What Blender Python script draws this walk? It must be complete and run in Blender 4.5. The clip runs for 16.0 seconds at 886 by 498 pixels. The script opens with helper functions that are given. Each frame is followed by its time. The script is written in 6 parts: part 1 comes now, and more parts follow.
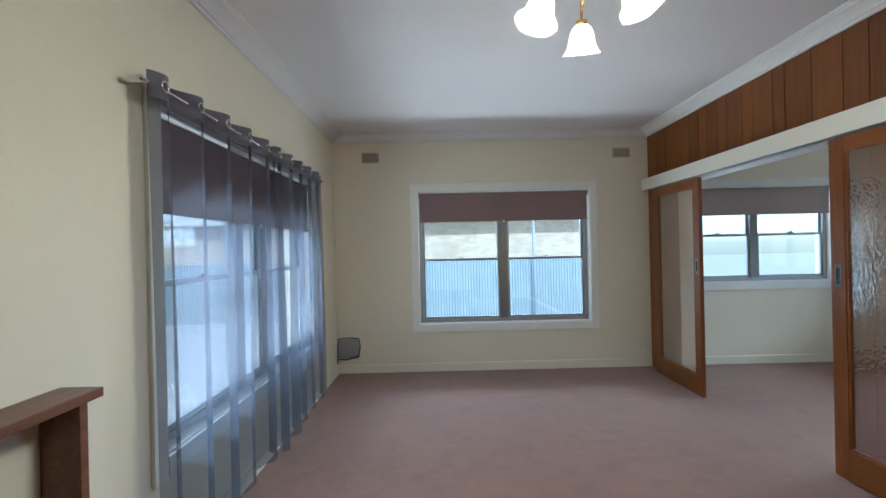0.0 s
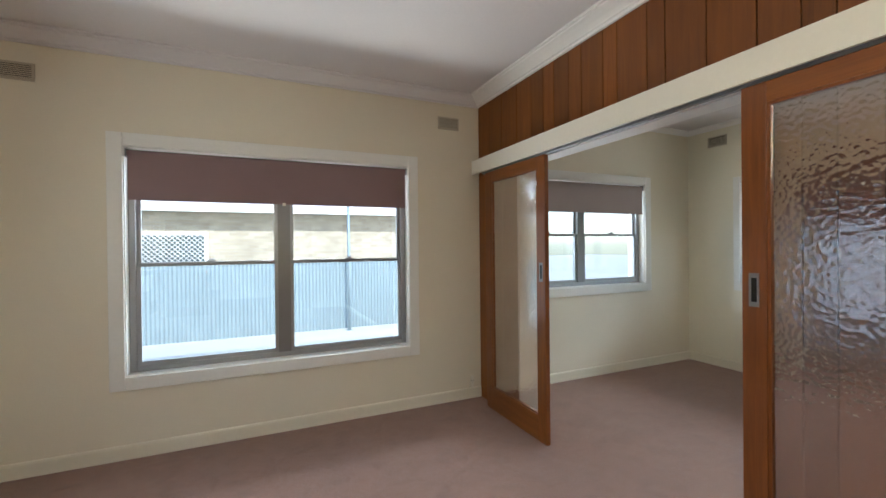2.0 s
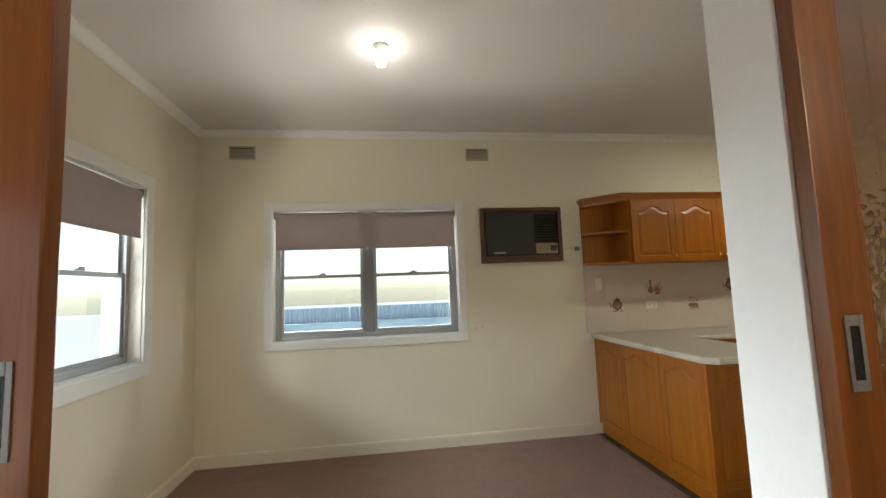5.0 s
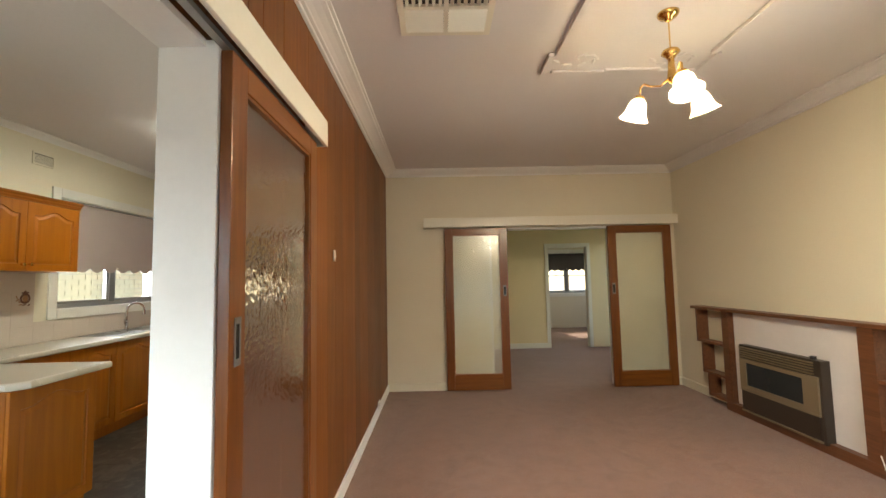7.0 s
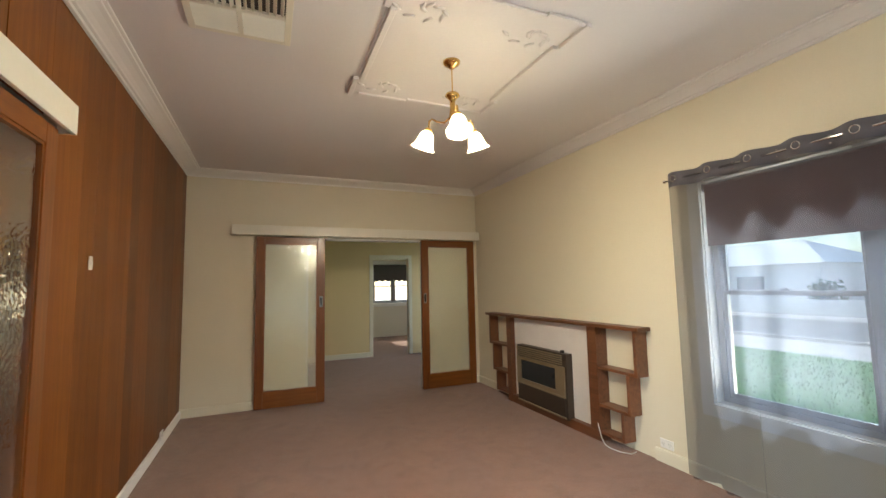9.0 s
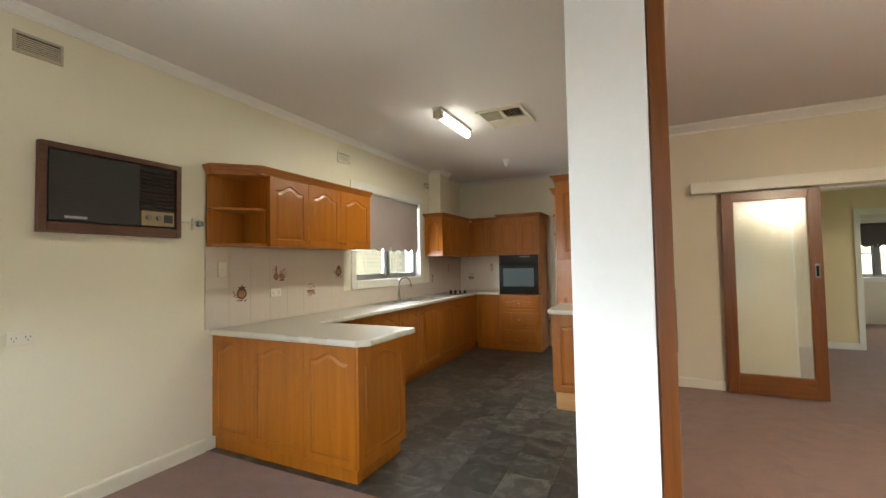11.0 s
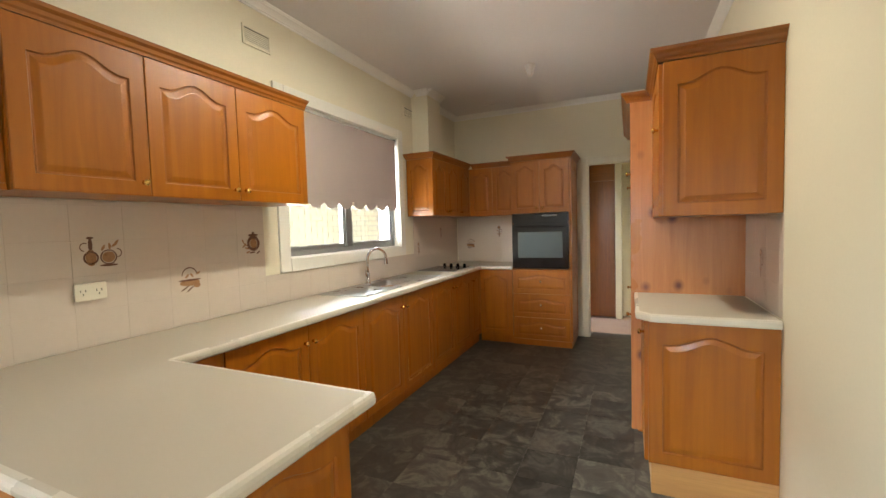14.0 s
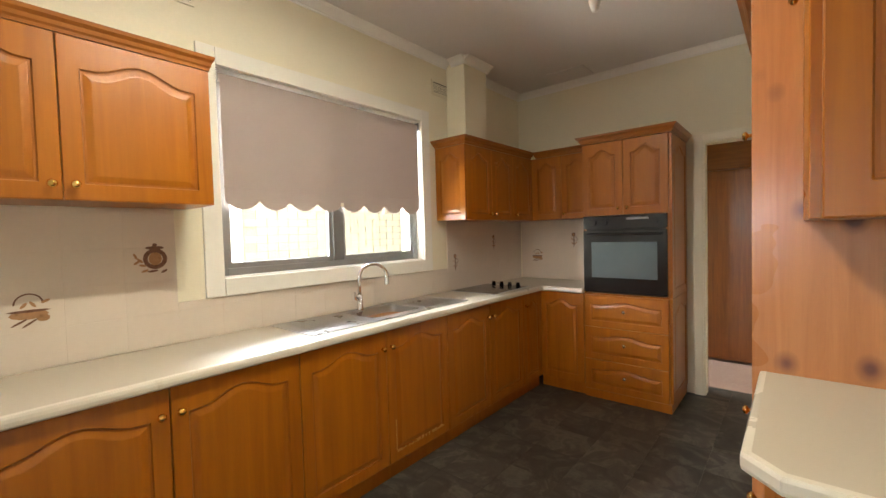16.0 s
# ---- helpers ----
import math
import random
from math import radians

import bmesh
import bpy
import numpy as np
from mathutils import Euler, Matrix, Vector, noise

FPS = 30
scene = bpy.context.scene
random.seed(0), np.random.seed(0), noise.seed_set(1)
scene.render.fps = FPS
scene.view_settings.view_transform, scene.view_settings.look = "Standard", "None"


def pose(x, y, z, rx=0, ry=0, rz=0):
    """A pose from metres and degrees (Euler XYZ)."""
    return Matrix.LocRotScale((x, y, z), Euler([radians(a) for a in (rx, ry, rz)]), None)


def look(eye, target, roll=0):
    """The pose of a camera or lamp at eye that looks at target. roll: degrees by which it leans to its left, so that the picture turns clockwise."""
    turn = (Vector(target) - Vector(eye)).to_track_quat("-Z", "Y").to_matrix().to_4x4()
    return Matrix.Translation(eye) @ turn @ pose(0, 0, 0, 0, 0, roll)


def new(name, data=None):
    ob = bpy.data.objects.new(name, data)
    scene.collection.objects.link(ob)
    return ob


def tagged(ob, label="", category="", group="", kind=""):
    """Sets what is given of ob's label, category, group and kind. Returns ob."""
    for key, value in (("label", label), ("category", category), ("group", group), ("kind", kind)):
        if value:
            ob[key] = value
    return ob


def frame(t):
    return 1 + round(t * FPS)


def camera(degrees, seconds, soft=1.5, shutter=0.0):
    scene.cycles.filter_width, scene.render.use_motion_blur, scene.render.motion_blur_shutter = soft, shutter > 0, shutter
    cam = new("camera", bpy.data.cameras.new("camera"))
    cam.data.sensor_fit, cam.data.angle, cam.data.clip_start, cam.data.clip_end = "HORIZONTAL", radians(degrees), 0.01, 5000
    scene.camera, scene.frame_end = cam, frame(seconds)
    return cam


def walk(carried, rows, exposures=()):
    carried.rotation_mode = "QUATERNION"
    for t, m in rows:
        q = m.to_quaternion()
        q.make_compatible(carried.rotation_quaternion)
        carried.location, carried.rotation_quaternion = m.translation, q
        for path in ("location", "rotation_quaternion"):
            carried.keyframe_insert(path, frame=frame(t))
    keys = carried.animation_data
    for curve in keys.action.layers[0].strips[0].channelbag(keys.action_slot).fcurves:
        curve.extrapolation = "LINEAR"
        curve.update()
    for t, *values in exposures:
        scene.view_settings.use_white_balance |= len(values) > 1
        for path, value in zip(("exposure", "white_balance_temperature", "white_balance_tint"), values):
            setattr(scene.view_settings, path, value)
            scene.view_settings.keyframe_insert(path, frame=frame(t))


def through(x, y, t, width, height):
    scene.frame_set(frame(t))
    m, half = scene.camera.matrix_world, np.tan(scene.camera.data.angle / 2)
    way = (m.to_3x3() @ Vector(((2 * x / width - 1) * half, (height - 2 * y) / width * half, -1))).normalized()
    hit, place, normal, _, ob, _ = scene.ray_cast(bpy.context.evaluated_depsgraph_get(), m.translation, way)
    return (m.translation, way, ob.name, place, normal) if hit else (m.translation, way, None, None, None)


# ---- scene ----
cam = camera(93.7, 16.0)
PATH = [
    (0, (-2.552, -5.051, 1.484), (-2.538, -3.051, 1.483), -1.3),
    (0.5, (-2.461, -4.706, 1.441), (-2.2, -2.724, 1.385), -1.5),
    (1, (-2.297, -4.344, 1.446), (-1.898, -2.387, 1.34), -1.1),
    (1.5, (-2.16, -3.951, 1.416), (-1.611, -2.03, 1.309), -1.1),
    (2, (-1.975, -3.539, 1.455), (-1.156, -1.715, 1.444), -0.6),
    (2.5, (-1.737, -3.179, 1.496), (-0.627, -1.52, 1.609), 0.3),
    (3, (-1.543, -2.809, 1.479), (-0.119, -1.415, 1.649), 0.2),
    (3.2, (-1.47, -2.664, 1.492), (0.055, -1.383, 1.674), 0.1),
    (5.5, (-0.579, -1.518, 1.403), (1.187, -2.444, 1.561), -2.3),
    (6, (-0.454, -1.481, 1.426), (0.785, -3.044, 1.562), -1.9),
    (6.5, (-0.509, -1.367, 1.434), (0.045, -3.285, 1.565), -1.5),
    (7, (-0.673, -1.267, 1.43), (-0.699, -3.262, 1.574), -1.2),
    (7.5, (-0.794, -1.168, 1.437), (-1.248, -3.11, 1.596), -1.3),
    (8, (-0.863, -1.123, 1.439), (-1.599, -2.975, 1.611), -1.5),
    (8.5, (-0.899, -1.099, 1.433), (-1.774, -2.888, 1.616), -1.6),
    (9, (-0.899, -1.119, 1.432), (-1.675, -2.954, 1.608), -1.2),
    (9.5, (-0.791, -1.191, 1.421), (-1.104, -3.16, 1.579), -0.9),
    (10, (-0.54, -1.271, 1.424), (-0.177, -3.233, 1.566), -1.2),
    (10.2, (-0.45, -1.256, 1.412), (0.177, -3.151, 1.551), -1.2),
    (12.3, (0.61, -2.023, 1.391), (1.558, -3.784, 1.37), -1.6),
    (12.5, (0.671, -2.12, 1.402), (1.559, -3.912, 1.359), -2.1),
    (13, (0.77, -2.473, 1.419), (1.556, -4.311, 1.348), -2.0),
    (13.5, (0.832, -2.807, 1.389), (1.6, -4.651, 1.297), -1.9),
    (14, (0.867, -3.158, 1.403), (1.688, -4.979, 1.295), -1.7),
    (14.5, (0.812, -3.49, 1.397), (1.711, -5.273, 1.284), -1.8),
    (15, (0.762, -3.834, 1.405), (1.756, -5.566, 1.298), -1.9),
    (15.5, (0.777, -4.181, 1.42), (1.896, -5.836, 1.33), -1.8),
    (16, (0.756, -4.446, 1.41), (2.048, -5.971, 1.339), -1.6),
]
EXPOSURES = [
    (0.0, 1.0, 4900, 1), (0.5, 1.12, 5900, 5), (1.5, 1.15, 6700, 8), (2.0, 1.15, 5700, 5), (2.5, 1.05, 5600, 3), (3.2, 1.15, 6600, 6),
    (5.3, 1.3, 6600, 6), (6.5, 1.75, 7000, 6), (8.0, 1.5, 5800, 4), (9.5, 1.55, 6500, 4), (10.2, 1.75, 6400, 4), (12.5, 1.97, 6600, 8), (14.5, 2.2, 6800, 9), (16.0, 2.22, 6900, 10),
]
walk(cam, [(t, look(eye, aim, lean)) for t, eye, aim, lean in PATH], EXPOSURES)

# ---- world, sun, lamps ----
world = bpy.data.worlds.new("world")
scene.world = world
world.use_nodes = True
wn = world.node_tree
sky = wn.nodes.new("ShaderNodeTexSky")
sky.sky_type = "NISHITA"
sky.sun_disc = False
sky.sun_elevation, sky.sun_rotation = radians(38), radians(176)
wn.nodes["Background"].inputs["Strength"].default_value = 0.15
wn.links.new(sky.outputs[0], wn.nodes["Background"].inputs[0])

sun = new("sun", bpy.data.lights.new("sun", "SUN"))
sun.data.energy, sun.data.angle, sun.data.color = 2.8, radians(0.6), (1.0, 0.95, 0.86)
sun.matrix_basis = look((0, 0, 0), (-0.05, 0.78, -0.62))
PENDANT_W, DINING_W, TUBE_W = 16.0, 0.8, 8.0


def lamp(name, kind, m, watts, color, size=0.03, size_y=None):
    d = bpy.data.lights.new(name, kind)
    d.energy, d.color = watts, color
    if kind == "AREA":
        d.shape, d.size, d.size_y = "RECTANGLE", size, size_y or size
    else:
        d.shadow_soft_size = size
    ob = new(name, d)
    ob.matrix_basis = m
    return ob


# fill lamps added in place of sky light, above what shows through the windows
DAY, WARM = (0.88, 0.94, 1.0), (1.0, 0.88, 0.7)
for name, eye, aim, watts, wide in (
        ("sky_fill_north", (-1.77, 2.6, 2.6), (-1.77, -0.5, 1.1), 70, 2.4),
        ("sky_fill_dining", (1.34, 2.6, 2.6), (1.34, -0.5, 1.2), 75, 2.2),
        ("sky_fill_east", (5.5, -1.45, 2.5), (2.6, -1.45, 1.3), 140, 2.2),
        ("sky_fill_kitchen", (4.7, -6.14, 2.5), (2.4, -6.14, 1.2), 70, 1.8),
        ("sky_fill_west", (-6.0, -2.06, 2.6), (-3.2, -2.06, 1.1), 80, 2.6),
        ("sky_fill_bedroom", (-4.37, -14.6, 2.6), (-4.37, -12, 1.2), 32, 1.6),
        # these three shine in through openings that are unseen and added
        ("sky_fill_bedroom_side", (-7.4, -11.5, 2.2), (-5.0, -11.5, 1.1), 15, 1.4),
        ("sky_fill_entry", (-6.2, -8.4, 2.5), (-3.2, -8.4, 1.0), 13, 1.8),
        ("sky_fill_rear", (4.6, -9.2, 2.4), (1.8, -9.2, 1.0), 60, 0.9)):
    lamp(name, "AREA", look(eye, aim), watts, WARM if "entry" in name or "bedroom" in name else DAY, wide, 0.6)


# lamp panels added over the fences beyond the dining windows, for low open sky
lamp("low_sky_panel_north", "AREA", look((2.35, 5.8, 2.35), (0.8, -4.0, 1.4)), 115, DAY, 2.4, 1.3)
lamp("low_sky_panel_east", "AREA", look((8.5, 0.7, 2.2), (0.2, -3.4, 1.4)), 320, DAY, 4.0, 1.4)

# lamps added below each sill for sunlight the paving throws to the ceilings
for name, eye, aim, watts, wide in (
        ("ground_fill_north", (-1.77, 1.2, 0.0), (-1.77, -2.2, 2.87), 38, 2.2),
        ("ground_fill_dining", (1.34, 1.0, 0.4), (1.34, -2.0, 2.87), 16, 1.8),
        ("ground_fill_east", (4.1, -1.45, 0.35), (1.4, -1.45, 2.87), 16, 1.6),
        ("ground_fill_west", (-4.95, -2.06, 0.1), (-1.9, -2.06, 2.87), 65, 2.2),
        ("ground_fill_kitchen", (3.85, -6.12, 0.8), (1.6, -6.12, 2.87), 30, 1.4)):
    lamp(name, "AREA", look(eye, aim), watts, (1.0, 0.93, 0.82), wide, 0.5)


# ---- materials ----
def nodes_of(name):
    m = bpy.data.materials.new(name)
    m.use_nodes = True
    t = m.node_tree
    return m, t, t.nodes, t.links, t.nodes["Principled BSDF"]


def coords(t, scale=(1, 1, 1)):
    tc = t.nodes.new("ShaderNodeTexCoord")
    mp = t.nodes.new("ShaderNodeMapping")
    mp.inputs["Scale"].default_value = scale
    t.links.new(tc.outputs["Object"], mp.inputs["Vector"])
    return mp.outputs["Vector"]


def noise_tex(t, vec, scale, detail=4, rough=0.55, dist=0.0):
    n = t.nodes.new("ShaderNodeTexNoise")
    n.inputs["Scale"].default_value, n.inputs["Detail"].default_value = scale, detail
    n.inputs["Roughness"].default_value, n.inputs["Distortion"].default_value = rough, dist
    t.links.new(vec, n.inputs["Vector"])
    return n.outputs["Fac"]


def ramp(t, fac, stops):
    r = t.nodes.new("ShaderNodeValToRGB")
    el = r.color_ramp.elements
    while len(el) < len(stops):
        el.new(0.5)
    for e, (p, c) in zip(el, stops):
        e.position, e.color = p, (*c, 1)
    t.links.new(fac, r.inputs["Fac"])
    return r.outputs["Color"]


def mixc(t, a, b, fac, mode="MIX"):
    n = t.nodes.new("ShaderNodeMix")
    n.data_type, n.blend_type = "RGBA", mode
    for sock, v in ((n.inputs[6], a), (n.inputs[7], b), (n.inputs[0], fac)):
        if hasattr(v, "is_linked"):
            t.links.new(v, sock)
        else:
            sock.default_value = (*v, 1) if isinstance(v, tuple) else v
    return n.outputs[2]


def bump(t, h, strength, dist, normal=None):
    b = t.nodes.new("ShaderNodeBump")
    b.inputs["Strength"].default_value, b.inputs["Distance"].default_value = strength, dist
    t.links.new(h, b.inputs["Height"])
    if normal is not None:
        t.links.new(normal, b.inputs["Normal"])
    return b.outputs["Normal"]


def scaled(c, k):
    return tuple(min(1.0, v * k) for v in c)


def paint(name, c, rough=0.5, var=0.08, big=1.3, fine=60, depth=0.0008, metal=0.0, strength=0.4, rvar=0.1):
    """Painted or plain surface: broad unevenness, fine relief, uneven gloss."""
    m, t, ns, ln, p = nodes_of(name)
    v = coords(t)
    a = noise_tex(t, v, big, 5)
    b = noise_tex(t, v, fine, 3)
    col = ramp(t, a, [(0.3, scaled(c, 1 - var)), (0.7, scaled(c, 1 + var * 0.6))])
    col = mixc(t, col, scaled(c, 0.93), b)
    ln.new(col, p.inputs["Base Color"])
    r = t.nodes.new("ShaderNodeMapRange")
    r.inputs["To Min"].default_value, r.inputs["To Max"].default_value = rough - rvar, rough + rvar
    ln.new(a, r.inputs["Value"])
    ln.new(r.outputs[0], p.inputs["Roughness"])
    p.inputs["Metallic"].default_value = metal
    ln.new(bump(t, b, strength, depth), p.inputs["Normal"])
    return m


def wood(name, dark, light, axis="z", rough=0.35, coat=0.3, grain=1.0, spread=0.5, knots=False, soft=1.0):
    """Varnished timber with grain along one axis; each piece has its own tone."""
    m, t, ns, ln, p = nodes_of(name)
    s = {"x": (0.9, 16, 16), "y": (16, 0.9, 16), "z": (16, 16, 0.9)}[axis]
    inf = ns.new("ShaderNodeObjectInfo")
    tc = ns.new("ShaderNodeTexCoord")
    sh = ns.new("ShaderNodeVectorMath")
    sh.operation = "ADD"
    ln.new(tc.outputs["Object"], sh.inputs[0])
    k = ns.new("ShaderNodeMath")
    k.operation = "MULTIPLY"
    k.inputs[1].default_value = 37.0
    ln.new(inf.outputs["Random"], k.inputs[0])
    ln.new(k.outputs[0], sh.inputs[1])
    mp = ns.new("ShaderNodeMapping")
    mp.inputs["Scale"].default_value = tuple(q * grain for q in s)
    ln.new(sh.outputs[0], mp.inputs["Vector"])
    a = noise_tex(t, mp.outputs[0], 1.6, 6, 0.6, 0.9)
    b = noise_tex(t, mp.outputs[0], 9, 4, 0.6)
    c = noise_tex(t, tc.outputs["Object"], 2.2, 3)
    col = ramp(t, a, [(0.28, dark), (0.5, tuple((x + y) / 2 for x, y in zip(dark, light))), (0.74, light)])
    col = mixc(t, col, scaled(dark, 0.75), ramp(t, b, [(0.5, (0, 0, 0)), (0.8, (0.5 * soft, 0.5 * soft, 0.5 * soft))]))
    hv = ns.new("ShaderNodeHueSaturation")
    mr = ns.new("ShaderNodeMapRange")
    mr.inputs["To Min"].default_value, mr.inputs["To Max"].default_value = 1 - spread * 0.5, 1 + spread * 0.5
    ln.new(inf.outputs["Random"], mr.inputs["Value"])
    ln.new(mr.outputs[0], hv.inputs["Value"])
    ln.new(col, hv.inputs["Color"])
    col = mixc(t, hv.outputs[0], scaled(light, 0.8), ramp(t, c, [(0.35, (0, 0, 0)), (0.75, (0.3, 0.3, 0.3))]))
    if knots:
        vo = ns.new("ShaderNodeTexVoronoi")
        vo.inputs["Scale"].default_value = 5.6
        mk = ns.new("ShaderNodeMapping")
        mk.inputs["Scale"].default_value = (1, 0, 0.8)
        mk.inputs["Location"].default_value = (0.17, 0.4, 0.32)
        ln.new(tc.outputs["Object"], mk.inputs["Vector"])
        ln.new(mk.outputs[0], vo.inputs["Vector"])
        col = mixc(t, (0.12, 0.032, 0.026), col, ramp(t, vo.outputs["Distance"], [(0.085, (0.0, 0.0, 0.0)), (0.13, (0.45, 0.45, 0.45)), (0.22, (1, 1, 1))]))
    ln.new(col, p.inputs["Base Color"])
    rr = ns.new("ShaderNodeMapRange")
    rr.inputs["To Min"].default_value, rr.inputs["To Max"].default_value = rough - 0.07, rough + 0.1
    ln.new(c, rr.inputs["Value"])
    ln.new(rr.outputs[0], p.inputs["Roughness"])
    p.inputs["Coat Weight"].default_value, p.inputs["Coat Roughness"].default_value = coat, 0.18
    ln.new(bump(t, b, 0.12, 0.0006), p.inputs["Normal"])
    return m


def carpet_mat(name, c):
    m, t, ns, ln, p = nodes_of(name)
    v = coords(t)
    big = noise_tex(t, v, 0.9, 5, 0.6)
    mid = noise_tex(t, v, 7, 5, 0.7, 0.6)
    tuft = noise_tex(t, v, 170, 3, 0.8)
    col = ramp(t, big, [(0.3, scaled(c, 0.86)), (0.7, scaled(c, 1.1))])
    col = mixc(t, col, scaled(c, 0.62), ramp(t, mid, [(0.46, (0, 0, 0)), (0.7, (0.8, 0.8, 0.8))]))
    col = mixc(t, col, scaled(c, 0.55), ramp(t, tuft, [(0.4, (0.6, 0.6, 0.6)), (0.62, (0, 0, 0))]))
    ln.new(col, p.inputs["Base Color"])
    p.inputs["Roughness"].default_value = 0.95
    p.inputs["Specular IOR Level"].default_value = 0.1
    p.inputs["Sheen Weight"].default_value = 0.25
    n1 = bump(t, tuft, 0.9, 0.006)
    ln.new(bump(t, mid, 0.5, 0.012, n1), p.inputs["Normal"])
    return m


def slate_vinyl(name):
    m, t, ns, ln, p = nodes_of(name)
    inf = ns.new("ShaderNodeObjectInfo")
    tc = ns.new("ShaderNodeTexCoord")
    add = ns.new("ShaderNodeVectorMath")
    add.operation = "ADD"
    k = ns.new("ShaderNodeMath")
    k.operation = "MULTIPLY"
    k.inputs[1].default_value = 23.0
    ln.new(inf.outputs["Random"], k.inputs[0])
    ln.new(tc.outputs["Object"], add.inputs[0])
    ln.new(k.outputs[0], add.inputs[1])
    a = noise_tex(t, add.outputs[0], 5.5, 6, 0.62, 1.2)
    b = noise_tex(t, add.outputs[0], 26, 5, 0.6, 0.5)
    col = ramp(t, a, [(0.34, (0.024, 0.021, 0.017)), (0.5, (0.045, 0.041, 0.034)), (0.6, (0.092, 0.085, 0.071)), (0.68, (0.07, 0.064, 0.053)), (0.76, (0.05, 0.045, 0.038))])
    col = mixc(t, col, (0.03, 0.027, 0.023), ramp(t, b, [(0.45, (0, 0, 0)), (0.75, (0.6, 0.6, 0.6))]))
    hv = ns.new("ShaderNodeHueSaturation")
    mr = ns.new("ShaderNodeMapRange")
    mr.inputs["To Min"].default_value, mr.inputs["To Max"].default_value = 0.65, 1.35
    ln.new(inf.outputs["Random"], mr.inputs["Value"])
    ln.new(mr.outputs[0], hv.inputs["Value"])
    ln.new(col, hv.inputs["Color"])
    ln.new(hv.outputs[0], p.inputs["Base Color"])
    p.inputs["Roughness"].default_value = 0.42
    ln.new(bump(t, b, 0.25, 0.0012), p.inputs["Normal"])
    return m


def pane_mat(name, tint=(1, 1, 1), rough=0.0, ripple=0.0, scale=40, haze=0.0, haze_col=(0.8, 0.8, 0.76), gloss=1.0, base=0.04):
    """Sheet glass: what lies behind shows through, the surface reflects; ripple for hammered glass."""
    m, t, ns, ln, p = nodes_of(name)
    ns.remove(p)
    out = ns["Material Output"]
    tr = ns.new("ShaderNodeBsdfTransparent")
    tr.inputs[0].default_value = (*tint, 1)
    gl = ns.new("ShaderNodeBsdfGlossy")
    gl.inputs["Roughness"].default_value = rough
    gl.inputs["Color"].default_value = (gloss, gloss, gloss, 1)
    lw = ns.new("ShaderNodeLayerWeight")
    lw.inputs["Blend"].default_value = 0.5
    pw = ns.new("ShaderNodeMath")
    pw.operation = "POWER"
    pw.inputs[1].default_value = 4.0
    ln.new(lw.outputs["Facing"], pw.inputs[0])
    fr = ns.new("ShaderNodeMapRange")
    fr.inputs["To Min"].default_value, fr.inputs["To Max"].default_value = base, 0.9
    ln.new(pw.outputs[0], fr.inputs["Value"])
    body = tr.outputs[0]
    if haze:
        di = ns.new("ShaderNodeBsdfTranslucent")
        di.inputs["Color"].default_value = (*haze_col, 1)
        df = ns.new("ShaderNodeBsdfDiffuse")
        df.inputs["Color"].default_value = (*haze_col, 1)
        m2 = ns.new("ShaderNodeMixShader")
        ln.new(di.outputs[0], m2.inputs[1])
        ln.new(df.outputs[0], m2.inputs[2])
        m1 = ns.new("ShaderNodeMixShader")
        m1.inputs[0].default_value = haze
        ln.new(body, m1.inputs[1])
        ln.new(m2.outputs[0], m1.inputs[2])
        body = m1.outputs[0]
    if ripple:
        v = coords(t)
        vo = ns.new("ShaderNodeTexVoronoi")
        vo.feature = "SMOOTH_F1"
        vo.inputs["Scale"].default_value = scale
        ln.new(v, vo.inputs["Vector"])
        h = noise_tex(t, v, scale * 0.5, 1)
        n = bump(t, h, ripple * 0.5, 0.003, bump(t, vo.outputs["Distance"], ripple, 0.0035))
        ln.new(n, gl.inputs["Normal"])
    mx = ns.new("ShaderNodeMixShader")
    ln.new(fr.outputs[0], mx.inputs[0])
    ln.new(body, mx.inputs[1])
    ln.new(gl.outputs[0], mx.inputs[2])
    ln.new(mx.outputs[0], out.inputs["Surface"])
    return m


def sheer_mat(name, c, see):
    m, t, ns, ln, p = nodes_of(name)
    ns.remove(p)
    tr = ns.new("ShaderNodeBsdfTransparent")
    tl = ns.new("ShaderNodeBsdfTranslucent")
    df = ns.new("ShaderNodeBsdfDiffuse")
    v = coords(t, (1, 1, 1))
    weave = noise_tex(t, coords(t, (60, 600, 25)), 3, 2)
    col = ramp(t, weave, [(0.3, scaled(c, 0.85)), (0.7, scaled(c, 1.12))])
    tl.inputs[0].default_value = (0.22, 0.24, 0.3, 1)
    ln.new(col, df.inputs[0])
    a = ns.new("ShaderNodeMixShader")
    a.inputs[0].default_value = 0.5
    ln.new(tl.outputs[0], a.inputs[1])
    ln.new(df.outputs[0], a.inputs[2])
    b = ns.new("ShaderNodeMixShader")
    b.inputs[0].default_value = 1 - see
    ln.new(tr.outputs[0], b.inputs[1])
    ln.new(a.outputs[0], b.inputs[2])
    ln.new(b.outputs[0], ns["Material Output"].inputs["Surface"])
    return m


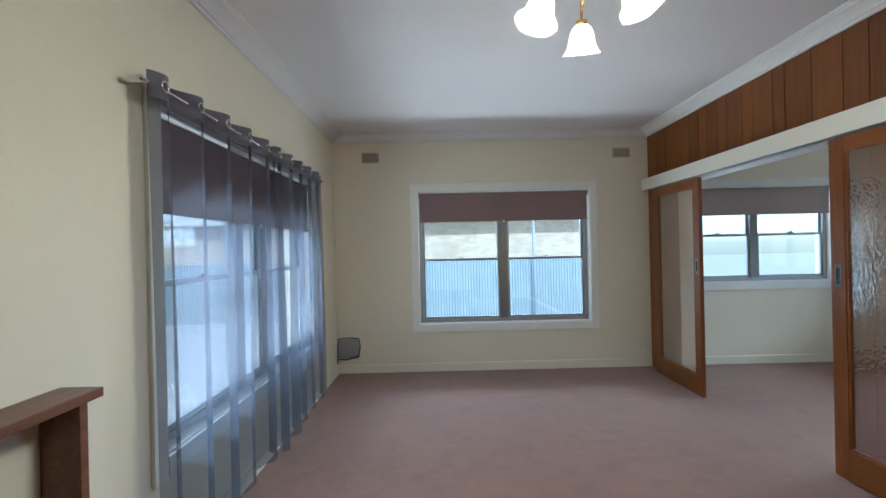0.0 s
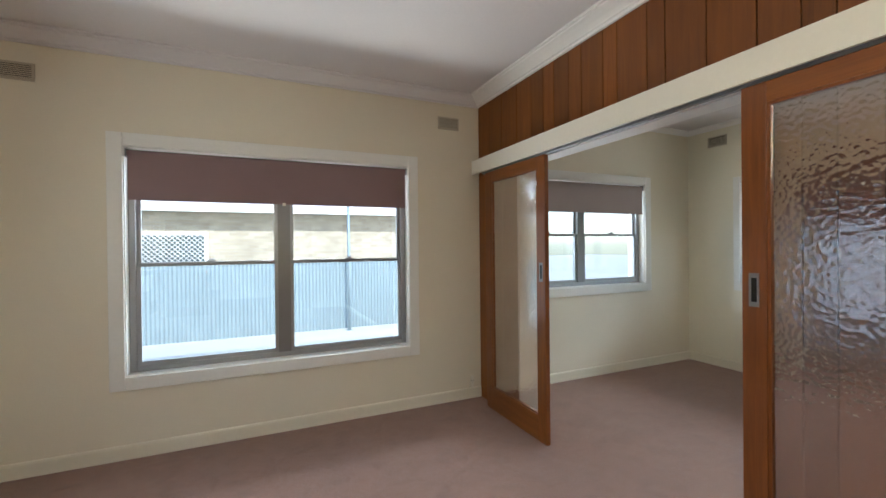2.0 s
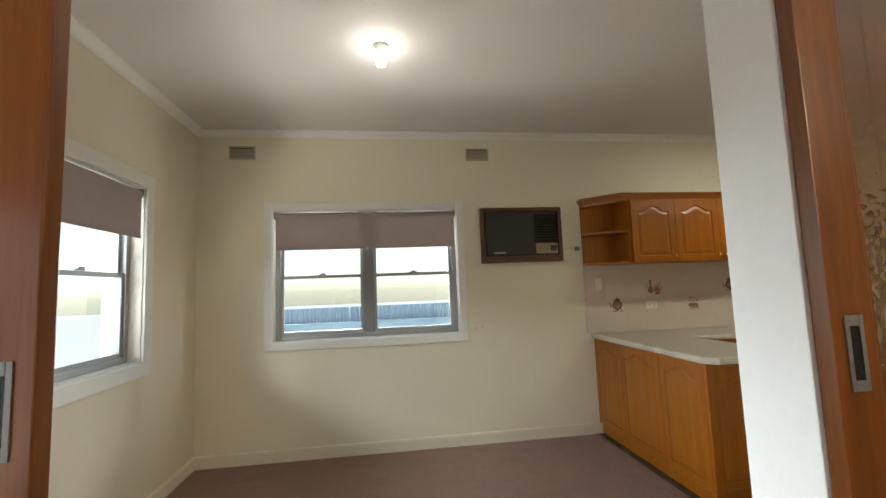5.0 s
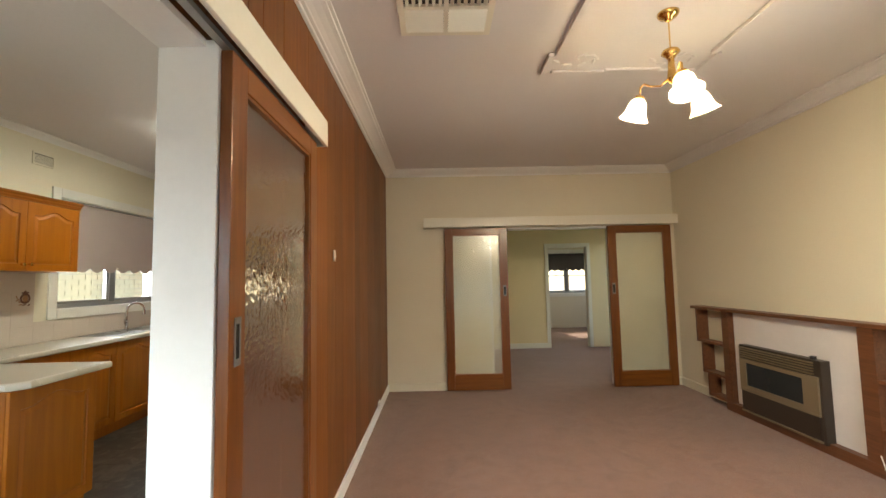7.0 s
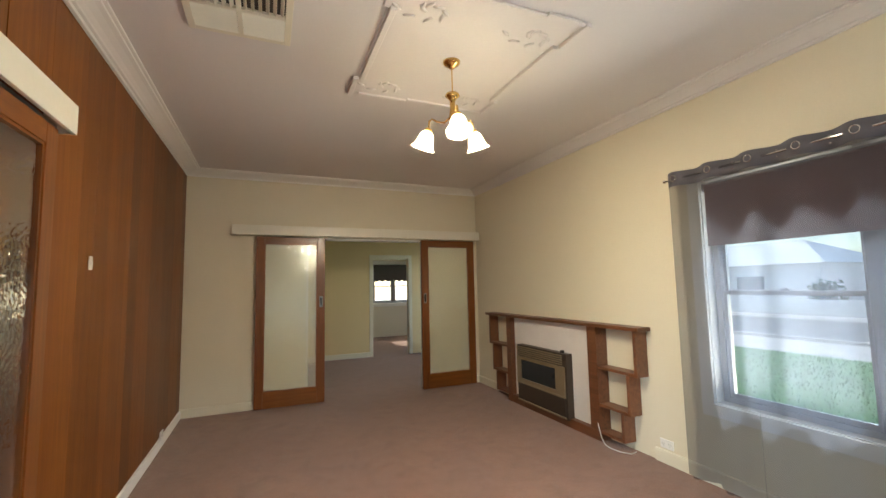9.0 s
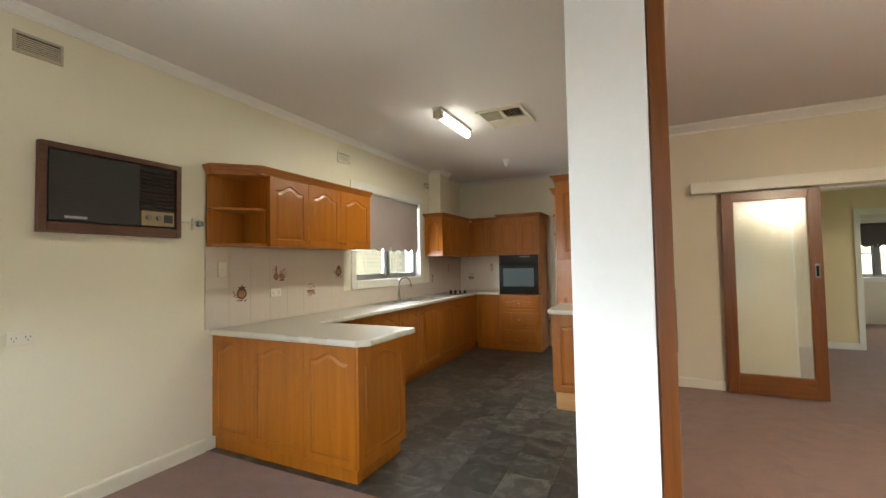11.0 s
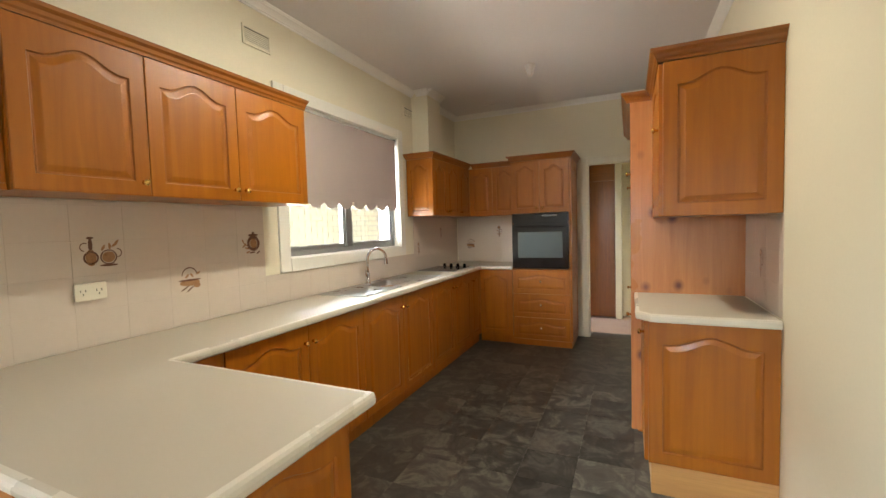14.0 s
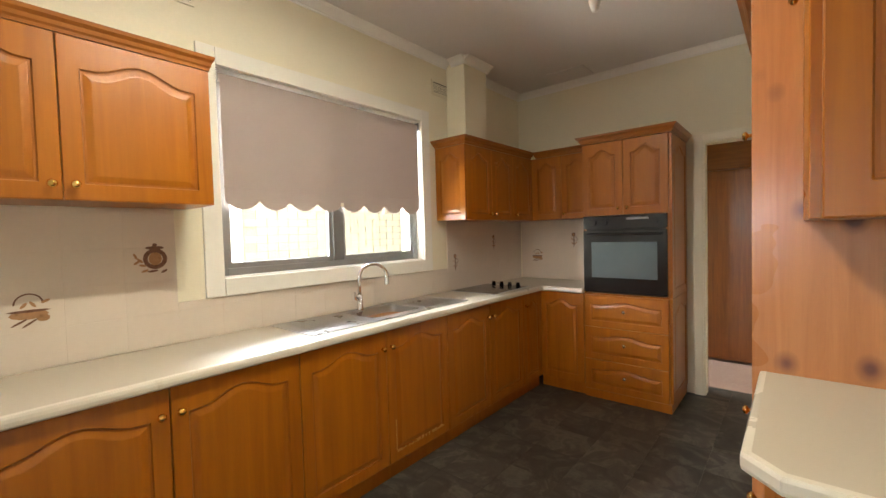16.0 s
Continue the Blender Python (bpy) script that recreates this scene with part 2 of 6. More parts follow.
def fabric_mat(name, c, through=0.15):
    m, t, ns, ln, p = nodes_of(name)
    w = noise_tex(t, coords(t, (1, 1, 1)), 420, 2)
    g = noise_tex(t, coords(t), 2.0, 4)
    col = ramp(t, g, [(0.3, scaled(c, 0.92)), (0.7, scaled(c, 1.06))])
    col = mixc(t, col, scaled(c, 0.8), w)
    ln.new(col, p.inputs["Base Color"])
    p.inputs["Roughness"].default_value = 0.85
    ln.new(bump(t, w, 0.4, 0.0006), p.inputs["Normal"])
    tl = ns.new("ShaderNodeBsdfTranslucent")
    ln.new(col, tl.inputs[0])
    mx = ns.new("ShaderNodeMixShader")
    mx.inputs[0].default_value = through
    ln.new(p.outputs[0], mx.inputs[1])
    ln.new(tl.outputs[0], mx.inputs[2])
    ln.new(mx.outputs[0], ns["Material Output"].inputs["Surface"])
    return m


def glow_mat(name, c, strength):
    m, t, ns, ln, p = nodes_of(name)
    p.inputs["Base Color"].default_value = (0.8, 0.8, 0.78, 1)
    p.inputs["Emission Color"].default_value = (*c, 1)
    p.inputs["Emission Strength"].default_value = strength
    p.inputs["Roughness"].default_value = 0.4
    return m


def brick_mat(name, c1, c2, mortar):
    m, t, ns, ln, p = nodes_of(name)
    tc = ns.new("ShaderNodeTexCoord")
    sep = ns.new("ShaderNodeSeparateXYZ")
    cmb = ns.new("ShaderNodeCombineXYZ")
    ln.new(tc.outputs["Object"], sep.inputs[0])
    ln.new(sep.outputs["X"], cmb.inputs["X"])
    ln.new(sep.outputs["Z"], cmb.inputs["Y"])
    b = ns.new("ShaderNodeTexBrick")
    b.inputs["Scale"].default_value = 1.0
    b.inputs["Brick Width"].default_value, b.inputs["Row Height"].default_value = 0.24, 0.086
    b.inputs["Mortar Size"].default_value = 0.006
    b.inputs["Color1"].default_value, b.inputs["Color2"].default_value = (*c1, 1), (*c2, 1)
    b.inputs["Mortar"].default_value = (*mortar, 1)
    ln.new(cmb.outputs[0], b.inputs["Vector"])
    g = noise_tex(t, tc.outputs["Object"], 1.5, 4)
    ln.new(mixc(t, b.outputs["Color"], scaled(c1, 0.7), ramp(t, g, [(0.4, (0, 0, 0)), (0.8, (0.5, 0.5, 0.5))])), p.inputs["Base Color"])
    p.inputs["Roughness"].default_value = 0.9
    ln.new(bump(t, b.outputs["Fac"], -0.4, 0.006), p.inputs["Normal"])
    return m


M_WALL = paint("cream_wall_paint", (0.75, 0.69, 0.54), 0.55, 0.05, 0.9, 90, 0.0006)
M_HALL = paint("hall_wall_paint", (0.76, 0.61, 0.33), 0.55, 0.05, 0.9, 90, 0.0006)
M_HOUSE = paint("pale_render", (0.8, 0.79, 0.77), 0.8, 0.08, 0.8, 30, 0.002)
M_WALLK = paint("pale_cream_wall_paint", (0.79, 0.745, 0.59), 0.5, 0.05, 0.9, 90, 0.0006)
M_CEIL = paint("ceiling_paint", (0.74, 0.715, 0.71), 0.7, 0.05, 0.7, 60, 0.0006)
M_TRIM = paint("cream_gloss_trim", (0.76, 0.71, 0.57), 0.32, 0.05, 2, 40, 0.0005)
M_WHITE = paint("white_gloss_paint", (0.86, 0.855, 0.83), 0.5, 0.04, 2, 40, 0.0005)
M_CASING = paint("window_casing_paint", (0.8, 0.79, 0.73), 0.4, 0.05, 2, 40, 0.0005)
M_PELMET = paint("ivory_pelmet_paint", (0.8, 0.77, 0.67), 0.35, 0.04, 2, 50, 0.0005)
M_CARPET = carpet_mat("mauve_carpet", (0.3, 0.162, 0.11))
M_VINYL = slate_vinyl("slate_vinyl")
M_BOARD = wood("cedar_boards", (0.13, 0.036, 0.003), (0.215, 0.07, 0.005), "z", 0.5, 0.05, 1.0, 0.55, soft=0.45)
M_DOORV = wood("door_timber_upright", (0.12, 0.032, 0.004), (0.23, 0.07, 0.008), "z", 0.32, 0.25, 1.2, 0.2)
M_DOORX = wood("door_timber_along_x", (0.13, 0.036, 0.004), (0.24, 0.078, 0.009), "x", 0.32, 0.25, 1.2, 0.2)
M_DOORY = wood("door_timber_along_y", (0.13, 0.036, 0.004), (0.24, 0.078, 0.009), "y", 0.32, 0.25, 1.2, 0.2)
M_MANTEL = wood("mantel_timber", (0.09, 0.03, 0.012), (0.2, 0.075, 0.03), "y", 0.42, 0.2, 1.2, 0.3)
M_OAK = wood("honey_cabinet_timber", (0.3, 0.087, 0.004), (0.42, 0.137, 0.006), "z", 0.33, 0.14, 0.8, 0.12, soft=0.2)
# darker copy of the cabinet timber, with groove shade put into its colour
M_OAK_SHADE = wood("honey_timber_groove_shade", (0.27, 0.077, 0.005), (0.37, 0.118, 0.009), "z", 0.4, 0.1, 0.8, 0.1)
M_OAKY = wood("honey_cornice_timber", (0.25, 0.074, 0.007), (0.36, 0.12, 0.012), "y", 0.3, 0.25, 1.0, 0.12)
M_OAKX = wood("honey_cornice_timber_x", (0.25, 0.074, 0.007), (0.36, 0.12, 0.012), "x", 0.3, 0.25, 1.0, 0.12)
M_PINE = wood("knotty_pine", (0.42, 0.15, 0.045), (0.58, 0.25, 0.085), "z", 0.28, 0.45, 0.8, 0.1, True, 0.5)
M_KICK = wood("pale_plinth_timber", (0.5, 0.25, 0.08), (0.62, 0.34, 0.12), "x", 0.4, 0.2, 1.0, 0.1)
M_BENCH = paint("cream_laminate", (0.52, 0.47, 0.38), 0.5, 0.015, 3, 300, 0.0001, rvar=0.02)
M_BENCHE = paint("laminate_edge", (0.68, 0.64, 0.55), 0.3, 0.04, 3, 200, 0.0002)
M_TILE = paint("ivory_tile", (0.68, 0.6, 0.52), 0.22, 0.03, 4, 30, 0.0002, rvar=0.04)
M_GROUT = paint("grout", (0.67, 0.59, 0.51), 0.9, 0.1, 5, 120, 0.001)
M_STEEL = paint("stainless_steel", (0.56, 0.56, 0.55), 0.3, 0.06, 8, 250, 0.0002, 1.0)
M_CHROME = paint("chrome", (0.75, 0.75, 0.74), 0.1, 0.03, 8, 100, 0.0001, 1.0, rvar=0.03)
M_BRASS = paint("polished_brass", (0.78, 0.5, 0.16), 0.16, 0.06, 20, 100, 0.0002, 1.0, rvar=0.05)
M_ALU = paint("window_aluminium", (0.41, 0.42, 0.42), 0.45, 0.06, 6, 100, 0.0003, 0.85)
M_ALUD = paint("dull_aluminium", (0.24, 0.24, 0.24), 0.45, 0.06, 6, 100, 0.0003, 0.6)
M_BLACK = paint("black_enamel", (0.012, 0.012, 0.013), 0.15, 0.1, 6, 60, 0.0002, rvar=0.05)
M_DARK = paint("dark_plastic", (0.03, 0.028, 0.026), 0.45, 0.15, 6, 90, 0.0005)
M_DARKBROWN = paint("brown_metal", (0.055, 0.04, 0.03), 0.4, 0.15, 6, 90, 0.0005, 0.3)
M_BRONZE = paint("heater_bronze", (0.34, 0.27, 0.17), 0.38, 0.1, 6, 80, 0.0004, 0.5)
M_ACWOOD = wood("air_conditioner_trim", (0.05, 0.018, 0.009), (0.14, 0.05, 0.022), "y", 0.4, 0.2, 1.5, 0.1)
M_PLAST = paint("ivory_plastic", (0.78, 0.74, 0.62), 0.35, 0.05, 10, 100, 0.0002)
M_WPLAST = paint("white_plastic", (0.8, 0.79, 0.76), 0.35, 0.05, 10, 100, 0.0002)
M_BEIGE = paint("beige_grille", (0.5, 0.44, 0.33), 0.5, 0.06, 10, 100, 0.0004)
# dark colour for the shade behind vent slats
M_VENTD = paint("vent_shadow", (0.06, 0.05, 0.04), 0.8, 0.1, 10, 100, 0.0004)
M_BLINDP = fabric_mat("mauve_blind", (0.30, 0.205, 0.2), 0.12)
M_BLINDG = fabric_mat("taupe_blind", (0.46, 0.39, 0.36), 0.18)
M_BLINDD = fabric_mat("dark_blind", (0.1, 0.09, 0.09), 0.1)
M_SHEER = sheer_mat("grey_sheer", (0.08, 0.082, 0.1), 0.4)
M_HEAD = fabric_mat("curtain_heading", (0.15, 0.145, 0.17), 0.1)
M_PANE = pane_mat("window_glass", (0.95, 0.98, 1.0))
M_HAMMER = pane_mat("hammered_glass", (0.9, 0.84, 0.76), 0.02, 0.34, 58, 0.03, (0.3, 0.27, 0.22), base=0.3)
M_FROST = pane_mat("pale_hammered_glass", (0.95, 0.96, 0.92), 0.12, 0.7, 48, 0.3, (0.8, 0.81, 0.74), base=0.12)
M_SHADE = pane_mat("opal_shade_glass", (1, 0.95, 0.85), 0.1, 0.3, 60, 0.75, (0.95, 0.9, 0.8))
M_OVENG = paint("oven_glass", (0.02, 0.025, 0.027), 0.06, 0.1, 3, 20, 0.0001, rvar=0.03)
M_GREYG = paint("oven_window_glass", (0.10, 0.125, 0.13), 0.08, 0.15, 3, 20, 0.0001, rvar=0.03)
M_BULB = glow_mat("lit_bulb", (1.0, 0.86, 0.62), 30.0)
M_BULBW = glow_mat("lit_bulb_white", (1.0, 0.96, 0.88), 9.0)
M_TUBE = glow_mat("lit_tube_diffuser", (1.0, 0.97, 0.82), 4.0)
M_FPWHITE = paint("white_painted_brick", (0.76, 0.72, 0.7), 0.55, 0.06, 6, 30, 0.002)
M_MOTIF = paint("brown_motif_ink", (0.16, 0.07, 0.04), 0.3, 0.3, 60, 200, 0.0002)
M_MOTIF2 = paint("ochre_motif_ink", (0.38, 0.2, 0.09), 0.3, 0.3, 60, 200, 0.0002)
M_CABLE = paint("white_cable", (0.7, 0.69, 0.66), 0.5, 0.05, 10, 60, 0.0003)
M_BLACKC = paint("black_cable", (0.02, 0.02, 0.02), 0.5, 0.05, 10, 60, 0.0003)
M_CONC = paint("concrete_path", (0.55, 0.53, 0.5), 0.9, 0.18, 0.8, 40, 0.003, strength=0.6)
M_FENCE = paint("galvanised_fence", (0.26, 0.31, 0.33), 0.5, 0.15, 1.5, 30, 0.001, 0.2)
M_BLUEF = paint("blue_grey_steel_fence", (0.14, 0.2, 0.26), 0.55, 0.12, 1.5, 30, 0.001)
M_BRICKN = brick_mat("neighbour_brick", (0.4, 0.33, 0.24), (0.52, 0.44, 0.33), (0.42, 0.39, 0.34))
M_BRICK = paint("cream_brick", (0.31, 0.27, 0.2), 0.85, 0.12, 3, 60, 0.003, strength=0.6)
M_MORTAR = paint("mortar", (0.23, 0.21, 0.175), 0.95, 0.1, 5, 90, 0.003)
M_GRASS = paint("lawn_soil", (0.1, 0.24, 0.07), 0.95, 0.2, 0.6, 50, 0.004, strength=0.8)
M_ROAD = paint("asphalt", (0.22, 0.22, 0.22), 0.9, 0.15, 0.5, 80, 0.004)
M_ROOFT = paint("roof_iron", (0.8, 0.8, 0.79), 0.6, 0.1, 0.5, 20, 0.002)
M_LEAF = paint("hedge_leaf", (0.07, 0.11, 0.04), 0.7, 0.35, 1.5, 30, 0.004)

# ---- building helpers ----
XW, XE, YS, YK, CEIL, XK, XP = -3.825, 3.038, -6.735, -8.46, 2.87, 0.238, 0.115
TURN = {"S": 0, "E": 90, "N": 180, "W": -90}


def facing(side, x, y, z):
    """Local axes for a thing on a wall: x to the right of whoever looks at it, front towards -y."""
    return pose(x, y, z, 0, 0, TURN[side])


def box(bm, x0, x1, y0, y1, z0, z1, m=None, bev=0.0):
    x0, x1, y0, y1, z0, z1 = min(x0, x1), max(x0, x1), min(y0, y1), max(y0, y1), min(z0, z1), max(z0, z1)
    vs = [bm.verts.new(((m @ Vector(c)) if m else Vector(c))) for c in
          ((x0, y0, z0), (x1, y0, z0), (x1, y1, z0), (x0, y1, z0), (x0, y0, z1), (x1, y0, z1), (x1, y1, z1), (x0, y1, z1))]
    fs = [bm.faces.new([vs[i] for i in f]) for f in ((3, 2, 1, 0), (4, 5, 6, 7), (0, 1, 5, 4), (1, 2, 6, 5), (2, 3, 7, 6), (3, 0, 4, 7))]
    if bev:
        es = list({e for f in fs for e in f.edges})
        bmesh.ops.bevel(bm, geom=es, offset=bev, segments=2, profile=0.6, affect="EDGES", clamp_overlap=True)
    return bm


def boxes(*specs, m=None, bev=0.0):
    bm = bmesh.new()
    for s in specs:
        box(bm, *s, m=m, bev=bev)
    return bm


def rod_mesh(bm, path, r, seg=10, m=None, caps=True):
    """A round bar along points; r may be one radius or one for each point."""
    pts = [Vector(q) for q in path]
    rings = []
    up = Vector((0.123, 0.456, 0.881)).normalized()
    for i, q in enumerate(pts):
        d = (pts[min(i + 1, len(pts) - 1)] - pts[max(i - 1, 0)]).normalized()
        a = d.cross(up).normalized()
        b = d.cross(a).normalized()
        up = a.cross(d).normalized() if abs(d.dot(up)) > 0.95 else up
        rad = r[i] if isinstance(r, (list, tuple)) else r
        ring = []
        for k in range(seg):
            w = 2 * math.pi * k / seg
            c = q + (a * math.cos(w) + b * math.sin(w)) * rad
            ring.append(bm.verts.new(m @ c if m else c))
        rings.append(ring)
    for r0, r1 in zip(rings, rings[1:]):
        for k in range(seg):
            bm.faces.new((r0[k], r0[(k + 1) % seg], r1[(k + 1) % seg], r1[k]))
    if caps:
        bm.faces.new(rings[0][::-1])
        bm.faces.new(rings[-1])
    return bm


def lathe(bm, profile, centre, seg=24, m=None, wave=0.0, waves=6):
    """Turned form round z: profile of (radius, height); wave ruffles the last rings."""
    rings = []
    n = len(profile)
    for i, (r, h) in enumerate(profile):
        ring = []
        for k in range(seg):
            w = 2 * math.pi * k / seg
            rr = r * (1 + wave * (i / (n - 1)) ** 3 * math.cos(waves * w))
            c = Vector((rr * math.cos(w), rr * math.sin(w), h))
            c = (m @ c) if m else c + Vector(centre)
            ring.append(bm.verts.new(c))
        rings.append(ring)
    for r0, r1 in zip(rings, rings[1:]):
        for k in range(seg):
            bm.faces.new((r0[k], r0[(k + 1) % seg], r1[(k + 1) % seg], r1[k]))
    return bm


def mesh_of(name, bm, mat, smooth=False, weld=False):
    if weld:
        bmesh.ops.remove_doubles(bm, verts=bm.verts, dist=0.0002)
    bmesh.ops.recalc_face_normals(bm, faces=bm.faces)
    me = bpy.data.meshes.new(name)
    bm.to_mesh(me)
    bm.free()
    me.materials.append(mat)
    if smooth:
        me.polygons.foreach_set("use_smooth", [True] * len(me.polygons))
    return me


def base_of(ob):
    m = ob.matrix_basis.copy()
    while ob.parent:
        m = ob.parent.matrix_basis @ ob.matrix_parent_inverse @ m
        ob = ob.parent
    return m


def part(name, bm, mat, parent, label="", smooth=False):
    """Links a bmesh, made in world coordinates, as one mesh under a thing or a part."""
    ob = new(name, mesh_of(name, bm, mat, smooth))
    ob.parent = parent
    ob.matrix_parent_inverse = base_of(parent).inverted()
    return tagged(ob, label)


def piece(name, me, at, parent):
    ob = new(name, me)
    ob.parent = parent
    ob.matrix_parent_inverse = base_of(parent).inverted()
    ob.matrix_basis = at
    return ob


def thing(name, at, label, category, group="", kind=""):
    ob = new(name)
    ob.empty_display_size = 0.1
    ob.matrix_basis = Matrix.Translation(at)
    return tagged(ob, label, category, group, kind)


def solid(name, bm, mat, label, category, group="", kind="", smooth=False):
    ob = new(name, mesh_of(name, bm, mat, smooth))
    return tagged(ob, label, category, group, kind)


def wall(name, axis, a0, a1, t0, t1, z0, z1, holes, mat, label):
    """A wall along x or y with openings (a0, a1, z0, z1) that go through it."""
    cuts = sorted({a0, a1, *[h[0] for h in holes], *[h[1] for h in holes]})
    bm = bmesh.new()
    for c0, c1 in zip(cuts, cuts[1:]):
        mid = (c0 + c1) / 2
        runs, z = [], z0
        for h in sorted((h for h in holes if h[0] < mid < h[1]), key=lambda h: h[2]):
            runs.append((z, h[2]))
            z = h[3]
        runs.append((z, z1))
        for r0, r1 in runs:
            if r1 - r0 > 0.001:
                if axis == "x":
                    box(bm, c0, c1, t0, t1, r0, r1)
                else:
                    box(bm, t0, t1, c0, c1, r0, r1)
    return solid(name, bm, mat, label, "wall", kind="structure")


# ---- walls, floors, ceilings ----
NW = (-2.82, -0.72, 0.565, 2.185)
DW = (0.42, 2.26, 0.99, 2.17)
EW = (-2.28, -0.62, 0.985, 2.15)
KW = (-6.9, -5.35, 1.205, 2.318)
WW = (-3.16, -0.98, 0.56, 2.165)
wall_north = wall("wall_north", "x", XW - 0.25, XE + 0.25, 0.0, 0.25, -0.5, CEIL, [NW, DW], M_WALL, "cream painted plaster wall with two windows")
# the last opening is unseen, added to let light into the rear passage
wall_east = wall("wall_east", "y", -9.9, 0.0, XE, XE + 0.25, -0.5, CEIL, [EW, KW, (-9.6, -8.75, 0.4, 2.1)], M_WALLK, "pale cream wall of dining space and kitchen")
wall_west = wall("wall_west", "y", YS - 0.13, 0.0, XW - 0.25, XW, -0.5, CEIL, [WW], M_WALL, "warm cream wall with a wide curtained window")
SO = (-2.98, -1.36, 0.0, 2.085)
wall_south = wall("wall_south", "x", XW, 0.021, YS - 0.13, YS, 0.0, CEIL, [SO], M_WALL, "cream wall with sliding-door opening to the hall")
TO = (-2.46, -0.72, 0.0, 2.14)
wall_partition = wall("wall_partition", "y", YS, 0.0, 0.021, XP, 0.0, CEIL, [TO], M_WALLK, "cream partition between living room and kitchen")
bm = bmesh.new()
lining = [(XP + 0.0005, -8.455), (XP + 0.0005, -2.465), (XK + 0.004, -5.3), (XK + 0.004, -8.455)]
vs = [bm.verts.new((x, y, z)) for z in (0.0, CEIL) for x, y in lining]
for f in ((3, 2, 1, 0), (4, 5, 6, 7), (0, 1, 5, 4), (1, 2, 6, 5), (2, 3, 7, 6), (3, 0, 4, 7)):
    bm.faces.new([vs[i] for i in f])
solid("wall_lining", bm, M_WALLK, "pale cream plaster lining on the kitchen side of the partition", "wall", kind="structure")
KD = (0.5, 1.335, 0.0, 2.11)
wall_kitchen_south = wall("wall_kitchen_south", "x", XK, XE, YK - 0.11, YK, 0.0, CEIL, [KD], M_WALLK, "pale cream kitchen end wall with doorway")
wall_spine = wall("wall_spine", "y", -9.9, YS, 0.021, XK, -0.1, CEIL, [], M_HALL, "cream wall between hall and rear passage")
wall_rear = wall("wall_rear", "x", XK, XE, -9.9, -9.78, -0.1, CEIL, [], M_WALLK, "cream wall closing the rear passage")
HD = (-3.73, -2.92, 0.0, 2.045)
wall_hall = wall("wall_hall", "x", -4.9, 0.021, -9.86, -9.75, 0.0, CEIL, [HD], M_HALL, "pale cream hall wall with an open doorway")
# its opening is out of sight and made up, to light the hall
wall_hall_west = wall("wall_hall_west", "y", -9.75, YS - 0.13, -4.6, -4.48, -0.1, CEIL, [(-9.3, -7.4, 0.3, 2.2)], M_HALL, "pale cream end wall of the hall")
wall_hall_stub = wall("wall_hall_stub", "x", -4.48, XW - 0.25, YS - 0.13, YS, -0.1, CEIL, [], M_HALL, "short cream wall beside the hall")
BW = (-4.95, -3.7, 0.95, 2.1)
wall_bedroom = wall("wall_bedroom", "x", -6.2, -1.8, -13.25, -13.0, -0.5, CEIL, [BW], M_WALL, "cream bedroom wall with window")
wall_bedroom_east = wall("wall_bedroom_east", "y", -13.0, -9.86, -1.92, -1.8, -0.1, CEIL, [], M_WALL, "cream bedroom side wall")
# unseen opening added here to brighten the bedroom
wall_bedroom_west = wall("wall_bedroom_west", "y", -13.0, -9.86, -6.2, -6.08, -0.1, CEIL, [(-12.2, -10.8, 0.8, 2.1)], M_WALL, "cream bedroom side wall")
wall_bedroom_north = wall("wall_bedroom_north", "x", -6.08, -4.9, -9.86, -9.75, -0.1, CEIL, [], M_WALL, "cream bedroom wall beside the hall")

YV = -3.53
solid("floor_carpet", boxes((XW, 0.021, YS - 0.13, 0, -0.12, 0), (0.0215, XE, YV, 0, -0.12, 0)), M_CARPET, "worn mauve-pink wall-to-wall carpet", "carpet", kind="structure")
solid("floor_hall", boxes((-4.48, 0.021, -9.75, YS - 0.13, -0.12, 0), (-6.08, -1.92, -13, -9.75, -0.12, -0.002)), M_CARPET, "mauve-pink carpet of hall and bedroom", "carpet", kind="structure")
solid("floor_rear", boxes((XK, XE, -9.78, YK - 0.06, -0.12, -0.001)), M_CARPET, "pinkish carpet of the rear passage", "carpet", kind="structure")
floor_kitchen = solid("floor_kitchen", boxes((XK, XE, YK - 0.06, YV, -0.12, -0.004)), M_DARK, "dark slate-look vinyl tile floor", "floor", kind="structure")
solid("ceiling", boxes((XW, 0.0, YS, 0, CEIL, CEIL + 0.1)), M_CEIL, "off-white plaster ceiling of the living room", "ceiling", kind="structure")
solid("ceiling_kitchen", boxes((XP, XE, YK, 0, CEIL, CEIL + 0.1)), M_CEIL, "off-white plaster ceiling of dining space and kitchen", "ceiling", kind="structure")
solid("ceiling_rear", boxes((-6.2, XE, -13.2, YK - 0.11, CEIL, CEIL + 0.1), (-4.6, 0.02, YK - 0.11, YS - 0.13, CEIL, CEIL + 0.1)), M_CEIL, "off-white ceiling of hall and rear rooms", "ceiling", kind="structure")
# unseen slab added to close off light and shade the ground beside the house
solid("roof", boxes((XW - 0.75, XE + 0.7, -13.6, 0.75, CEIL + 0.102, CEIL + 0.2)), M_ROOFT, "unseen flat roof slab with eaves, added to block sun and sky", "roof", kind="structure")


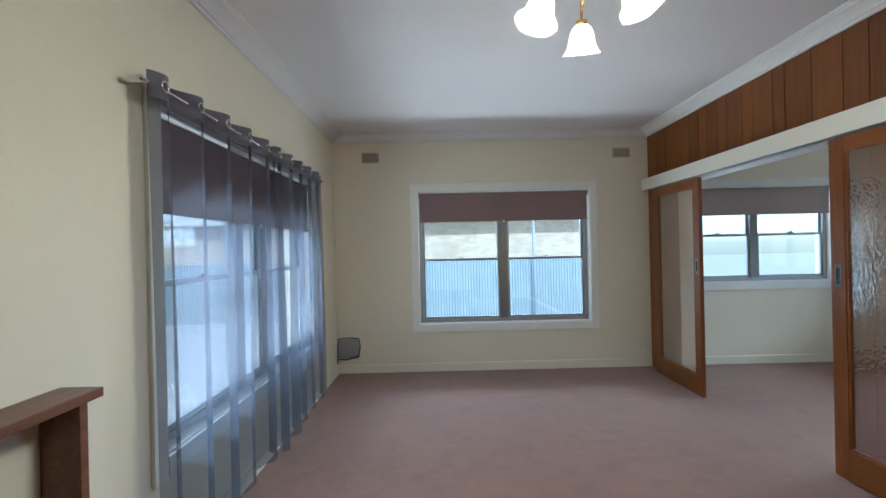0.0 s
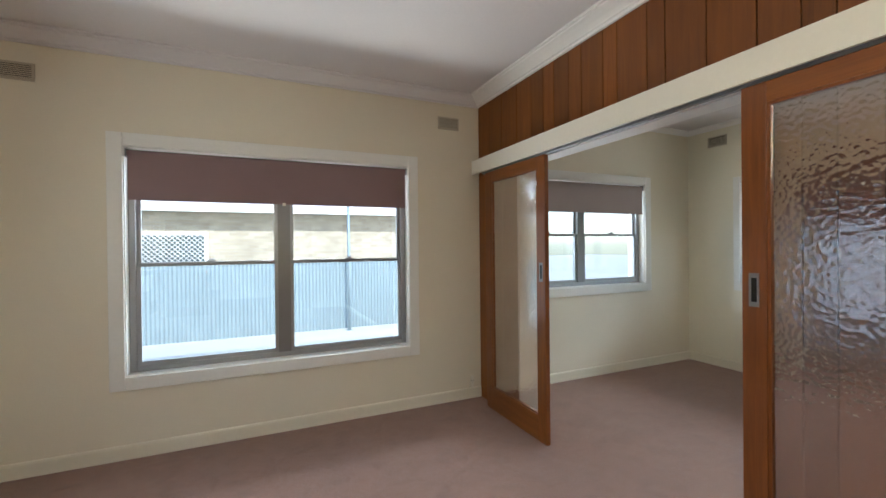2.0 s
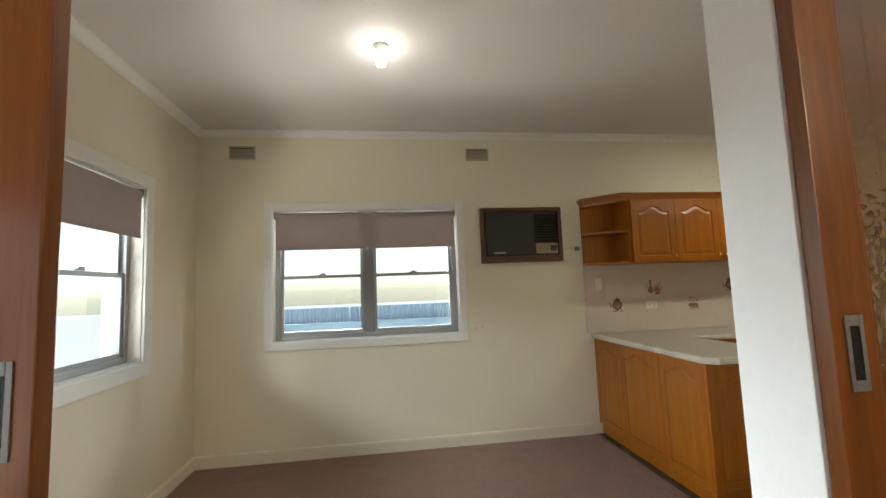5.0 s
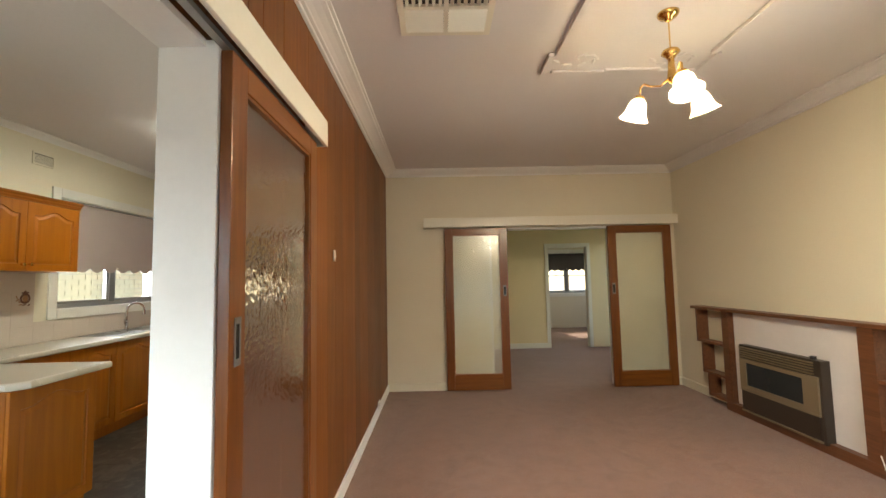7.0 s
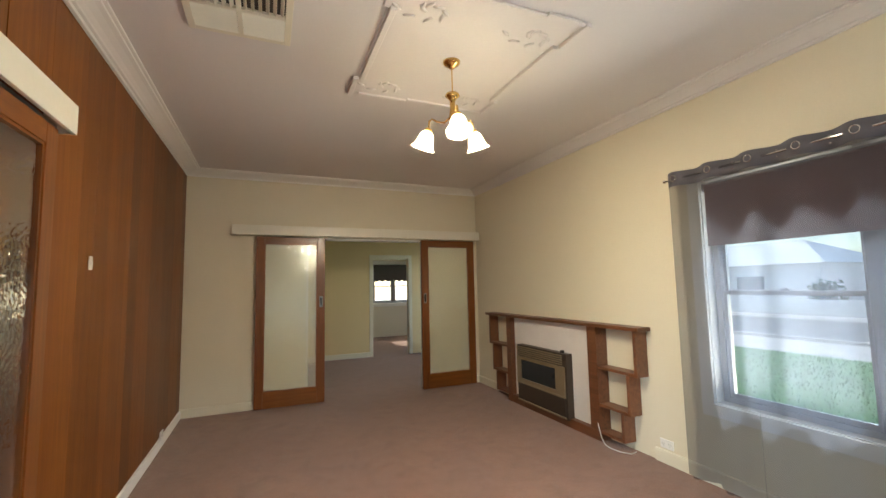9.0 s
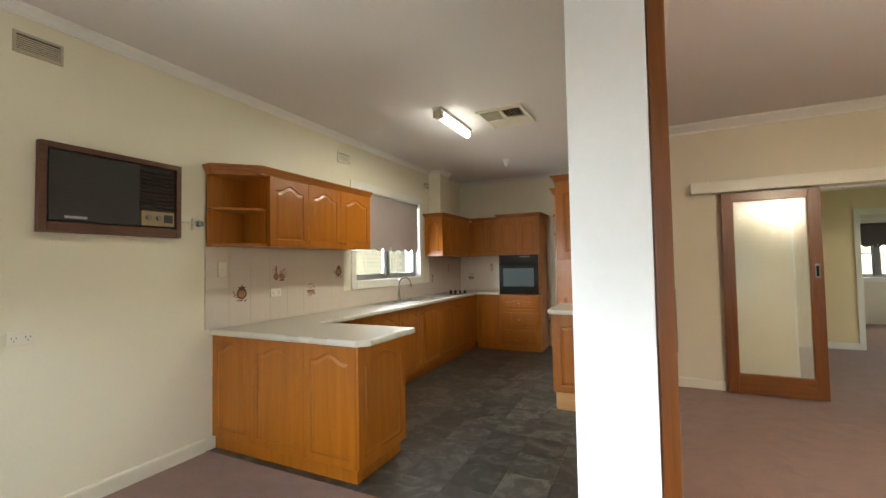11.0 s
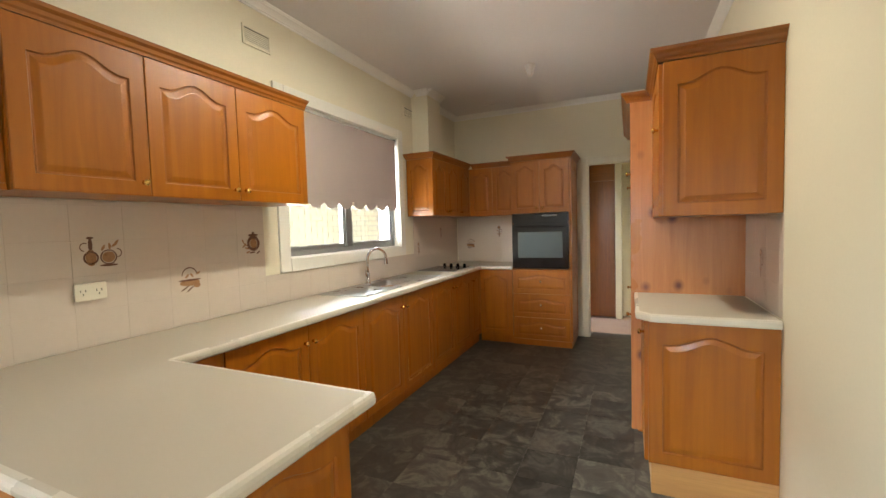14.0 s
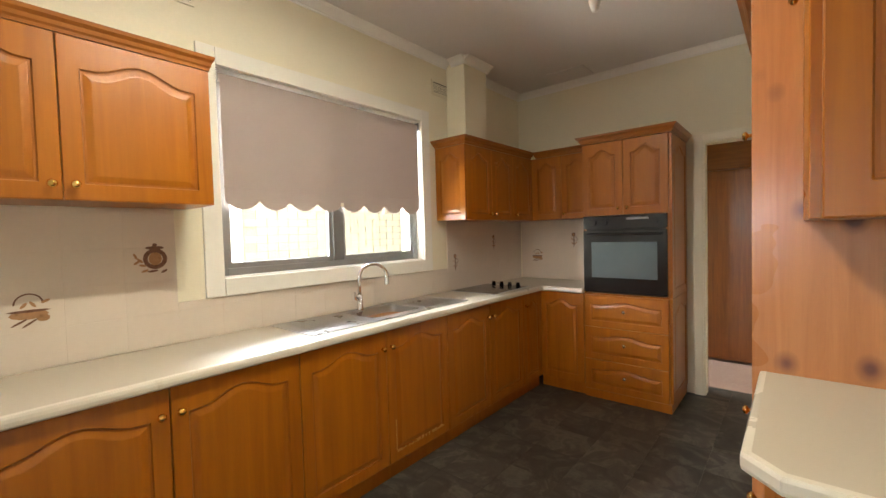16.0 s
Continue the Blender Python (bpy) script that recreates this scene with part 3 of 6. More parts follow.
def run_profile(bm, prof, p0, p1, inward):
    """Sweeps a moulding profile (out from the wall, up) between two points."""
    a, b, n = Vector(p0), Vector(p1), Vector(inward)
    r0 = [bm.verts.new(a + n * u + Vector((0, 0, v))) for u, v in prof]
    r1 = [bm.verts.new(b + n * u + Vector((0, 0, v))) for u, v in prof]
    k = len(prof)
    for i in range(k):
        bm.faces.new((r0[i], r0[(i + 1) % k], r1[(i + 1) % k], r1[i]))
    bm.faces.new(r0)
    bm.faces.new(r1[::-1])


CORN = [(0.001, -0.001), (0.15, -0.001), (0.15, -0.014), (0.132, -0.016), (0.129, -0.024), (0.105, -0.03), (0.07, -0.044), (0.046, -0.057), (0.04, -0.063), (0.022, -0.064), (0.02, -0.08), (0.001, -0.08)]
CORNS = [(u * 0.42, v * 0.7) for u, v in CORN]
SKIRT = [(0.001, 0.0), (0.018, 0.0), (0.018, 0.085), (0.014, 0.096), (0.005, 0.1), (0.001, 0.1)]


def cornice(p0, p1, inward, mat, label):
    bm = bmesh.new()
    run_profile(bm, CORNS if "slim" in label else CORN, (*p0, CEIL), (*p1, CEIL), (*inward, 0))
    return solid("cornice", bm, mat, label, "cornice", kind="structure")


def skirting(p0, p1, inward, mat=M_TRIM, h=1.0):
    bm = bmesh.new()
    run_profile(bm, [(u, v * h) for u, v in SKIRT], (*p0, 0), (*p1, 0), (*inward, 0))
    return solid("baseboard", bm, mat, "cream painted timber skirting board", "baseboard", kind="structure")


cornice((XW, 0), (0, 0), (0, -1), M_CEIL, "painted plaster cornice above the window wall")
cornice((XW, YS), (XW, 0), (1, 0), M_CEIL, "painted plaster cornice above the curtained window")
cornice((XW, YS), (0, YS), (0, 1), M_WHITE, "white plaster cornice above the sliding doors")
cornice((0.0, YS), (0.0, 0), (-1, 0), M_WHITE, "white plaster cornice above the timber boards")
cornice((XE, YK), (XE, 0), (-1, 0), M_WHITE, "slim white cornice along the kitchen wall")
cornice((XK, YK), (XK, -5.3), (1, 0), M_WHITE, "slim white cornice along the partition")
cornice((XK, -5.3), (XP, -2.465), (1, 0), M_WHITE, "slim white cornice along the partition")
cornice((XP, -2.465), (XP, 0), (1, 0), M_WHITE, "slim white cornice along the partition")
cornice((XK, YK), (XE, YK), (0, 1), M_WHITE, "slim white cornice on the kitchen end wall")
cornice((XK, 0), (XE, 0), (0, -1), M_WHITE, "slim white cornice in the dining space")
skirting((XW, 0), (0, 0), (0, -1))
skirting((XW, YS), (XW, -6.15), (1, 0))
skirting((XW, -3.68), (XW, 0), (1, 0))
skirting((XW, YS), (SO[0] - 0.02, YS), (0, 1))
skirting((SO[1] + 0.02, YS), (0, YS), (0, 1))
skirting((0.0, YS), (0.0, TO[0] - 0.06), (-1, 0), M_WHITE, 0.9)
skirting((XE, -3.5), (XE, 0), (-1, 0))
skirting((XK, 0), (XE, 0), (0, -1))
skirting((XK, -5.47), (XP + 0.003, TO[0] - 0.06), (1, 0), M_WHITE)
skirting((-2.86, -9.75), (0, -9.75), (0, 1))

# white linings of the openings
lin = thing("door_1", (0.08, -1.55, 0), "white gloss lined opening between living and dining", "door frame", kind="structure")
part("jamb", boxes((-0.048, XP + 0.012, TO[0], TO[0] + 0.022, 0, TO[3]), bev=0.003), M_WHITE, lin)
part("jamb", boxes((-0.048, XP + 0.012, TO[1] - 0.022, TO[1], 0, TO[3]), bev=0.003), M_WHITE, lin)
part("head", boxes((-0.012, XP + 0.012, TO[0] + 0.023, TO[1] - 0.023, TO[3] - 0.022, TO[3])), M_WHITE, lin)
part("track", boxes((-0.075, -0.05, -3.3, -0.2, 2.118, 2.136)), M_ALU, lin, "aluminium sliding track")
lin = thing("door_2", (-2.17, YS - 0.06, 0), "white lined wide opening to the hall", "door frame", kind="structure")
part("jamb", boxes((SO[0], SO[0] + 0.02, YS - 0.142, YS + 0.012, 0, SO[3]), bev=0.003), M_WHITE, lin)
part("jamb", boxes((SO[1] - 0.02, SO[1], YS - 0.142, YS + 0.012, 0, SO[3]), bev=0.003), M_WHITE, lin)
part("head", boxes((SO[0] + 0.021, SO[1] - 0.021, YS - 0.142, YS + 0.012, SO[3] - 0.02, SO[3])), M_WHITE, lin)
part("architrave", boxes((SO[1] - 0.015, SO[1] + 0.05, YS - 0.152, YS - 0.131, 0, SO[3] + 0.05)), M_WHITE, lin)


def doorway(name, x0, x1, top, y0, y1, face_y, label, mat=M_TRIM):
    d = thing(name, ((x0 + x1) / 2, (y0 + y1) / 2, 0), label, "door frame", kind="structure")
    part("jamb", boxes((x0, x0 + 0.018, y0, y1, 0, top), bev=0.002), mat, d)
    part("jamb", boxes((x1 - 0.018, x1, y0, y1, 0, top), bev=0.002), mat, d)
    part("head", boxes((x0 + 0.019, x1 - 0.019, y0, y1, top - 0.018, top)), mat, d)
    for a, b in ((x0 - 0.06, x0 + 0.004), (x1 - 0.004, x1 + 0.06)):
        part("architrave", boxes((a, b, face_y, face_y + 0.016, 0, top + 0.06), bev=0.004), mat, d)
    part("architrave", boxes((x0 + 0.005, x1 - 0.005, face_y, face_y + 0.0155, top - 0.004, top + 0.06), bev=0.004), mat, d)
    return d


doorway("door_3", KD[0], KD[1], KD[3], YK - 0.112, YK - 0.001, YK + 0.001, "cream painted doorway from kitchen to passage")
doorway("door_4", HD[0], HD[1], HD[3], -9.862, -9.751, -9.749, "cream painted open doorway to the bedroom")


# ---- windows ----
def hung_window(name, side, x, y, z0, w, h, rail, label, trim=0.085, meet=True, panes=2, mull=0.095, back=0.075, widths=None):
    """Painted reveal and architrave with aluminium sashes; x, y is the middle of the opening on the wall's inner face."""
    m = facing(side, x, y, z0)
    win = thing(name, (x, y, z0), label, "window", kind="structure")
    e = 0.02
    part("architrave", boxes((-w / 2 - trim, -w / 2 + 0.006, -e, -0.001, -trim, h + trim), m=m, bev=0.004), M_CASING, win)
    part("architrave", boxes((w / 2 - 0.006, w / 2 + trim, -e, -0.001, -trim, h + trim), m=m, bev=0.004), M_CASING, win)
    part("architrave", boxes((-w / 2 + 0.007, w / 2 - 0.007, -e, -0.0012, h - 0.006, h + trim), m=m, bev=0.004), M_CASING, win)
    part("window_sill", boxes((-w / 2 + 0.007, w / 2 - 0.007, -e - 0.004, -0.0012, -trim, 0.006), m=m, bev=0.004), M_CASING, win)
    part("reveal", boxes((-w / 2, -w / 2 + 0.012, 0.0, back + 0.04, 0, h), (w / 2 - 0.012, w / 2, 0.0, back + 0.04, 0, h), (-w / 2 + 0.013, w / 2 - 0.013, 0, back + 0.04, h - 0.012, h), (-w / 2 + 0.013, w / 2 - 0.013, 0, back + 0.04, 0, 0.012), m=m), M_CASING, win)
    part("window_frame", boxes((-w / 2 + 0.013, -w / 2 + 0.055, back, back + 0.07, 0.013, h - 0.013), (w / 2 - 0.055, w / 2 - 0.013, back, back + 0.07, 0.013, h - 0.013), (-w / 2 + 0.056, w / 2 - 0.056, back, back + 0.07, 0.013, 0.05), (-w / 2 + 0.056, w / 2 - 0.056, back, back + 0.07, h - 0.045, h - 0.013), m=m, bev=0.003), M_ALU, win)
    inner = w - 0.112
    cuts = [-w / 2 + 0.056]
    for k in range(panes):
        cuts.append(cuts[-1] + inner * (widths[k] if widths else 1 / panes))
    for k in range(1, panes):
        c = cuts[k]
        part("mullion", boxes((c - mull / 2, c + mull / 2, back - 0.006, back + 0.075, 0.051, h - 0.046), m=m, bev=0.004), M_ALUD, win)
    for k in range(panes):
        a = cuts[k] + (mull / 2 if k else 0)
        b = cuts[k + 1] - (mull / 2 if k < panes - 1 else 0)
        s = 0.026
        levels = [(0.051, rail + 0.014), (rail - 0.014, h - 0.046)] if meet else [(0.051, h - 0.046)]
        for j, (p, q) in enumerate(levels):
            yy = back + (0.012 if j == 0 else 0.036)
            sash = part("sash", boxes((a, a + s, yy, yy + 0.022, p, q), (b - s, b, yy, yy + 0.022, p, q), (a + s, b - s, yy, yy + 0.022, p, p + 0.03), (a + s, b - s, yy, yy + 0.022, q - 0.028, q), m=m), M_ALU, win)
            g = part("pane", boxes((a + s - 0.004, b - s + 0.004, yy + 0.009, yy + 0.0125, p + 0.026, q - 0.024), m=m), M_PANE, sash)
            g.visible_shadow = False
        if meet:
            c = (a + b) / 2
            part("sash_latch", boxes((c - 0.03, c + 0.03, back - 0.004, back + 0.014, rail + 0.015, rail + 0.026), (c - 0.012, c + 0.022, back - 0.01, back + 0.006, rail + 0.027, rail + 0.036), m=m, bev=0.002), M_ALUD, win)
    return win


def blind(side, x, y, ztop, w, drop, mat, label, scallop=0, inset=0.03):
    """Roller blind: tube with end brackets, hanging cloth, weighted hem."""
    m = facing(side, x, y, ztop)
    b = thing("roller_blind", (x, y, ztop), label, "blind", "roller blinds")
    bm = bmesh.new()
    rod_mesh(bm, [(-w / 2 + 0.01, inset, 0), (w / 2 - 0.01, inset, 0)], 0.023, 14, m)
    part("roller_tube", bm, mat, b, smooth=False)
    for s in (-1, 1):
        part("bracket", boxes((s * (w / 2 - 0.009), s * (w / 2 - 0.001), inset - 0.03, inset + 0.03, -0.03, 0.03), m=m, bev=0.003), M_ALUD, b)
    n = 96 if scallop else 16
    bm = bmesh.new()
    front, rear = [], []
    ww = w - 0.035
    for i in range(n + 1):
        u = i / n
        xx = -ww / 2 + ww * u
        zb = -drop - (0.05 * abs(math.sin(math.pi * scallop * u)) ** 0.8 if scallop else 0)
        yy = inset - 0.0245 + 0.0015 * math.sin(9 * u)
        front.append([bm.verts.new(m @ Vector((xx, yy, z))) for z in (0, -drop * 0.5, zb)])
        rear.append([bm.verts.new(m @ Vector((xx, yy + 0.0016, z))) for z in (0, -drop * 0.5, zb)])
    for i in range(n):
        for j in range(2):
            bm.faces.new((front[i][j], front[i][j + 1], front[i + 1][j + 1], front[i + 1][j]))
            bm.faces.new((rear[i][j], rear[i + 1][j], rear[i + 1][j + 1], rear[i][j + 1]))
        bm.faces.new((front[i][2], rear[i][2], rear[i + 1][2], front[i + 1][2]))
    part("blind_cloth", bm, mat, b)
    zz = -drop + (0.07 if scallop else 0.012)
    part("hem_bar", boxes((-ww / 2, ww / 2, inset - 0.0285, inset - 0.0252, zz - 0.008, zz + 0.008), m=m, bev=0.001), mat, b)
    part("pull", boxes((-0.012, 0.012, inset - 0.031, inset - 0.026, -drop - 0.012, -drop + 0.012), m=m, bev=0.002), M_PLAST, b)
    return b


def mid(h):
    return (h[0] + h[1]) / 2, h[1] - h[0], h[2], h[3] - h[2]


c, w, z, h = mid(NW)
hung_window("window_1", "S", c, 0.0, z, w, h, 1.345 - z, "wide double-hung aluminium window with cream architrave")
blind("S", c, 0.0, z + h - 0.05, w - 0.03, 0.33, M_BLINDP, "mauve roller blind drawn a third down")
c, w, z, h = mid(DW)
hung_window("window_2", "S", c, 0.0, z, w, h, 1.57 - z, "double-hung aluminium dining window with cream architrave")
blind("S", c, 0.0, z + h - 0.045, w - 0.03, 0.31, M_BLINDG, "taupe roller blind over the dining window")
c, w, z, h = mid(EW)
hung_window("window_3", "W", XE, c, z, w, h, 1.55 - z, "double-hung aluminium window with wide cream sill", trim=0.065)
blind("W", XE, c, z + h - 0.05, w - 0.03, 0.31, M_BLINDG, "taupe roller blind drawn a third down")
c, w, z, h = mid(KW)
hung_window("window_4", "W", XE, c, z, w, h, 0, "sliding aluminium kitchen window above the sink", meet=False, mull=0.08, back=0.06)
blind("W", XE, c, z + h - 0.05, w - 0.03, 0.645, M_BLINDG, "taupe roller blind with scalloped hem", 8)
c, w, z, h = mid(WW)
hung_window("window_5", "E", XW, c, z, w, h, 1.34 - z, "wide three-part aluminium window behind sheer curtains", panes=3, mull=0.1, widths=(0.41, 0.18, 0.41))
blind("E", XW, c, z + h - 0.06, w - 0.03, 0.43, M_BLINDP, "mauve roller blind behind the sheer curtains")
c, w, z, h = mid(BW)
hung_window("window_6", "N", c, -13.0, z, w, h, 0.5, "bedroom window with aluminium sashes")
blind("N", c, -13.0, z + h - 0.05, w - 0.03, 0.42, M_BLINDD, "dark roller blind with scalloped hem in the bedroom", 7)


# ---- living room ----
def sliding_door(side, x, y, w, h, mat_rail, glass, pull, label):
    """Glazed sliding door; x, y is the middle of its front face at the floor; pull: side of the recessed handle."""
    m = facing(side, x, y, 0.012)
    d = thing("sliding_door", (x, y, 0.012), label, "door", "glazed sliding doors")
    s, t = 0.095, 0.036
    for a in (-w / 2, w / 2 - s):
        part("stile", boxes((a, a + s, 0, t, 0, h), m=m, bev=0.003), M_DOORV, d)
    part("top_rail", boxes((-w / 2 + s + 0.0005, w / 2 - s - 0.0005, 0, t, h - 0.085, h), m=m, bev=0.003), mat_rail, d)
    part("bottom_rail", boxes((-w / 2 + s + 0.0005, w / 2 - s - 0.0005, 0, t, 0, 0.19), m=m, bev=0.003), mat_rail, d)
    bd = 0.012
    part("glazing_bead", boxes((-w / 2 + s, -w / 2 + s + bd, 0.006, t - 0.006, 0.19, h - 0.085), (w / 2 - s - bd, w / 2 - s, 0.006, t - 0.006, 0.19, h - 0.085), (-w / 2 + s + bd, w / 2 - s - bd, 0.006, t - 0.006, 0.19, 0.19 + bd), (-w / 2 + s + bd, w / 2 - s - bd, 0.006, t - 0.006, h - 0.085 - bd, h - 0.085), m=m), M_DOORV, d)
    g = part("pane", boxes((-w / 2 + s + 0.004, w / 2 - s - 0.004, 0.016, 0.02, 0.194, h - 0.089), m=m), glass, d, "hammered obscure glass")
    g.visible_shadow = False
    c = pull * (w / 2 - s / 2)
    hd = part("handle", boxes((c - 0.02, c - 0.011, -0.003, -0.0005, 1.18, 1.32), (c + 0.011, c + 0.02, -0.003, -0.0005, 1.18, 1.32), (c - 0.0105, c + 0.0105, -0.003, -0.0005, 1.18, 1.2), (c - 0.0105, c + 0.0105, -0.003, -0.0005, 1.3, 1.32), m=m, bev=0.001), M_ALUD, d, "recessed metal finger pull")
    # flat black sheet, the shade of a sunk pull put into its colour
    part("recess_shade", boxes((c - 0.0105, c + 0.0105, -0.0012, -0.0004, 1.2, 1.3), m=m), M_BLACK, hd)
    return d


sliding_door("W", -0.087, -0.70, 0.84, 2.1, M_DOORY, M_HAMMER, 1, "red-brown timber sliding door with hammered glass, slid open")
sliding_door("W", -0.087, -2.865, 0.84, 2.1, M_DOORY, M_HAMMER, -1, "red-brown timber sliding door standing open against boards")
sliding_door("N", -1.172, YS + 0.085, 0.815, 2.07, M_DOORX, M_FROST, 1, "timber sliding door with pale obscure glass, half open")
sliding_door("N", -3.318, YS + 0.085, 0.83, 2.07, M_DOORX, M_FROST, -1, "timber sliding door with pale glass beside the corner")

p = thing("pelmet", (-0.06, -1.63, 2.12), "ivory painted pelmet board over the sliding track", "pelmet", "pelmets")
part("front_board", boxes((-0.116, -0.098, -3.38, -0.075, 2.124, 2.256), bev=0.003), M_PELMET, p)
part("top_board", boxes((-0.097, -0.003, -3.362, -0.075, 2.241, 2.256)), M_PELMET, p)
part("end_board", boxes((-0.097, -0.003, -3.38, -3.363, 2.124, 2.256)), M_PELMET, p)
p = thing("pelmet", (-2.15, YS + 0.06, 2.12), "ivory painted pelmet board above the hall doors", "pelmet", "pelmets")
part("front_board", boxes((XW + 0.004, -0.495, YS + 0.098, YS + 0.116, 2.096, 2.218), bev=0.003), M_PELMET, p)
part("top_board", boxes((XW + 0.004, -0.513, YS + 0.003, YS + 0.097, 2.203, 2.218)), M_PELMET, p)
part("end_board", boxes((-0.512, -0.495, YS + 0.003, YS + 0.097, 2.096, 2.218)), M_PELMET, p)

# sheer curtains on a rod
XR, ZR = XW + 0.085, 2.2
rodt = thing("curtain_rod", (XR, -2.08, ZR), "slim silver metal curtain rod above the window", "curtain rod")
bm = bmesh.new()
rod_mesh(bm, [(XR, -3.37, ZR), (XR, -0.8, ZR)], 0.008, 10)
part("rod", bm, M_CHROME, rodt, smooth=True)
for yy in (-3.375, -0.795):
    bm = bmesh.new()
    bmesh.ops.create_uvsphere(bm, u_segments=12, v_segments=8, radius=0.014, matrix=Matrix.Translation((XR, yy, ZR)))
    part("finial", bm, M_CHROME, rodt, smooth=True)
    s = 0.03 if yy < -2 else -0.03
    part("bracket", boxes((XW + 0.001, XR - 0.006, yy + s - 0.006, yy + s + 0.006, ZR - 0.01, ZR + 0.004)), M_CHROME, rodt)


def sheer(y0, y1, folds, seed, label):
    cu = thing("curtain", (XR, (y0 + y1) / 2, 0.06), label, "curtain", "sheer curtains")
    n = folds * 26
    rnd = random.Random(seed)
    ph = [rnd.uniform(-0.5, 0.5) for _ in range(folds * 2 + 3)]
    am = [rnd.uniform(0.6, 1.25) for _ in range(folds * 2 + 3)]

    def at(u, v):
        k = u * folds * 2
        i = int(k)
        f = k - i
        soft = am[i] * (1 - f) + am[i + 1] * f
        top = math.sin(math.pi * k) * 0.034
        low = math.sin(math.pi * k + 0.8 * (ph[i] * (1 - f) + ph[i + 1] * f)) * 0.045 * soft + 0.012 * math.sin(5 * u + seed) + 0.008 * math.sin(3.3 * math.pi * k + 2 * seed)
        yy = y0 + (y1 - y0) * u + 0.012 * (1 - v) * math.sin(7 * u + seed)
        return XR + top * v + low * (1 - v), yy

    bm = bmesh.new()
    rows = []
    levels = [0.06 + 0.022 * 0] + [0.06 + (2.142 - 0.06) * j / 22 for j in range(1, 23)]
    for z in levels:
        v = (z - 0.06) / (2.142 - 0.06)
        rows.append([bm.verts.new((*at(i / n, v * v), z - (0.02 * math.sin(i / n * 3 + seed) if z < 0.07 else 0))) for i in range(n + 1)])
    for a, b in zip(rows, rows[1:]):
        for i in range(n):
            bm.faces.new((a[i], a[i + 1], b[i + 1], b[i]))
    part("sheer_cloth", bm, M_SHEER, cu, "translucent grey sheer cloth", smooth=True)
    bm = bmesh.new()
    fr = [[bm.verts.new((at(i / n, 1)[0] + d, at(i / n, 1)[1], z)) for i in range(n + 1)] for d in (0.0, 0.003) for z in (2.142, 2.25)]
    for a, b in ((0, 1), (2, 3), (1, 3), (0, 2)):
        for i in range(n):
            bm.faces.new((fr[a][i], fr[a][i + 1], fr[b][i + 1], fr[b][i]))
    part("heading", bm, M_HEAD, cu, "stiff grey eyelet heading", smooth=True)
    for k in range(folds * 2):
        yy = y0 + (y1 - y0) * (k + 0.5) / (folds * 2)
        bm = bmesh.new()
        ring = [(XR + (0.034 if k % 2 == 0 else -0.034) , yy + 0.022 * math.cos(q), ZR + 0.022 * math.sin(q)) for q in [2 * math.pi * j / 14 for j in range(15)]]
        rod_mesh(bm, ring, 0.004, 6, None, False)
        part("eyelet", bm, M_CHROME, cu, smooth=True)
    return cu


sheer(-3.34, -2.02, 5, 1, "grey sheer eyelet curtain drawn across the window")
sheer(-2.06, -0.86, 5, 2, "grey sheer eyelet curtain hanging beside the corner")

# fireplace surround with stepped display shelves
fp = thing("fireplace_surround", (XW, -4.92, 0), "dark timber mantel with white panel and stepped shelves", "fireplace")
F = XW + 0.135
part("mantel_shelf", boxes((XW + 0.002, F + 0.012, -6.24, -3.665, 1.022, 1.054), bev=0.004), M_MANTEL, fp)
part("white_panel", boxes((XW + 0.002, XW + 0.075, -5.62, -4.28, 0.09, 1.02)), M_FPWHITE, fp, "white painted panel behind the heater")
part("hearth_board", boxes((XW + 0.002, F - 0.002, -5.72, -4.16, 0.001, 0.088), bev=0.003), M_MANTEL, fp)
for a, b in ((-5.72, -5.625), (-4.275, -4.16)):
    part("upright", boxes((XW + 0.002, F, a, b, 0.09, 1.02), bev=0.003), M_MANTEL, fp)
for s, inner, outs in ((1, -4.158, (-3.71, -3.8, -3.88)), (-1, -5.722, (-6.17, -6.09, -6.01))):
    for (lo, hi), o in zip(((0.645, 1.02), (0.31, 0.643), (0.07, 0.308)), outs):
        part("shelf_side", boxes((XW + 0.002, F - 0.004, o - s * 0.03, o, lo, hi), bev=0.002), M_MANTEL, fp)
        part("shelf_board", boxes((XW + 0.002, F - 0.008, inner, o - s * 0.031, lo, lo + 0.026), bev=0.002), M_MANTEL, fp)
ht = thing("gas_heater", (XW + 0.1, -4.99, 0.09), "bronze and dark brown gas wall heater with grille", "heater")
H0, H1, HF = -5.45, -4.56, XW + 0.18
part("casing", boxes((XW + 0.078, HF - 0.02, H0, H1, 0.07, 0.72), bev=0.008), M_DARKBROWN, ht)
part("bezel", boxes((HF - 0.02, HF - 0.002, H0 + 0.02, H0 + 0.1, 0.3, 0.59), (HF - 0.02, HF - 0.002, H1 - 0.16, H1 - 0.02, 0.3, 0.59), (HF - 0.02, HF - 0.002, H0 + 0.1, H1 - 0.16, 0.3, 0.34), (HF - 0.02, HF - 0.002, H0 + 0.1, H1 - 0.16, 0.555, 0.59)), M_BRONZE, ht, "bronze coloured bezel")
part("window_panel", boxes((HF - 0.02, HF - 0.012, H0 + 0.1, H1 - 0.16, 0.34, 0.555)), M_OVENG, ht)
part("lower_panel", boxes((HF - 0.02, HF - 0.006, H0 + 0.03, H1 - 0.03, 0.1, 0.28), bev=0.004), M_DARKBROWN, ht)
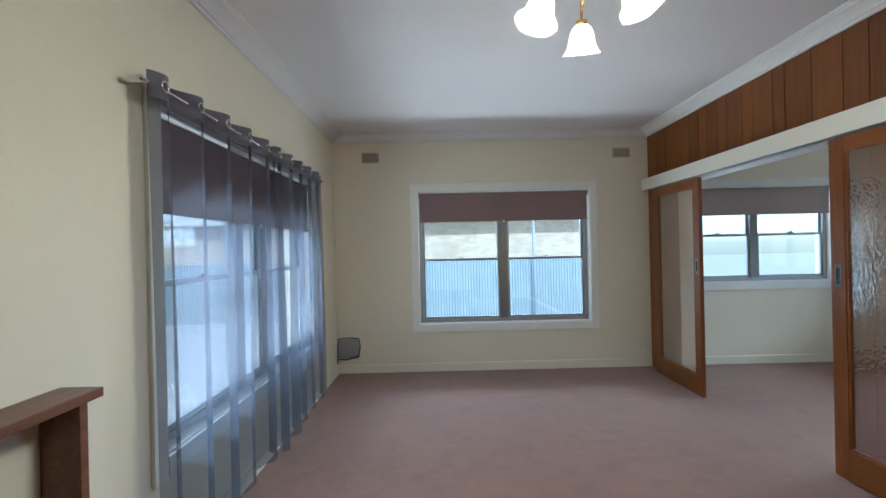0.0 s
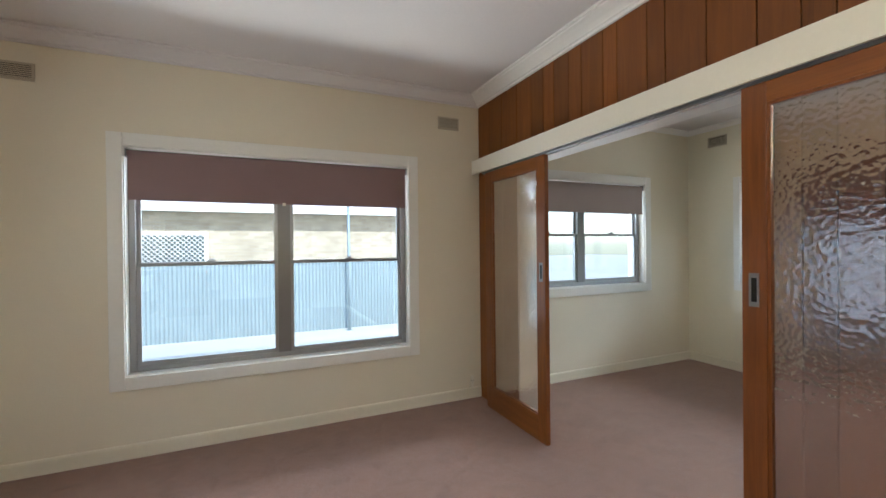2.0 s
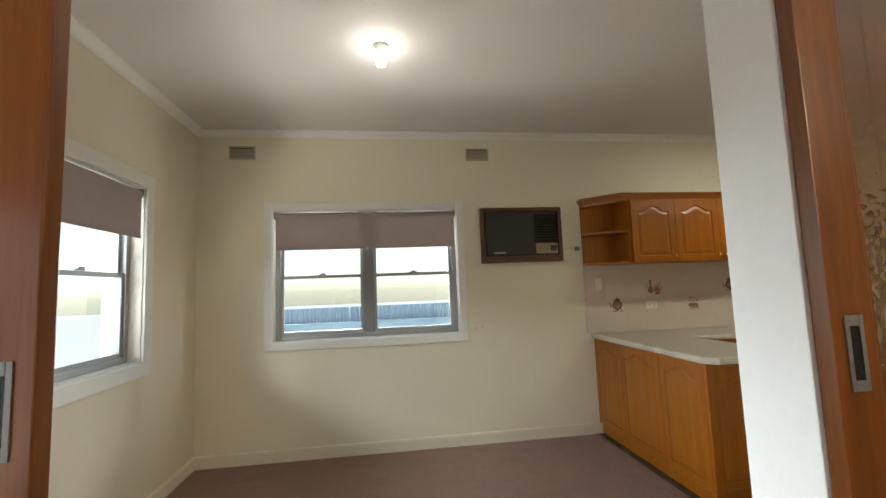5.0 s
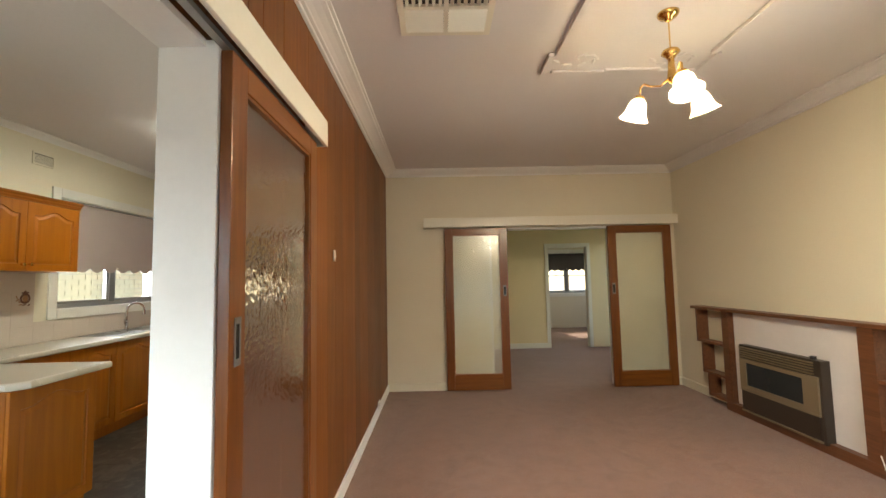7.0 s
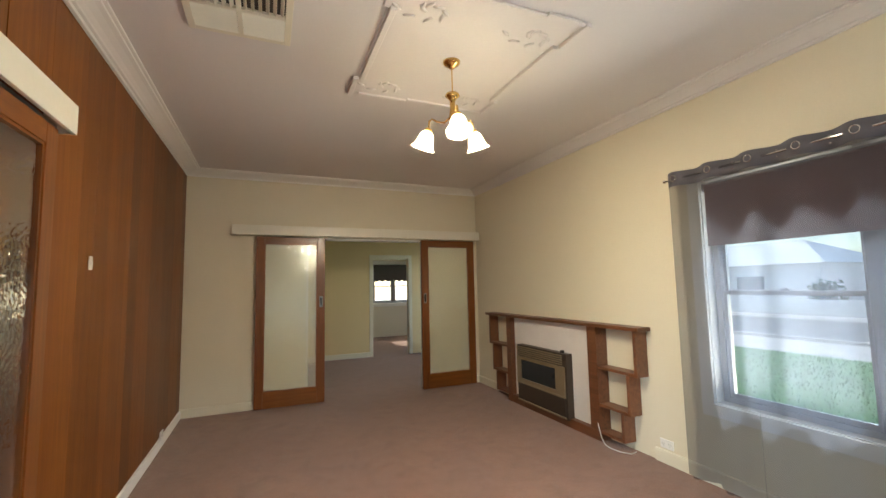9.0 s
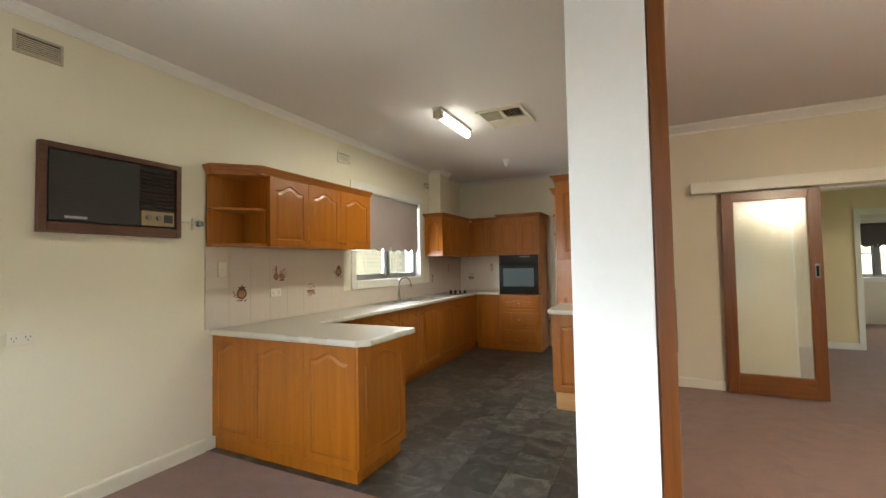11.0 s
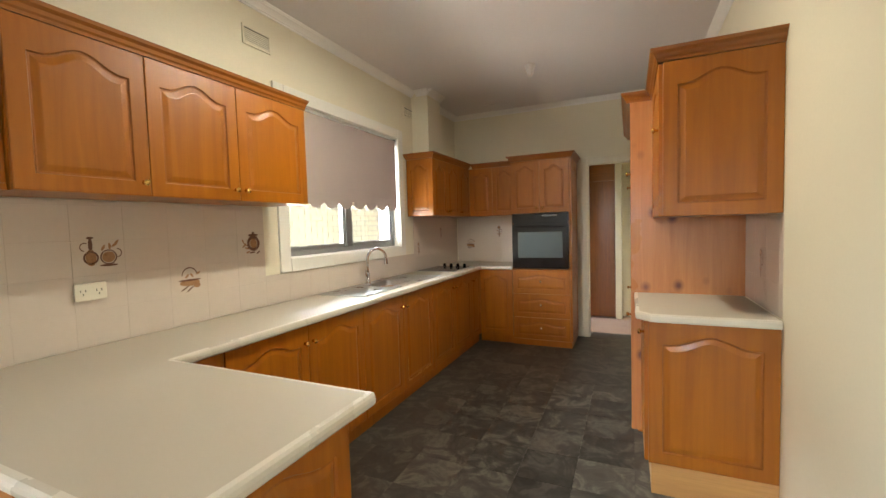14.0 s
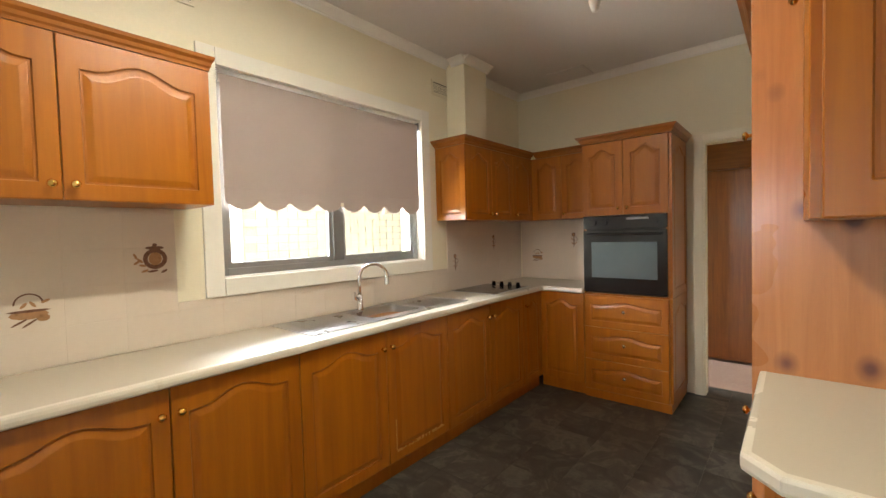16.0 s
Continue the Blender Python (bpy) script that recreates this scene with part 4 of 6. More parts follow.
part("lower_trim", boxes((HF - 0.02, HF - 0.001, H0 + 0.02, H1 - 0.02, 0.282, 0.298), (HF - 0.02, HF - 0.001, H0 + 0.02, H1 - 0.02, 0.082, 0.096)), M_BRONZE, ht)
for k in range(5):
    part("louvre", boxes((HF - 0.022, HF - 0.002, H0 + 0.02, H1 - 0.06, 0.603 + k * 0.022, 0.613 + k * 0.022)), M_BRONZE, ht)
bm = bmesh.new()
rod_mesh(bm, [(HF - 0.05, H1 - 0.09, 0.72), (HF - 0.05, H1 - 0.09, 0.745)], 0.022, 14)
part("control_knob", bm, M_DARK, ht)
cb = thing("extension_lead", (XW + 0.16, -4.02, 0), "white electrical cord lying on the carpet", "extension lead")
bm = bmesh.new()
rod_mesh(bm, [(XW + 0.145, -4.17, 0.16), (XW + 0.15, -4.13, 0.05), (XW + 0.16, -4.08, 0.006), (XW + 0.18, -4.0, 0.006), (XW + 0.165, -3.9, 0.006), (XW + 0.12, -3.83, 0.006), (XW + 0.05, -3.84, 0.008)], 0.0045, 6)
part("flex", bm, M_CABLE, cb, smooth=True)


# ---- small wall fittings ----
def wall_vent(side, x, y, z, w, h, label, mat=M_BEIGE):
    m = facing(side, x, y, z)
    v = thing("wall_vent", (x, y, z), label, "vent", "wall vents")
    # dark sheet painted as the shade between the slats
    part("backing", boxes((-w / 2 + 0.008, w / 2 - 0.008, -0.004, -0.001, -h / 2 + 0.008, h / 2 - 0.008), m=m), M_VENTD, v)
    part("frame", boxes((-w / 2, -w / 2 + 0.014, -0.011, -0.001, -h / 2, h / 2), (w / 2 - 0.014, w / 2, -0.011, -0.001, -h / 2, h / 2), (-w / 2 + 0.0145, w / 2 - 0.0145, -0.011, -0.001, -h / 2, -h / 2 + 0.014), (-w / 2 + 0.0145, w / 2 - 0.0145, -0.011, -0.001, h / 2 - 0.014, h / 2), m=m), mat, v)
    n = int((h - 0.03) / 0.012)
    for k in range(n):
        zz = -h / 2 + 0.017 + k * 0.012
        part("slat", boxes((-w / 2 + 0.015, w / 2 - 0.015, -0.009, -0.004, zz, zz + 0.007), m=m), mat, v)
    return v


for xx, lab in ((-3.375, "beige plaster wall vent near the corner"), (-0.32, "beige wall vent beside the timber boards")):
    wall_vent("S", xx, 0, 2.607, 0.21, 0.115, lab)
for yy, zz, mt in ((-0.37, 2.675, M_BEIGE), (-2.505, 2.665, M_BEIGE), (-5.165, 2.63, M_WALLK), (-7.155, 2.625, M_WALLK)):
    wall_vent("W", XE, yy, zz, 0.22, 0.12, "small wall vent below the kitchen cornice", mt)


def plate(name, side, x, y, z, w, h, label, category, mat=M_PLAST, holes=0, toggle=True):
    m = facing(side, x, y, z)
    s = thing(name, (x, y, z), label, category)
    part("cover_plate", boxes((-w / 2, w / 2, -0.011, -0.001, -h / 2, h / 2), m=m, bev=0.003), mat, s)
    if toggle:
        part("rocker", boxes((-0.007, 0.007, -0.016, -0.0112, -0.012, 0.012), m=m, bev=0.002), mat, s)
    for k in range(holes):
        c = (k - (holes - 1) / 2) * w * 0.5
        part("socket", boxes((c - 0.011, c - 0.008, -0.0118, -0.0112, 0.0, 0.01), (c + 0.008, c + 0.011, -0.0118, -0.0112, 0.0, 0.01), (c - 0.0015, c + 0.0015, -0.0118, -0.0112, -0.016, -0.006), m=m), M_DARK, s)
    return s


plate("light_switch", "W", -0.001, -3.95, 1.595, 0.035, 0.075, "white narrow switch on the timber boards", "switch", M_WPLAST)
plate("power_outlet", "S", -0.095, 0, 0.16, 0.035, 0.11, "ivory outlet low on the wall", "outlet", M_PLAST, 1, False)
plate("power_outlet", "E", XW, -3.575, 0.15, 0.115, 0.07, "white double power outlet low on the wall", "outlet", M_WPLAST, 2, False)
plate("power_outlet", "W", -0.019, -5.75, 0.125, 0.115, 0.075, "white power outlet at the skirting", "outlet", M_WPLAST, 2, False)
plate("power_outlet", "W", XE, -2.45, 1.035, 0.115, 0.075, "ivory power outlet beside the window sill", "outlet", M_PLAST, 2, False)
plate("light_switch", "W", XE - 0.012, -3.635, 1.385, 0.072, 0.115, "ivory switch plate on the tiles", "switch", M_PLAST)
plate("power_outlet", "W", XE - 0.012, -4.17, 1.165, 0.12, 0.075, "ivory double power outlet on the tiles", "outlet", M_PLAST, 2, False)

# wall plate with loose cable in the corner
pl = thing("wall_box", (-3.68, 0, 0.3), "grey flue cover plate with looped black cable", "cover plate")
part("cover", boxes((-3.815, -3.55, -0.03, -0.001, 0.19, 0.42), bev=0.006), M_ALU, pl, "grey metal cover")
bm = bmesh.new()
rod_mesh(bm, [(-3.815, -0.04, 0.13), (-3.812, -0.045, 0.3), (-3.8, -0.045, 0.425), (-3.7, -0.05, 0.44), (-3.56, -0.05, 0.43), (-3.535, -0.05, 0.33), (-3.56, -0.05, 0.22), (-3.7, -0.05, 0.175), (-3.8, -0.045, 0.18)], 0.006, 6)
part("cable", bm, M_BLACKC, pl, "looped black cable", smooth=True)
bm = bmesh.new()
rod_mesh(bm, [(-3.56, -0.03, 0.22), (-3.53, -0.028, 0.12), (-3.5, -0.028, 0.1), (-3.46, -0.028, 0.12)], 0.004, 6)
part("cable", bm, M_CABLE, pl, "thin white cable", smooth=True)


# ---- ceiling fittings ----
def ceiling_vent(x0, x1, y0, y1, label):
    z = CEIL
    v = thing("ceiling_vent", ((x0 + x1) / 2, (y0 + y1) / 2, z), label, "ceiling vent", "ceiling air vents")
    # dark sheet in place of the duct's shade
    part("backing", boxes((x0 + 0.02, x1 - 0.02, y0 + 0.02, y1 - 0.02, z - 0.006, z - 0.001)), M_VENTD, v)
    e = 0.035
    part("frame", boxes((x0, x0 + e, y0, y1, z - 0.02, z - 0.001), (x1 - e, x1, y0, y1, z - 0.02, z - 0.001), (x0 + e, x1 - e, y0, y0 + e, z - 0.02, z - 0.001), (x0 + e, x1 - e, y1 - e, y1, z - 0.02, z - 0.001), bev=0.003), M_PLAST, v)
    xm, ym = (x0 + x1) / 2, (y0 + y1) / 2
    part("divider", boxes((xm - 0.012, xm + 0.012, y0 + e, y1 - e, z - 0.022, z - 0.006), (x0 + e, xm - 0.0125, ym - 0.012, ym + 0.012, z - 0.022, z - 0.006), (xm + 0.0125, x1 - e, ym - 0.012, ym + 0.012, z - 0.022, z - 0.006)), M_PLAST, v)
    for qx in (0, 1):
        for qy in (0, 1):
            ax, bx = (x0 + e, xm - 0.013) if qx == 0 else (xm + 0.013, x1 - e)
            ay, by = (y0 + e, ym - 0.013) if qy == 0 else (ym + 0.013, y1 - e)
            for k in range(6):
                if qy == 0:
                    cc = ay + (by - ay) * (k + 0.5) / 6
                    mm = Matrix.Translation((0, cc, z - 0.016)) @ Matrix.Rotation(radians(55), 4, "X")
                    part("slat", boxes((ax, bx, -0.0125, 0.0125, -0.0015, 0.0015), m=mm), M_PLAST, v)
                else:
                    cc = ax + (bx - ax) * (k + 0.5) / 6
                    mm = Matrix.Translation((cc, 0, z - 0.016)) @ Matrix.Rotation(radians(55 if qx else -55), 4, "Y")
                    part("slat", boxes((-0.014, 0.014, ay, by, -0.0015, 0.0015), m=mm), M_PLAST, v)
    return v


ceiling_vent(-1.0, -0.487, -3.6, -3.1, "ivory louvred air-conditioning vent in the ceiling")
ceiling_vent(0.955, 1.415, -5.69, -5.16, "ivory louvred ceiling vent beside the tube light")

cp = thing("ceiling_panel", (-1.975, -3.44, CEIL), "raised plaster ceiling panel with stepped border", "ceiling ornament", kind="structure")
part("plate", boxes((-2.505, -1.445, -4.05, -2.83, CEIL - 0.006, CEIL - 0.001)), M_CEIL, cp)
for s in ((-1.450, -1.415, -4.085, -3.83), (-1.490, -1.455, -3.825, -3.05), (-1.450, -1.415, -3.045, -2.8), (-2.535, -2.500, -4.085, -3.83), (-2.495, -2.460, -3.825, -3.05), (-2.535, -2.500, -3.045, -2.8)):
    part("border_strip", boxes((*s, CEIL - 0.03, CEIL - 0.0065), bev=0.004), M_CEIL, cp)
for s in ((-1.855, -1.491, -2.83, -2.8), (-2.245, -1.860, -2.85, -2.82), (-2.499, -2.250, -2.83, -2.8), (-1.855, -1.491, -4.08, -4.05), (-2.245, -1.860, -4.06, -4.03), (-2.499, -2.250, -4.08, -4.05)):
    part("border_strip", boxes((*s, CEIL - 0.022, CEIL - 0.0065), bev=0.004), M_CEIL, cp)
rl = random.Random(4)
for cx, cy in ((-1.645, -3.9), (-2.295, -3.9), (-1.645, -3.02), (-2.295, -3.02)):
    bm = bmesh.new()
    for k in range(9):
        a = k * 0.75
        r = 0.025 + 0.018 * k
        mm = Matrix.Translation((cx + r * math.cos(a), cy + 0.6 * r * math.sin(a), CEIL - 0.008)) @ Matrix.Rotation(a + 0.8, 4, "Z") @ Matrix.Diagonal((0.04, 0.013, 0.008, 1))
        bmesh.ops.create_icosphere(bm, subdivisions=1, radius=1.0, matrix=mm)
    part("plaster_leaf", bm, M_CEIL, cp, smooth=True)

# brass pendant with three tulip shades
CX, CY = -1.968, -3.44
ch = thing("pendant_light", (CX, CY, CEIL), "brass three-arm pendant with frilled glass shades, lit", "ceiling light")
bm = bmesh.new()
lathe(bm, [(0.0, -0.055), (0.018, -0.05), (0.022, -0.04), (0.045, -0.03), (0.055, -0.015), (0.056, -0.007), (0.0, -0.007)], (CX, CY, CEIL), 24)
part("ceiling_rose", bm, M_BRASS, ch, smooth=True)
bm = bmesh.new()
rod_mesh(bm, [(CX, CY, CEIL - 0.05), (CX, CY, 2.64)], 0.004, 8)
part("stem", bm, M_BRASS, ch)
bm = bmesh.new()
lathe(bm, [(0.006, 0.06), (0.04, 0.05), (0.048, 0.035), (0.03, 0.02), (0.016, 0.0), (0.018, -0.05), (0.024, -0.1), (0.015, -0.13), (0.0, -0.14)], (CX, CY, 2.60), 20)
part("body", bm, M_BRASS, ch, smooth=True)
for ang in (75, 195, 315):
    a = radians(ang)
    ux, uy = math.cos(a), math.sin(a)
    arm = [(CX + ux * q, CY + uy * q, zz) for q, zz in ((0.015, 2.5), (0.06, 2.47), (0.11, 2.485), (0.145, 2.51), (0.165, 2.495), (0.172, 2.445))]
    bm = bmesh.new()
    rod_mesh(bm, arm, 0.006, 8)
    ar = part("arm", bm, M_BRASS, ch, smooth=True)
    sx, sy = CX + ux * 0.172, CY + uy * 0.172
    tilt = Matrix.Translation((sx, sy, 2.435)) @ Matrix.Rotation(radians(-20), 4, Vector((-uy, ux, 0))) 
    bm = bmesh.new()
    lathe(bm, [(0.0, 0.018), (0.024, 0.014), (0.026, 0.0), (0.022, -0.012)], None, 16, tilt)
    part("lamp_holder", bm, M_BRASS, ar, smooth=True)
    bm = bmesh.new()
    lathe(bm, [(0.024, -0.004), (0.04, -0.018), (0.05, -0.045), (0.054, -0.072), (0.062, -0.095), (0.076, -0.114), (0.083, -0.12), (0.075, -0.115), (0.059, -0.094), (0.051, -0.07), (0.047, -0.045), (0.038, -0.02)], None, 30, tilt, 0.12, 6)
    sh = part("shade", bm, M_SHADE, ar, "frilled opal glass shade", smooth=True)
    bm = bmesh.new()
    bmesh.ops.create_uvsphere(bm, u_segments=14, v_segments=10, radius=0.028, matrix=tilt @ Matrix.Translation((0, 0, -0.065)))
    part("bulb", bm, M_BULB, ar, smooth=True)
    lamp("pendant_lamp", "POINT", tilt @ Matrix.Translation((0, 0, -0.115)), PENDANT_W, (1.0, 0.84, 0.62), 0.03)

# bare bulb of the dining space
bl = thing("ceiling_bulb", (1.62, -1.62, CEIL), "bare lit bulb in a white batten holder", "ceiling light")
bm = bmesh.new()
lathe(bm, [(0.0, -0.04), (0.024, -0.038), (0.03, -0.02), (0.045, -0.012), (0.047, -0.001), (0.0, -0.001)], (1.62, -1.62, CEIL), 20)
part("batten_holder", bm, M_WPLAST, bl, smooth=True)
bm = bmesh.new()
lathe(bm, [(0.014, -0.038), (0.018, -0.055), (0.03, -0.08), (0.033, -0.1), (0.026, -0.122), (0.0, -0.135)], (1.62, -1.62, CEIL), 20)
part("bulb", bm, M_BULBW, bl, smooth=True)
lamp("dining_lamp", "POINT", Matrix.Translation((1.62, -1.62, CEIL - 0.19)), DINING_W, (1.0, 0.93, 0.8), 0.045)

# fluorescent tube light
tb = thing("tube_light", (1.68, -5.23, CEIL), "short fluorescent ceiling light with ribbed diffuser, lit", "ceiling light")
part("base", boxes((1.635, 1.725, -5.6, -4.85, CEIL - 0.035, CEIL - 0.001), bev=0.004), M_WPLAST, tb)
bm = bmesh.new()
rod_mesh(bm, [(1.68, -5.595, CEIL - 0.062), (1.68, -4.93, CEIL - 0.062)], 0.036, 16)
part("diffuser", bm, M_TUBE, tb, smooth=False)
part("end_cap", boxes((1.64, 1.72, -4.925, -4.852, CEIL - 0.1, CEIL - 0.036), bev=0.006), M_BEIGE, tb, "yellowed end cap")
lamp("tube_lamp", "AREA", look((1.68, -5.26, CEIL - 0.105), (1.68, -5.26, 0)), TUBE_W, (1.0, 0.95, 0.8), 0.06, 0.6)

sd = thing("lamp_socket", (1.7, -7.08, CEIL), "white cone-shaped ceiling lamp holder without shade", "lamp holder")
bm = bmesh.new()
lathe(bm, [(0.0, -0.11), (0.02, -0.108), (0.03, -0.08), (0.042, -0.03), (0.05, -0.012), (0.05, -0.001), (0.0, -0.001)], (1.7, -7.08, CEIL), 20)
part("holder", bm, M_WPLAST, sd, smooth=True)
hc = thing("ceiling_hatch", (2.35, -8.22, CEIL), "painted square ceiling manhole cover", "hatch", kind="structure")
part("panel", boxes((2.18, 2.52, -8.37, -8.09, CEIL - 0.012, CEIL - 0.001), bev=0.003), M_CEIL, hc)


# ---- kitchen ----
def arch_door(bm, m, x0, x1, z0, z1, t=0.019, stile=0.058, arch=None, rect=False):
    """Raised-panel door with a cathedral arch; its back lies at local y 0, front towards -y."""
    w, h = x1 - x0, z1 - z0
    drop = 0 if rect else min(0.05, h * 0.12, w * 0.16) if arch is None else arch
    n = 15
    cx = (x0 + x1) / 2

    def loop(d, y):
        a, b, lo, hi = x0 + d, x1 - d, z0 + d, z1 - d
        half = (b - a) / 2
        pts = [(a, lo), (b, lo)]
        for i in range(n):
            u = 1 - 2 * i / (n - 1)
            s = 0.5 * (1 + math.cos(math.pi * min(1, abs(u) / 0.82))) if d > 0.001 else 1
            pts.append((cx + half * u, hi - (drop * (1 - s) if d > 0.001 else 0)))
        return [bm.verts.new(m @ Vector((q[0], y, q[1]))) for q in pts]

    e = 0.004
    loops = [loop(0, -t + 0.002)]
    first = loops[0]

    def plain(d, y):
        a, b, lo, hi = x0 + d, x1 - d, z0 + d, z1 - d
        pts = [(a, lo), (b, lo)] + [(cx + (b - a) / 2 * (1 - 2 * i / (n - 1)), hi) for i in range(n)]
        return [bm.verts.new(m @ Vector((q[0], y, q[1]))) for q in pts]

    chain = [plain(0, 0), first, plain(0.003, -t), loop(stile, -t), loop(stile + e, -t + 0.006), loop(stile + 0.011, -t + 0.0065), loop(stile + 0.03, -t + 0.001), loop(stile + 0.034, -t + 0.0002)]
    k = n + 2
    for j, (a, b) in enumerate(zip(chain, chain[1:])):
        for i in range(k):
            f = bm.faces.new((a[i], a[(i + 1) % k], b[(i + 1) % k], b[i]))
            # groove bands take the darker copy, painting in their shade
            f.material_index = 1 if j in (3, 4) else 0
    bm.faces.new(chain[-1])
    bm.faces.new(chain[0][::-1])
    return bm


def knob(parent, m, x, z, y=-0.019, mat=None):
    bm = bmesh.new()
    mm = m @ Matrix.Translation((x, y, z)) @ Matrix.Rotation(radians(90), 4, "X")
    lathe(bm, [(0.0, 0.0), (0.008, 0.0), (0.006, 0.01), (0.007, 0.014), (0.014, 0.018), (0.015, 0.024), (0.009, 0.03), (0.0, 0.031)], None, 12, mm)
    return part("knob", bm, mat or M_BRASS, parent, "small brass knob", smooth=True)


def door_part(parent, m, x0, x1, z0, z1, knob_at=None, name="cabinet_door", rect=False, mat=None, stile=0.058, kmat=None):
    bm = bmesh.new()
    arch_door(bm, m, x0 + 0.0015, x1 - 0.0015, z0, z1, rect=rect, stile=stile)
    d = part(name, bm, mat or M_OAK, parent)
    d.data.materials.append(M_OAK_SHADE)
    if knob_at:
        knob(d, m, *knob_at, mat=kmat)
    return d


CT = 0.92
G = "honey timber kitchen cabinets"


def base_unit(side, x, y, w, depth, doors, knobs, label, kick=M_OAK, kz=0.1):
    """Base cabinet; x, y is the left end of the door plane as seen from the front."""
    m = facing(side, x, y, 0)
    u = thing("base_cabinet", m @ Vector((w / 2, depth / 2, 0)), label, "cabinet", G)
    part("body", boxes((0.0005, w - 0.0005, 0.0, depth, kz, CT - 0.042), m=m), M_OAK, u)
    part("plinth", boxes((0.0005, w - 0.0005, 0.018, depth, 0.001, kz - 0.001), m=m), kick, u)
    cuts = [w * i / doors for i in range(doors + 1)]
    for i in range(doors):
        side_k = knobs[i]
        kp = None
        if side_k:
            kp = (cuts[i + 1] - 0.032 if side_k == "r" else cuts[i] + 0.032, CT - 0.142)
        door_part(u, m, cuts[i] + 0.001, cuts[i + 1] - 0.001, kz + 0.004, CT - 0.046, kp)
    return u


XB = 2.53
for y0, y1, n, kn in ((-4.17, -4.41, 1, "r"), (-4.41, -5.465, 2, "rl"), (-5.465, -6.54, 2, "rl"), (-6.54, -7.55, 2, "rl"), (-7.55, -7.88, 1, "l")):
    base_unit("W", XB, y0, y0 - y1, XE - XB - 0.002, n, kn, "honey timber base cabinet with arched raised-panel %s" % ("doors" if n > 1 else "door"))
wr = bpy.data.objects["base_cabinet.002"]
wd_ = [c for c in wr.children if c.name.startswith("cabinet_door")][1]
rw = random.Random(21)
bm = bmesh.new()
for k in range(26):
    y = -6.06 - 0.016 * k
    if rw.random() < 0.85:
        box(bm, XB - 0.0192, XB - 0.016, y - rw.uniform(0.008, 0.02), y, 0.15 + rw.uniform(0, 0.006), 0.156 + rw.uniform(0.003, 0.016))
for k in range(9):
    box(bm, XB - 0.0192, XB - 0.016, -6.062, -6.056 + rw.uniform(0, 0.004), 0.17 + k * 0.02, 0.186 + k * 0.02)
part("worn_edge", bm, M_KICK, wd_, "bare timber where the varnish has worn off")
cu = base_unit("N", 2.528, -7.9, 2.528 - 2.12, -7.9 - YK - 0.002, 1, [None], "honey timber corner base cabinet with one arched door")

# peninsula
pn = thing("peninsula_cabinet", (2.27, -3.85, 0), "honey timber peninsula with arched panels under the bench", "cabinet", G)
PX, PF, PB = 1.645, -3.58, -4.13
part("body", boxes((PX, XE - 0.002, PB, PF, 0.1, CT - 0.042), bev=0.0), M_OAK, pn)
part("plinth", boxes((PX + 0.02, XE - 0.002, PB + 0.02, PF - 0.012, 0.001, 0.099)), M_OAK, pn)
m = facing("N", XE - 0.004, PF, 0)
L = XE - 0.004 - PX
edges = [0.0, 0.44, 0.95, L - 0.001]
for a, b in zip(edges, edges[1:]):
    door_part(pn, m, a, b, 0.102, CT - 0.046, None, "front_panel", stile=0.05)
m = facing("W", PX, PF + 0.019, 0)
door_part(pn, m, 0.0, PF + 0.019 - PB, 0.102, CT - 0.046, None, "end_panel", stile=0.06)

# continuous worktop with a cut-out for the sink bowl
SX0, SX1, SY0, SY1 = 2.65, 2.93, -6.43, -6.03
wt = thing("worktop", (2.7, -6, CT - 0.04), "cream laminate U-shaped worktop with rounded edge", "worktop")


def slab(outline, z0, z1):
    bm = bmesh.new()
    f = bm.faces.new([bm.verts.new((x, y, z1)) for x, y in outline])
    r = bmesh.ops.extrude_face_region(bm, geom=[f])
    bmesh.ops.translate(bm, verts=[v for v in r["geom"] if isinstance(v, bmesh.types.BMVert)], vec=(0, 0, z0 - z1))
    return bm


ZB = CT - 0.04
part("top", slab([(1.633, -3.55), (XE - 0.013, -3.55), (XE - 0.013, SY1), (2.5, SY1), (2.5, -4.157), (1.573, -4.157), (1.573, -3.61)], ZB, CT), M_BENCH, wt)
part("top", slab([(2.5, SY0), (XE - 0.013, SY0), (XE - 0.013, YK + 0.013), (2.122, YK + 0.013), (2.122, -7.868), (2.5, -7.868)], ZB, CT), M_BENCH, wt)
part("top", boxes((2.5, SX0, SY0, SY1, ZB, CT)), M_BENCH, wt)
part("top", boxes((SX1, XE - 0.013, SY0, SY1, ZB, CT)), M_BENCH, wt)
